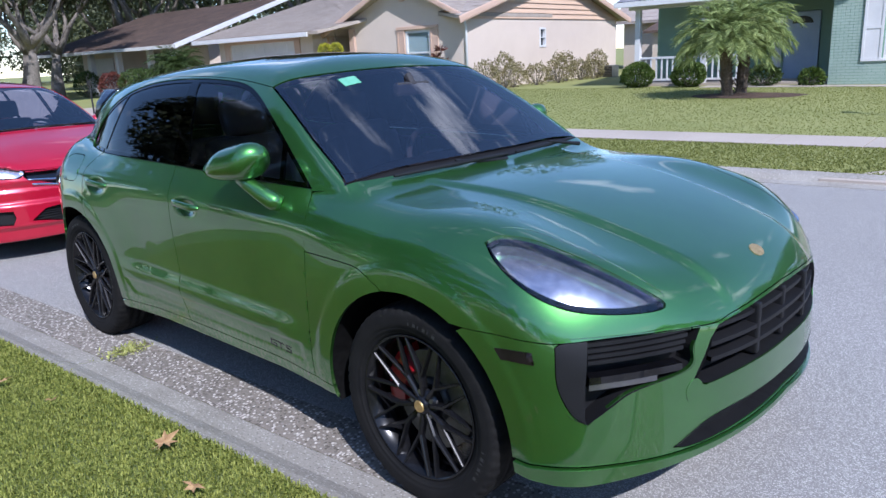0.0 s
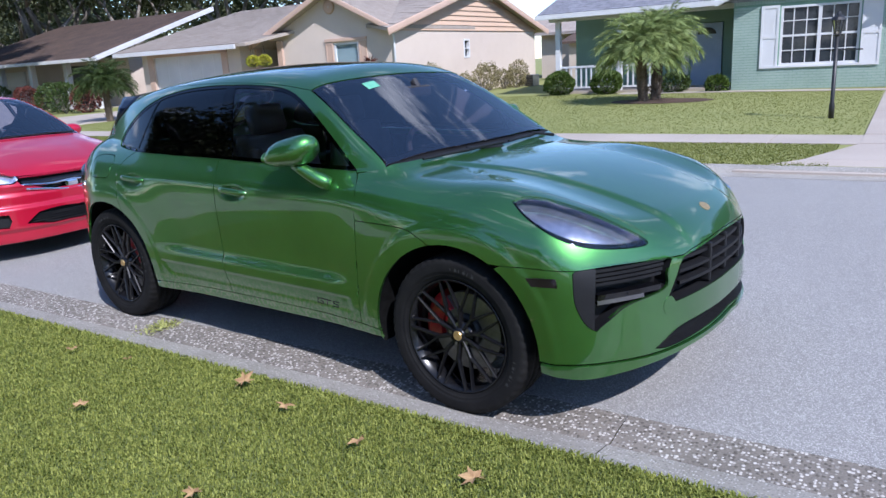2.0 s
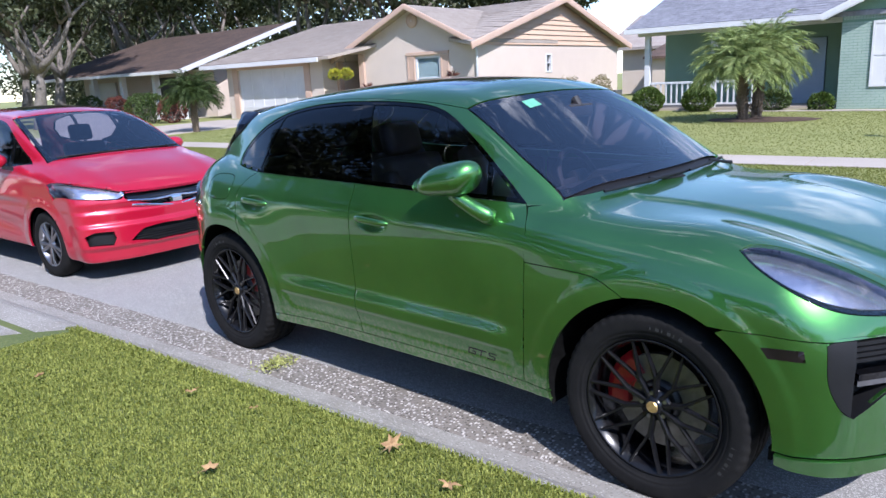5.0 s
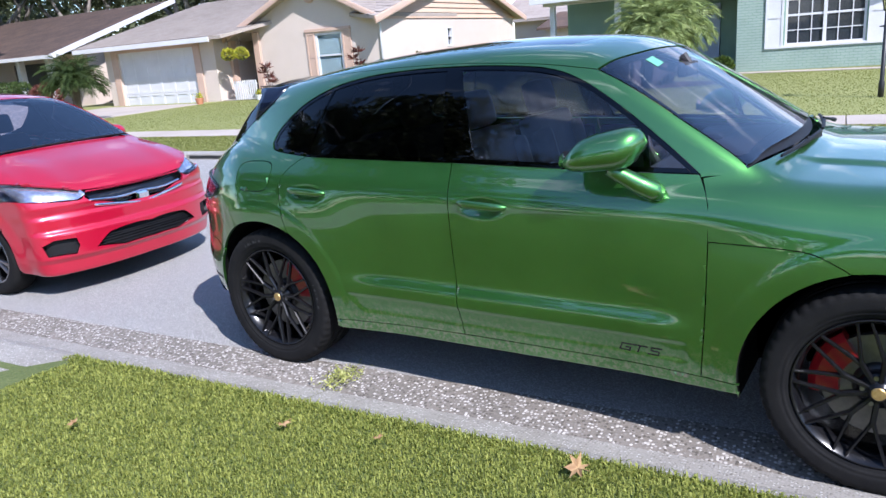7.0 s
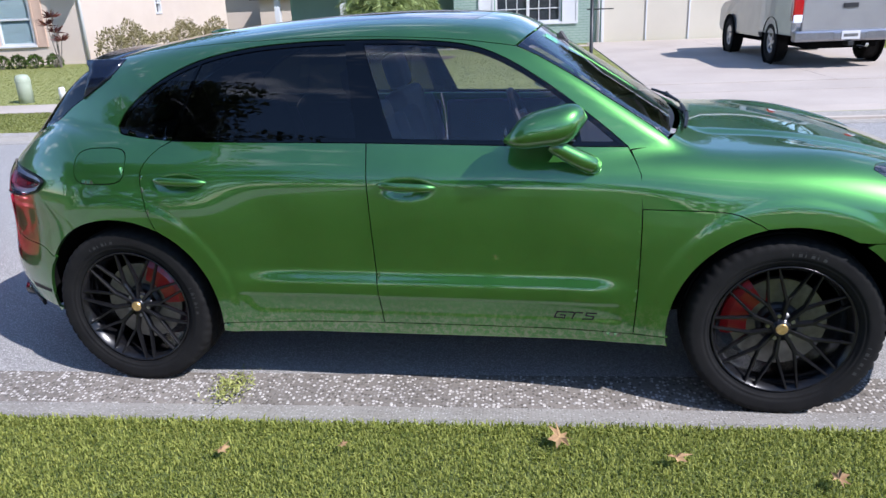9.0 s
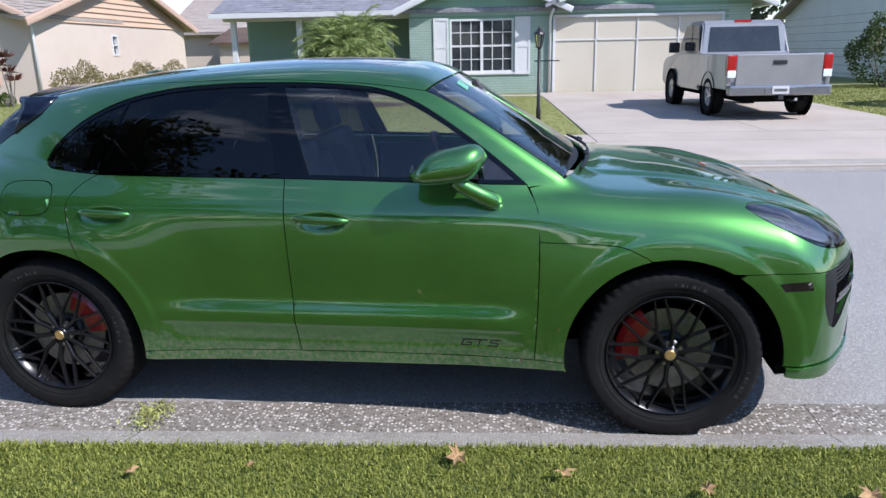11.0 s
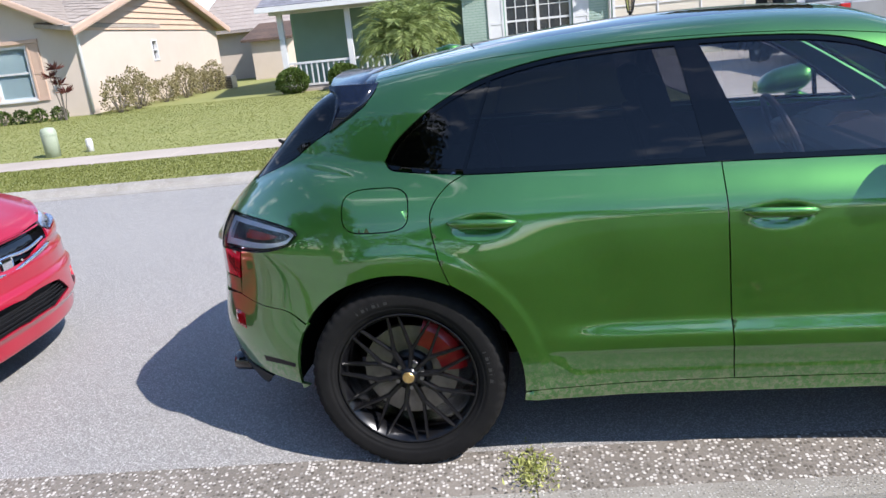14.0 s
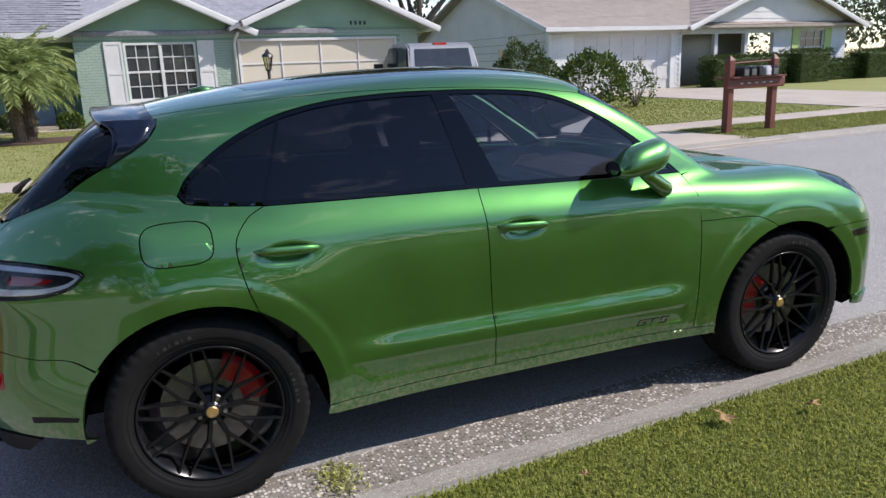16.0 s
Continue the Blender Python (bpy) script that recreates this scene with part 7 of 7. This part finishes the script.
# ---- the silver pickup ----
truck = thing("pickup_truck", "silver pickup truck standing tail-first towards the street on a driveway", "truck", 6.32, 11.95, .235)
side_cab = [(.80, .62), (.80, 1.20), (.86, 1.22), (.98, 1.82), (1.15, 1.92), (2.0, 1.92), (2.2, 1.86), (2.80, 1.26), (2.9, 1.18), (3.75, 1.12), (3.95, .98), (4.0, .58), (3.8, .45), (.80, .45)]


def lengthwise(outline, half, bevel, taper=.12):
    """A body from a side outline (length, height), narrowed above the belt."""
    bm = bmesh.new()
    extrude_outline(bm, outline, -half, half)
    for v in bm.verts:
        x, y, z = v.co
        y *= 1 - taper * max(0, z - 1.12) / .8
        v.co = Vector((y, x, z))
    if bevel:
        bmesh.ops.bevel(bm, geom=bm.edges[:], offset=bevel, segments=2, affect="EDGES")
    return bm


part("cab", lengthwise(side_cab, .97, .035), SILVER_PAINT, truck)
bed = part("bed", block(block(block(block(bmesh.new(), (-.99, -1.12, .55), (-.90, .78, 1.22), .02), (.90, -1.12, .55), (.99, .78, 1.22), .02), (-.95, -1.1, .55), (.95, .78, .70), .01), (-.95, .70, .6), (.95, .78, 1.22), .01), SILVER_PAINT, truck)
part("tailgate", box_bm((-.82, -1.17, .60), (.82, -1.09, 1.22), .025), SILVER_PAINT, truck)
part("tailgate_handle", box_bm((-.13, -1.19, 1.02), (.13, -1.165, 1.10), .01), DARK_METAL, truck)
for s in (-1, 1):
    lampb = part("tail_lamp", box_bm((s * .905 - .085, -1.18, .80), (s * .905 + .085, -1.02, 1.20), .02), LAMP_RED, truck, "red tail lamp with a white lower part")
    part("reversing_light", box_bm((s * .905 - .08, -1.186, .78), (s * .905 + .08, -1.12, .92), .01), LAMP_WHITE, lampb)
    part("side_window", extrude_outline(bmesh.new(), [(.98, 1.28), (1.08, 1.80), (1.50, 1.84), (1.53, 1.28)], -.01, .01), WINDOW_GLASS, truck).matrix_local = Matrix.Translation((s * .925, 0, 0)) @ Matrix.Rotation(radians(90), 4, 'Z')
    part("front_window", extrude_outline(bmesh.new(), [(1.60, 1.28), (1.58, 1.84), (2.05, 1.83), (2.58, 1.30)], -.01, .01), WINDOW_GLASS, truck).matrix_local = Matrix.Translation((s * .925, 0, 0)) @ Matrix.Rotation(radians(90), 4, 'Z')
    part("wing_mirror", box_bm((s * 1.12 - .12, 2.30, 1.24), (s * 1.12 + .12, 2.41, 1.48), .03), DARK_METAL, truck)
    for y, nm in ((0, "rear"), (3.0, "front")):
        arch_ = part("wheel_arch", revolve(bmesh.new(), [(-.01, .36), (-.01, .47), (.02, .47)], 36, m=Matrix.Translation((s * .985, y, .40)) @ Matrix.Rotation(radians(-90 * s), 4, 'Z')), LINER, truck)
        wl = new("wheel")
        wl.parent = truck
        wl.matrix_local = Matrix.Translation((s * .86, y, .39)) @ Matrix.Rotation(radians(90 * s), 4, 'Z')
        part("tyre", revolve(bmesh.new(), [(-.11, .22), (-.135, .27), (-.135, .34), (-.11, .385), (-.05, .392), (.05, .392), (.11, .385), (.13, .33), (.12, .22)], 48), RUBBER, wl, smooth=True)
        rm = part("rim", revolve(bmesh.new(), [(-.10, .225), (-.115, .21), (-.06, .19), (.1, .19)], 36), SILVER_PAINT, wl, smooth=True)
        for k in range(5):
            a = k * 1.2566
            part("spoke", bar(bmesh.new(), (0, -.085, 0), (.20 * math.cos(a), -.095, .20 * math.sin(a)), .08, .03, .055, .02, out=(0, -1, 0)), SILVER_PAINT, rm)
        part("brake_drum", revolve(bmesh.new(), [(-.02, 0), (-.02, .18), (.05, .18)], 24), DARK_METAL, wl)
bump = part("rear_bumper", block(block(bmesh.new(), (-.97, -1.30, .44), (.97, -1.10, .64), .04), (-.30, -1.31, .46), (.30, -1.12, .60), .02), SATIN, truck, "chrome rear step bumper")
plate = part("number_plate", box_bm((-.16, -1.325, .47), (.16, -1.312, .62), .004), WHITE, bump)
part("plate_bar", box_bm((-.12, -1.33, .52), (.12, -1.326, .57)), STEEL, plate)
part("rear_screen", slab(bmesh.new(), [(-.78, .862, 1.26), (.78, .862, 1.26), (.72, .958, 1.78), (-.72, .958, 1.78)], .02), WINDOW_GLASS, truck)
part("brake_light", box_bm((-.18, 1.06, 1.87), (.18, 1.11, 1.925), .01), LAMP_RED, truck)
part("underbody", box_bm((-.6, -1.0, .30), (.6, 3.7, .52), .02), LINER, truck)
part("tow_hitch", box_bm((-.05, -1.36, .36), (.05, -1.1, .44), .01), DARK_METAL, truck)
part("exhaust", tube(bmesh.new(), [(.25, -1.0, .36), (.32, -1.28, .36)], .035, 10), CHROME, truck)


# ---- the red hatchback ----
RH, RZ, RA = 1.265, .305, .348
red_side = spline([.15, .25, .40, .55, .70, .82, .92, 1.0, 1.1], [.78, .815, .832, .838, .846, .845, .832, .80, .74])
red_bonnet = spline([.8, 1.1, 1.3, 1.6, 1.85, 2.0, 2.08], [1.10, 1.075, 1.045, .975, .885, .80, .72])
red_roof = spline([-2.0, -1.7, -1.2, -.5, 0, .4, .7], [1.39, 1.435, 1.49, 1.525, 1.515, 1.475, 1.42])


def red_skin(x, y, z):
    y = np.abs(y)
    half = red_side(z)
    for hx in (-RH, RH):
        half = half + .016 * (1 - step(np.hypot(x - hx, z - RZ), .35, .50)) * (1 - step(z, .6, .85))
    half = half - .014 * np.exp(-((z - .42 - .10 * (.6 - x)) / .07) ** 2) * step(x, -.8, -.5) * (1 - step(x, .6, .9))
    f_side = y - half
    f_top = z - red_bonnet(x) + .05 * (y / .8) ** 2 - .012 * np.exp(-((y - .55) / .12) ** 2)
    f_nose = x - 2.10 + .36 * y ** 2.6 + .9 * np.maximum(z - .60, 0) ** 2 + .5 * np.maximum(.36 - z, 0) ** 2 - .028 * (1 - step(z, .485, .535)) * step(z, .27, .33) + .016 * step(z, .60, .64) * (1 - step(z, .64, .70))
    f_tail = -1.95 + .25 * y ** 4 + .15 * np.maximum(z - .8, 0) - x
    low = smax(smax(smax(smax(f_side, f_top, .12), f_nose, .08), f_tail, .08), .18 - z, .03)
    up = z - 1.0
    cabin = .79 - .34 * up - .12 * up * up - .10 * (np.maximum(x - .4, 0) / .9) ** 2 - .08 * (np.maximum(-1.2 - x, 0) / .75) ** 2
    top = smax(smax(smax(smax((y - cabin) * .94, z - red_roof(x) + .06 * (y / .6) ** 2, .10), (z + .46 * x - 1.655 + .10 * y * y) * .9, .05), (-1.93 + .25 * np.maximum(z - .9, 0) - x) * .95, .06), .7 - z, .05)
    return smin(low, top, .04)


SHAPE[0] = red_skin
rc = tagged(new("red_hatchback"), "bright red compact hatchback parked close behind on the street", "car")
rc.matrix_world = pose(-5.80, -.19, 0, 0, 0, 4.2)
RF, RM = (1.0, 0, .5), (-.2, 0, .72)


def red_arch(hx, a0, a1, n=18):
    a = np.radians(np.linspace(a0, a1, n))
    return on_side(np.stack([hx + RA * np.cos(a), RZ + RA * np.sin(a)], 1))


r_pillar = catmull([(1.22, .70, 1.02), (.80, .655, 1.235), (.36, .60, 1.435)], 8)
r_roof = catmull([(.36, .60, 1.435), (0, .60, 1.47), (-.6, .59, 1.485), (-1.2, .57, 1.455), (-1.75, .53, 1.38)], 6)
r_head = ring(catmull([(1.40, .825, .845), (1.52, .79, .865), (1.75, .67, .835), (1.955, .47, .775)], 6), catmull([(1.955, .47, .775), (1.985, .45, .735), (1.955, .50, .705)], 4), catmull([(1.955, .50, .705), (1.78, .68, .715), (1.58, .80, .745), (1.40, .825, .845)], 6))
r_glass_top = catmull([(1.03, 1.02), (.75, 1.17), (.38, 1.36), (0, 1.425), (-.5, 1.435), (-1.0, 1.41), (-1.45, 1.34), (-1.62, 1.22)], 6)
r_house = ring(r_glass_top, np.array([(-1.62, 1.22), (-1.60, 1.10), (-1.0, 1.02), (-.1, .985), (.6, .975), (1.03, 1.02)]))
r_side = ring(r_pillar, r_roof, [(-1.75, .53, 1.38), (-1.90, .62, 1.0), (-1.92, .66, .6), (-1.88, .70, .26)], red_arch(-RH, 188, -9), on_side([(x, .255) for x in np.linspace(-.90, .90, 13)]), red_arch(RH, 189, 41), [(1.545, .835, .60), (1.50, .83, .72), (1.40, .825, .845), (1.30, .79, .94), (1.22, .70, 1.02)])
sheet("body_side", panel(r_side, [on_side(r_house)], RM, gap=.035), RED_PAINT, rc)
sheet("body_side", panel(r_side, [on_side(r_house)], RM, gap=.06, side=1), RED_PAINT, rc)
r_day = shrink(even(r_house, .05), .02)
r_panes = [("front_glass", clip(clip(r_day, (.05, 1), (-.05, 1.4), (.3, 1.1)), (.60, 1), (.55, 1.3), (.3, 1.1))), ("corner_glass", clip(r_day, (.66, 1), (.62, 1.3), (.9, 1.05))), ("rear_glass", clip(clip(r_day, (-.02, 1), (-.12, 1.4), (-.5, 1.1)), (-1.0, 1), (-.95, 1.4), (-.5, 1.1))), ("quarter_glass", clip(r_day, (-1.06, 1), (-1.01, 1.4), (-1.3, 1.2)))]
for s in (-1, 1):
    sheet("window_surround", panel(on_side(r_house), [on_side(p) for _, p in r_panes], None, gap=.05, depth=.005, rim=.01, side=s), BLACK_GLOSS, rc)
    for name, p in r_panes:
        sheet(name, panel(on_side(p), (), None, gap=.08, depth=.008, rim=0, seam=-.002, side=s), GLASS_DARK, rc)
r_front = catmull([(.42, 0, 1.475), (.41, .35, 1.46), (.36, .60, 1.435)], 6)
sheet("roof", panel(ring(r_front, r_roof, catmull([(-1.75, .53, 1.38), (-1.80, .3, 1.40), (-1.81, 0, 1.405)], 5)), (), RM, gap=.05, both=True), RED_PAINT, rc)
sheet("sunroof", panel(np.vstack([[(.20, 0, 1.50), (.18, .36, 1.48), (-.45, .37, 1.50), (-.47, 0, 1.52)]]), (), RM, gap=.06, depth=-.003, both=True), BLACK_GLOSS, rc)
r_low = catmull([(1.20, .69, 1.035), (1.24, .40, 1.075), (1.26, 0, 1.085)], 6)
r_screen = ring(r_front, r_pillar[::-1] * (1, .985, 1), r_low)
sheet("windscreen", panel(r_screen, (), RM, gap=.05, depth=.003, rim=.004, both=True), GLASS_SCREEN, rc)
r_hole = r_screen.mean(0) * (1, 0, 1) + (r_screen - r_screen.mean(0) * (1, 0, 1)) * (.90, .92, .90)
sheet("screen_border", panel(r_screen, (), RM, gap=.04, depth=.007, rim=0, both=True, whole=[r_hole]), BLACK_GLOSS, rc)
r_hood = np.vstack([catmull([(1.285, 0, 1.085), (1.265, .40, 1.072), (1.22, .70, 1.02)], 6), [(1.30, .79, .94)], [(1.40, .825, .845)], r_head[1:19], catmull([(1.98, .42, .775), (2.025, .22, .765), (2.035, 0, .765)], 5)])
sheet("bonnet", panel(r_hood, (), RF, gap=.03, both=True), RED_PAINT, rc)
r_grille = np.vstack([catmull([(2.035, 0, .755), (2.02, .22, .755), (1.975, .44, .755)], 5), [(1.985, .45, .72)], catmull([(1.995, .42, .685), (2.06, .20, .64), (2.085, 0, .63)], 5)])
r_mouth = np.vstack([[(2.10, 0, .455), (2.07, .36, .445)], [(2.03, .46, .36)], [(2.075, .25, .325), (2.09, 0, .325)]])
r_fog = np.array([(1.955, .56, .455), (1.88, .68, .46), (1.83, .735, .43), (1.85, .72, .355), (1.95, .575, .345), (1.965, .55, .40)])
r_under = catmull([(1.985, .45, .735), (1.955, .50, .705), (1.78, .68, .715), (1.58, .80, .745), (1.50, .83, .72)], 5)
r_bump = np.vstack([catmull([(2.035, 0, .762), (2.02, .22, .762), (1.98, .43, .768)], 5), r_under, [(1.545, .835, .60)], red_arch(RH, 40, -12, 10), catmull([(1.62, .80, .215), (1.88, .66, .20), (2.02, .3, .20), (2.05, 0, .20)], 5)])
sheet("front_bumper", panel(r_bump, [r_fog], RF, gap=.03, both=True, whole=[r_grille, r_mouth]), RED_PAINT, rc)
g = sheet("grille", panel(r_grille, (), RF, gap=.05, depth=.05, rim=-.045, both=True), BLACK_GLOSS, rc, "gloss black grille with chrome bars")
for z0, z1, yy, d in ((.742, .715, .44, -.004), (.655, .70, .40, -.004)):
    line = catmull([(2.0, -yy, z1 if z0 < .7 else .745), (2.06, -.2, (z0 + z1) / 2), (2.08, 0, z0), (2.06, .2, (z0 + z1) / 2), (2.0, yy, z1 if z0 < .7 else .745)], 6)
    o = cast(RF, line - np.array(RF), d)
    part("chrome_bar", tube(bmesh.new(), o, .012, 6), CHROME, g, smooth=True)
bm = box_bm((2.055, -.06, .665), (2.085, .06, .74), .02)
part("grille_badge", bm, CHROME, g)
m_ = sheet("lower_grille", panel(r_mouth, (), RF, gap=.06, depth=.05, rim=-.045, both=True), BLACK, rc)
for k in range(5):
    z = .345 + k * .024
    o = cast(RF, catmull([(2.0, -.40, z), (2.08, 0, z), (2.0, .40, z)], 5) - np.array(RF), .02)
    part("grille_bar", tube(bmesh.new(), o, .005, 5), BLACK, m_)
for s in (-1, 1):
    f = sheet("fog_recess", panel(r_fog, (), RF, gap=.04, depth=.04, rim=-.035, side=s), BLACK, rc)
    part("fog_light", revolve(bmesh.new(), [(-.02, 0), (-.015, .035), (.01, .045)], 18, m=pose(1.90, s * .625, .405) @ Matrix.Rotation(radians(62 if s > 0 else 118), 4, 'Z') @ Matrix.Rotation(math.pi, 4, 'Z')), LAMP_BOWL, f)
    hl = sheet("headlamp", panel(r_head, (), RF, gap=.04, depth=.03, rim=-.03, seam=.003, side=s), LAMP_BOWL, rc, "wide clear headlamp with chrome inside")
    sheet("cover", panel(r_head, (), RF, gap=.04, depth=.001, rim=0, side=s), LAMP_GLASS, hl)
    for k in range(4):
        q = r_head.mean(0) + np.array((-.22 + .14 * k, .10 - .075 * k, .02 - .01 * k))
        part("light_unit", revolve(bmesh.new(), [(.015, .0), (.0, .022), (-.012, .032)], 14, m=pose(q[0] - .02, s * (q[1] - .01), q[2]) @ Matrix.Rotation(radians(60 if s > 0 else 120), 4, 'Z') @ Matrix.Rotation(math.pi, 4, 'Z')), CHROME, hl)
    bm = bmesh.new()
    rows = []
    for i in range(13):
        u = -1 + i / 6
        r = math.sqrt(max(.02, 1 - abs(u) ** 2.5))
        rows.append([bm.verts.new((.66 + .075 * u, s * (.93 + .105 * r * math.cos(a)), 1.055 + .068 * r * math.sin(a))) for a in [2 * math.pi * k / 18 for k in range(18)]])
    for a, b in zip(rows, rows[1:]):
        for k in range(18):
            bm.faces.new((a[k], a[(k + 1) % 18], b[(k + 1) % 18], b[k]))
    bm.faces.new(rows[0]); bm.faces.new(rows[-1])
    mir = part("wing_mirror", bm, RED_PAINT, rc, smooth=True)
    part("mirror_arm", bar(bmesh.new(), (.68, s * .88, 1.0), (.72, s * .80, .97), .06, .03, out=(0, 0, 1)), BLACK, mir)
    for x0, z in ((-.02, .86), (-1.0, .88)):
        o = lift(np.stack([np.linspace(x0, x0 + .2, 9), np.full(9, z)], 1), None, -.02) * (1, s, 1)
        part("door_handle", tube(bmesh.new(), o, [.006, .012, .013, .013, .013, .013, .013, .012, .006], 8), RED_PAINT, rc, smooth=True)
    for hx in (-RH, RH):
        wl = new("wheel")
        wl.parent = rc
        wl.location = (hx, s * .735, RZ)
        wl.rotation_euler = (0, .4, 0 if s < 0 else math.pi)
        part("tyre", revolve(bmesh.new(), [(-.085, .205), (-.098, .235), (-.097, .27), (-.085, .295), (-.05, .304), (.05, .304), (.085, .295), (.095, .25), (.085, .205)], 56), RUBBER, wl, smooth=True)
        rm = part("rim", revolve(bmesh.new(), [(-.078, .208), (-.09, .203), (-.085, .195), (-.02, .185), (.08, .185)], 44), SATIN, wl, smooth=True)
        part("wheel_back", revolve(bmesh.new(), [(-.02, 0), (-.02, .185)], 30), LINER, wl)
        part("hub", revolve(bmesh.new(), [(-.085, 0), (-.083, .03), (-.06, .05), (-.02, .05)], 20), SATIN, rm)
        for k in range(5):
            a = k * 1.2566
            q = lambda r, da, y: (r * math.cos(a + radians(da)), y, r * math.sin(a + radians(da)))
            for da in (-11, 11):
                part("spoke", bar(bmesh.new(), q(.03, 0, -.072), q(.198, da, -.080), .026, .02, .03, .018, out=(0, -1, 0)), SATIN, rm)
            part("spoke_inset", bar(bmesh.new(), q(.05, 0, -.068), q(.196, 0, -.072), .012, .012, .05, .01, out=(0, -1, 0)), BLACK_GLOSS, rm)
        bm = bmesh.new()
        rows = [[bm.verts.new((hx + .355 * math.cos(a), s * y, RZ + .355 * math.sin(a))) for y in (.81, .45)] for a in [radians(d) for d in np.linspace(-6, 186, 30)]]
        for a, b in zip(rows, rows[1:]):
            bm.faces.new((a[0], a[1], b[1], b[0]))
        bm.faces.new([r[1] for r in rows])
        part("arch_liner", bm, LINER, rc)
part("floor_pan", block(box_bm((-.9, -.72, .20), (.9, .72, .45), .02), (-1.85, -.44, .22), (1.95, .44, .55), .02), LINER, rc)
part("dashboard", box_bm((.75, -.68, .7), (1.15, .68, 1.02), .05), TRIM_DARK, rc)
for y in (-.34, .34):
    sb = part("seat_back", box_bm((-.06, -.23, -.05), (.06, .23, .58), .05, pose(-.05, y, .55, 0, -16, 0)), LEATHER, rc)
    part("headrest", box_bm((-.05, -.12, .60), (.05, .12, .78), .04, pose(-.05, y, .55, 0, -16, 0)), LEATHER, sb)
bm = bmesh.new()
m = pose(.62, .34, .95, 0, -25, 0)
tube(bm, [m @ Vector((0, .18 * math.cos(a), .18 * math.sin(a))) for a in np.linspace(0, 2 * math.pi, 25)], .016, 7, caps=False)
bar(bm, m @ Vector((0, -.17, 0)), m @ Vector((0, .17, 0)), .07, .02, out=(1, 0, 0))
part("steering_wheel", bm, TRIM_DARK, rc)
for y0, y1 in ((-.62, .0), (.02, .60)):
    pts = cast(RM, np.array([(1.22, y0 + (y1 - y0) * t, 1.07) for t in np.linspace(0, 1, 8)]) - np.array(RM), -.015)
    part("wiper", tube(bmesh.new(), pts, .008, 6), BLACK, rc)
SHAPE[0] = skin
# the nose droops a little towards the lamps
for ob in list(rc.children) + [c for p in rc.children if p.data for c in p.children]:
    if ob.data and ob.matrix_local == Matrix.Identity(4):
        co = np.empty(len(ob.data.vertices) * 3, np.float32)
        ob.data.vertices.foreach_get("co", co)
        co = co.reshape(-1, 3)
        co[:, 2] -= .05 * step(co[:, 0], 1.0, 1.9) * step(co[:, 2], .33, .60)
        ob.data.vertices.foreach_set("co", co.ravel())
        ob.data.update()
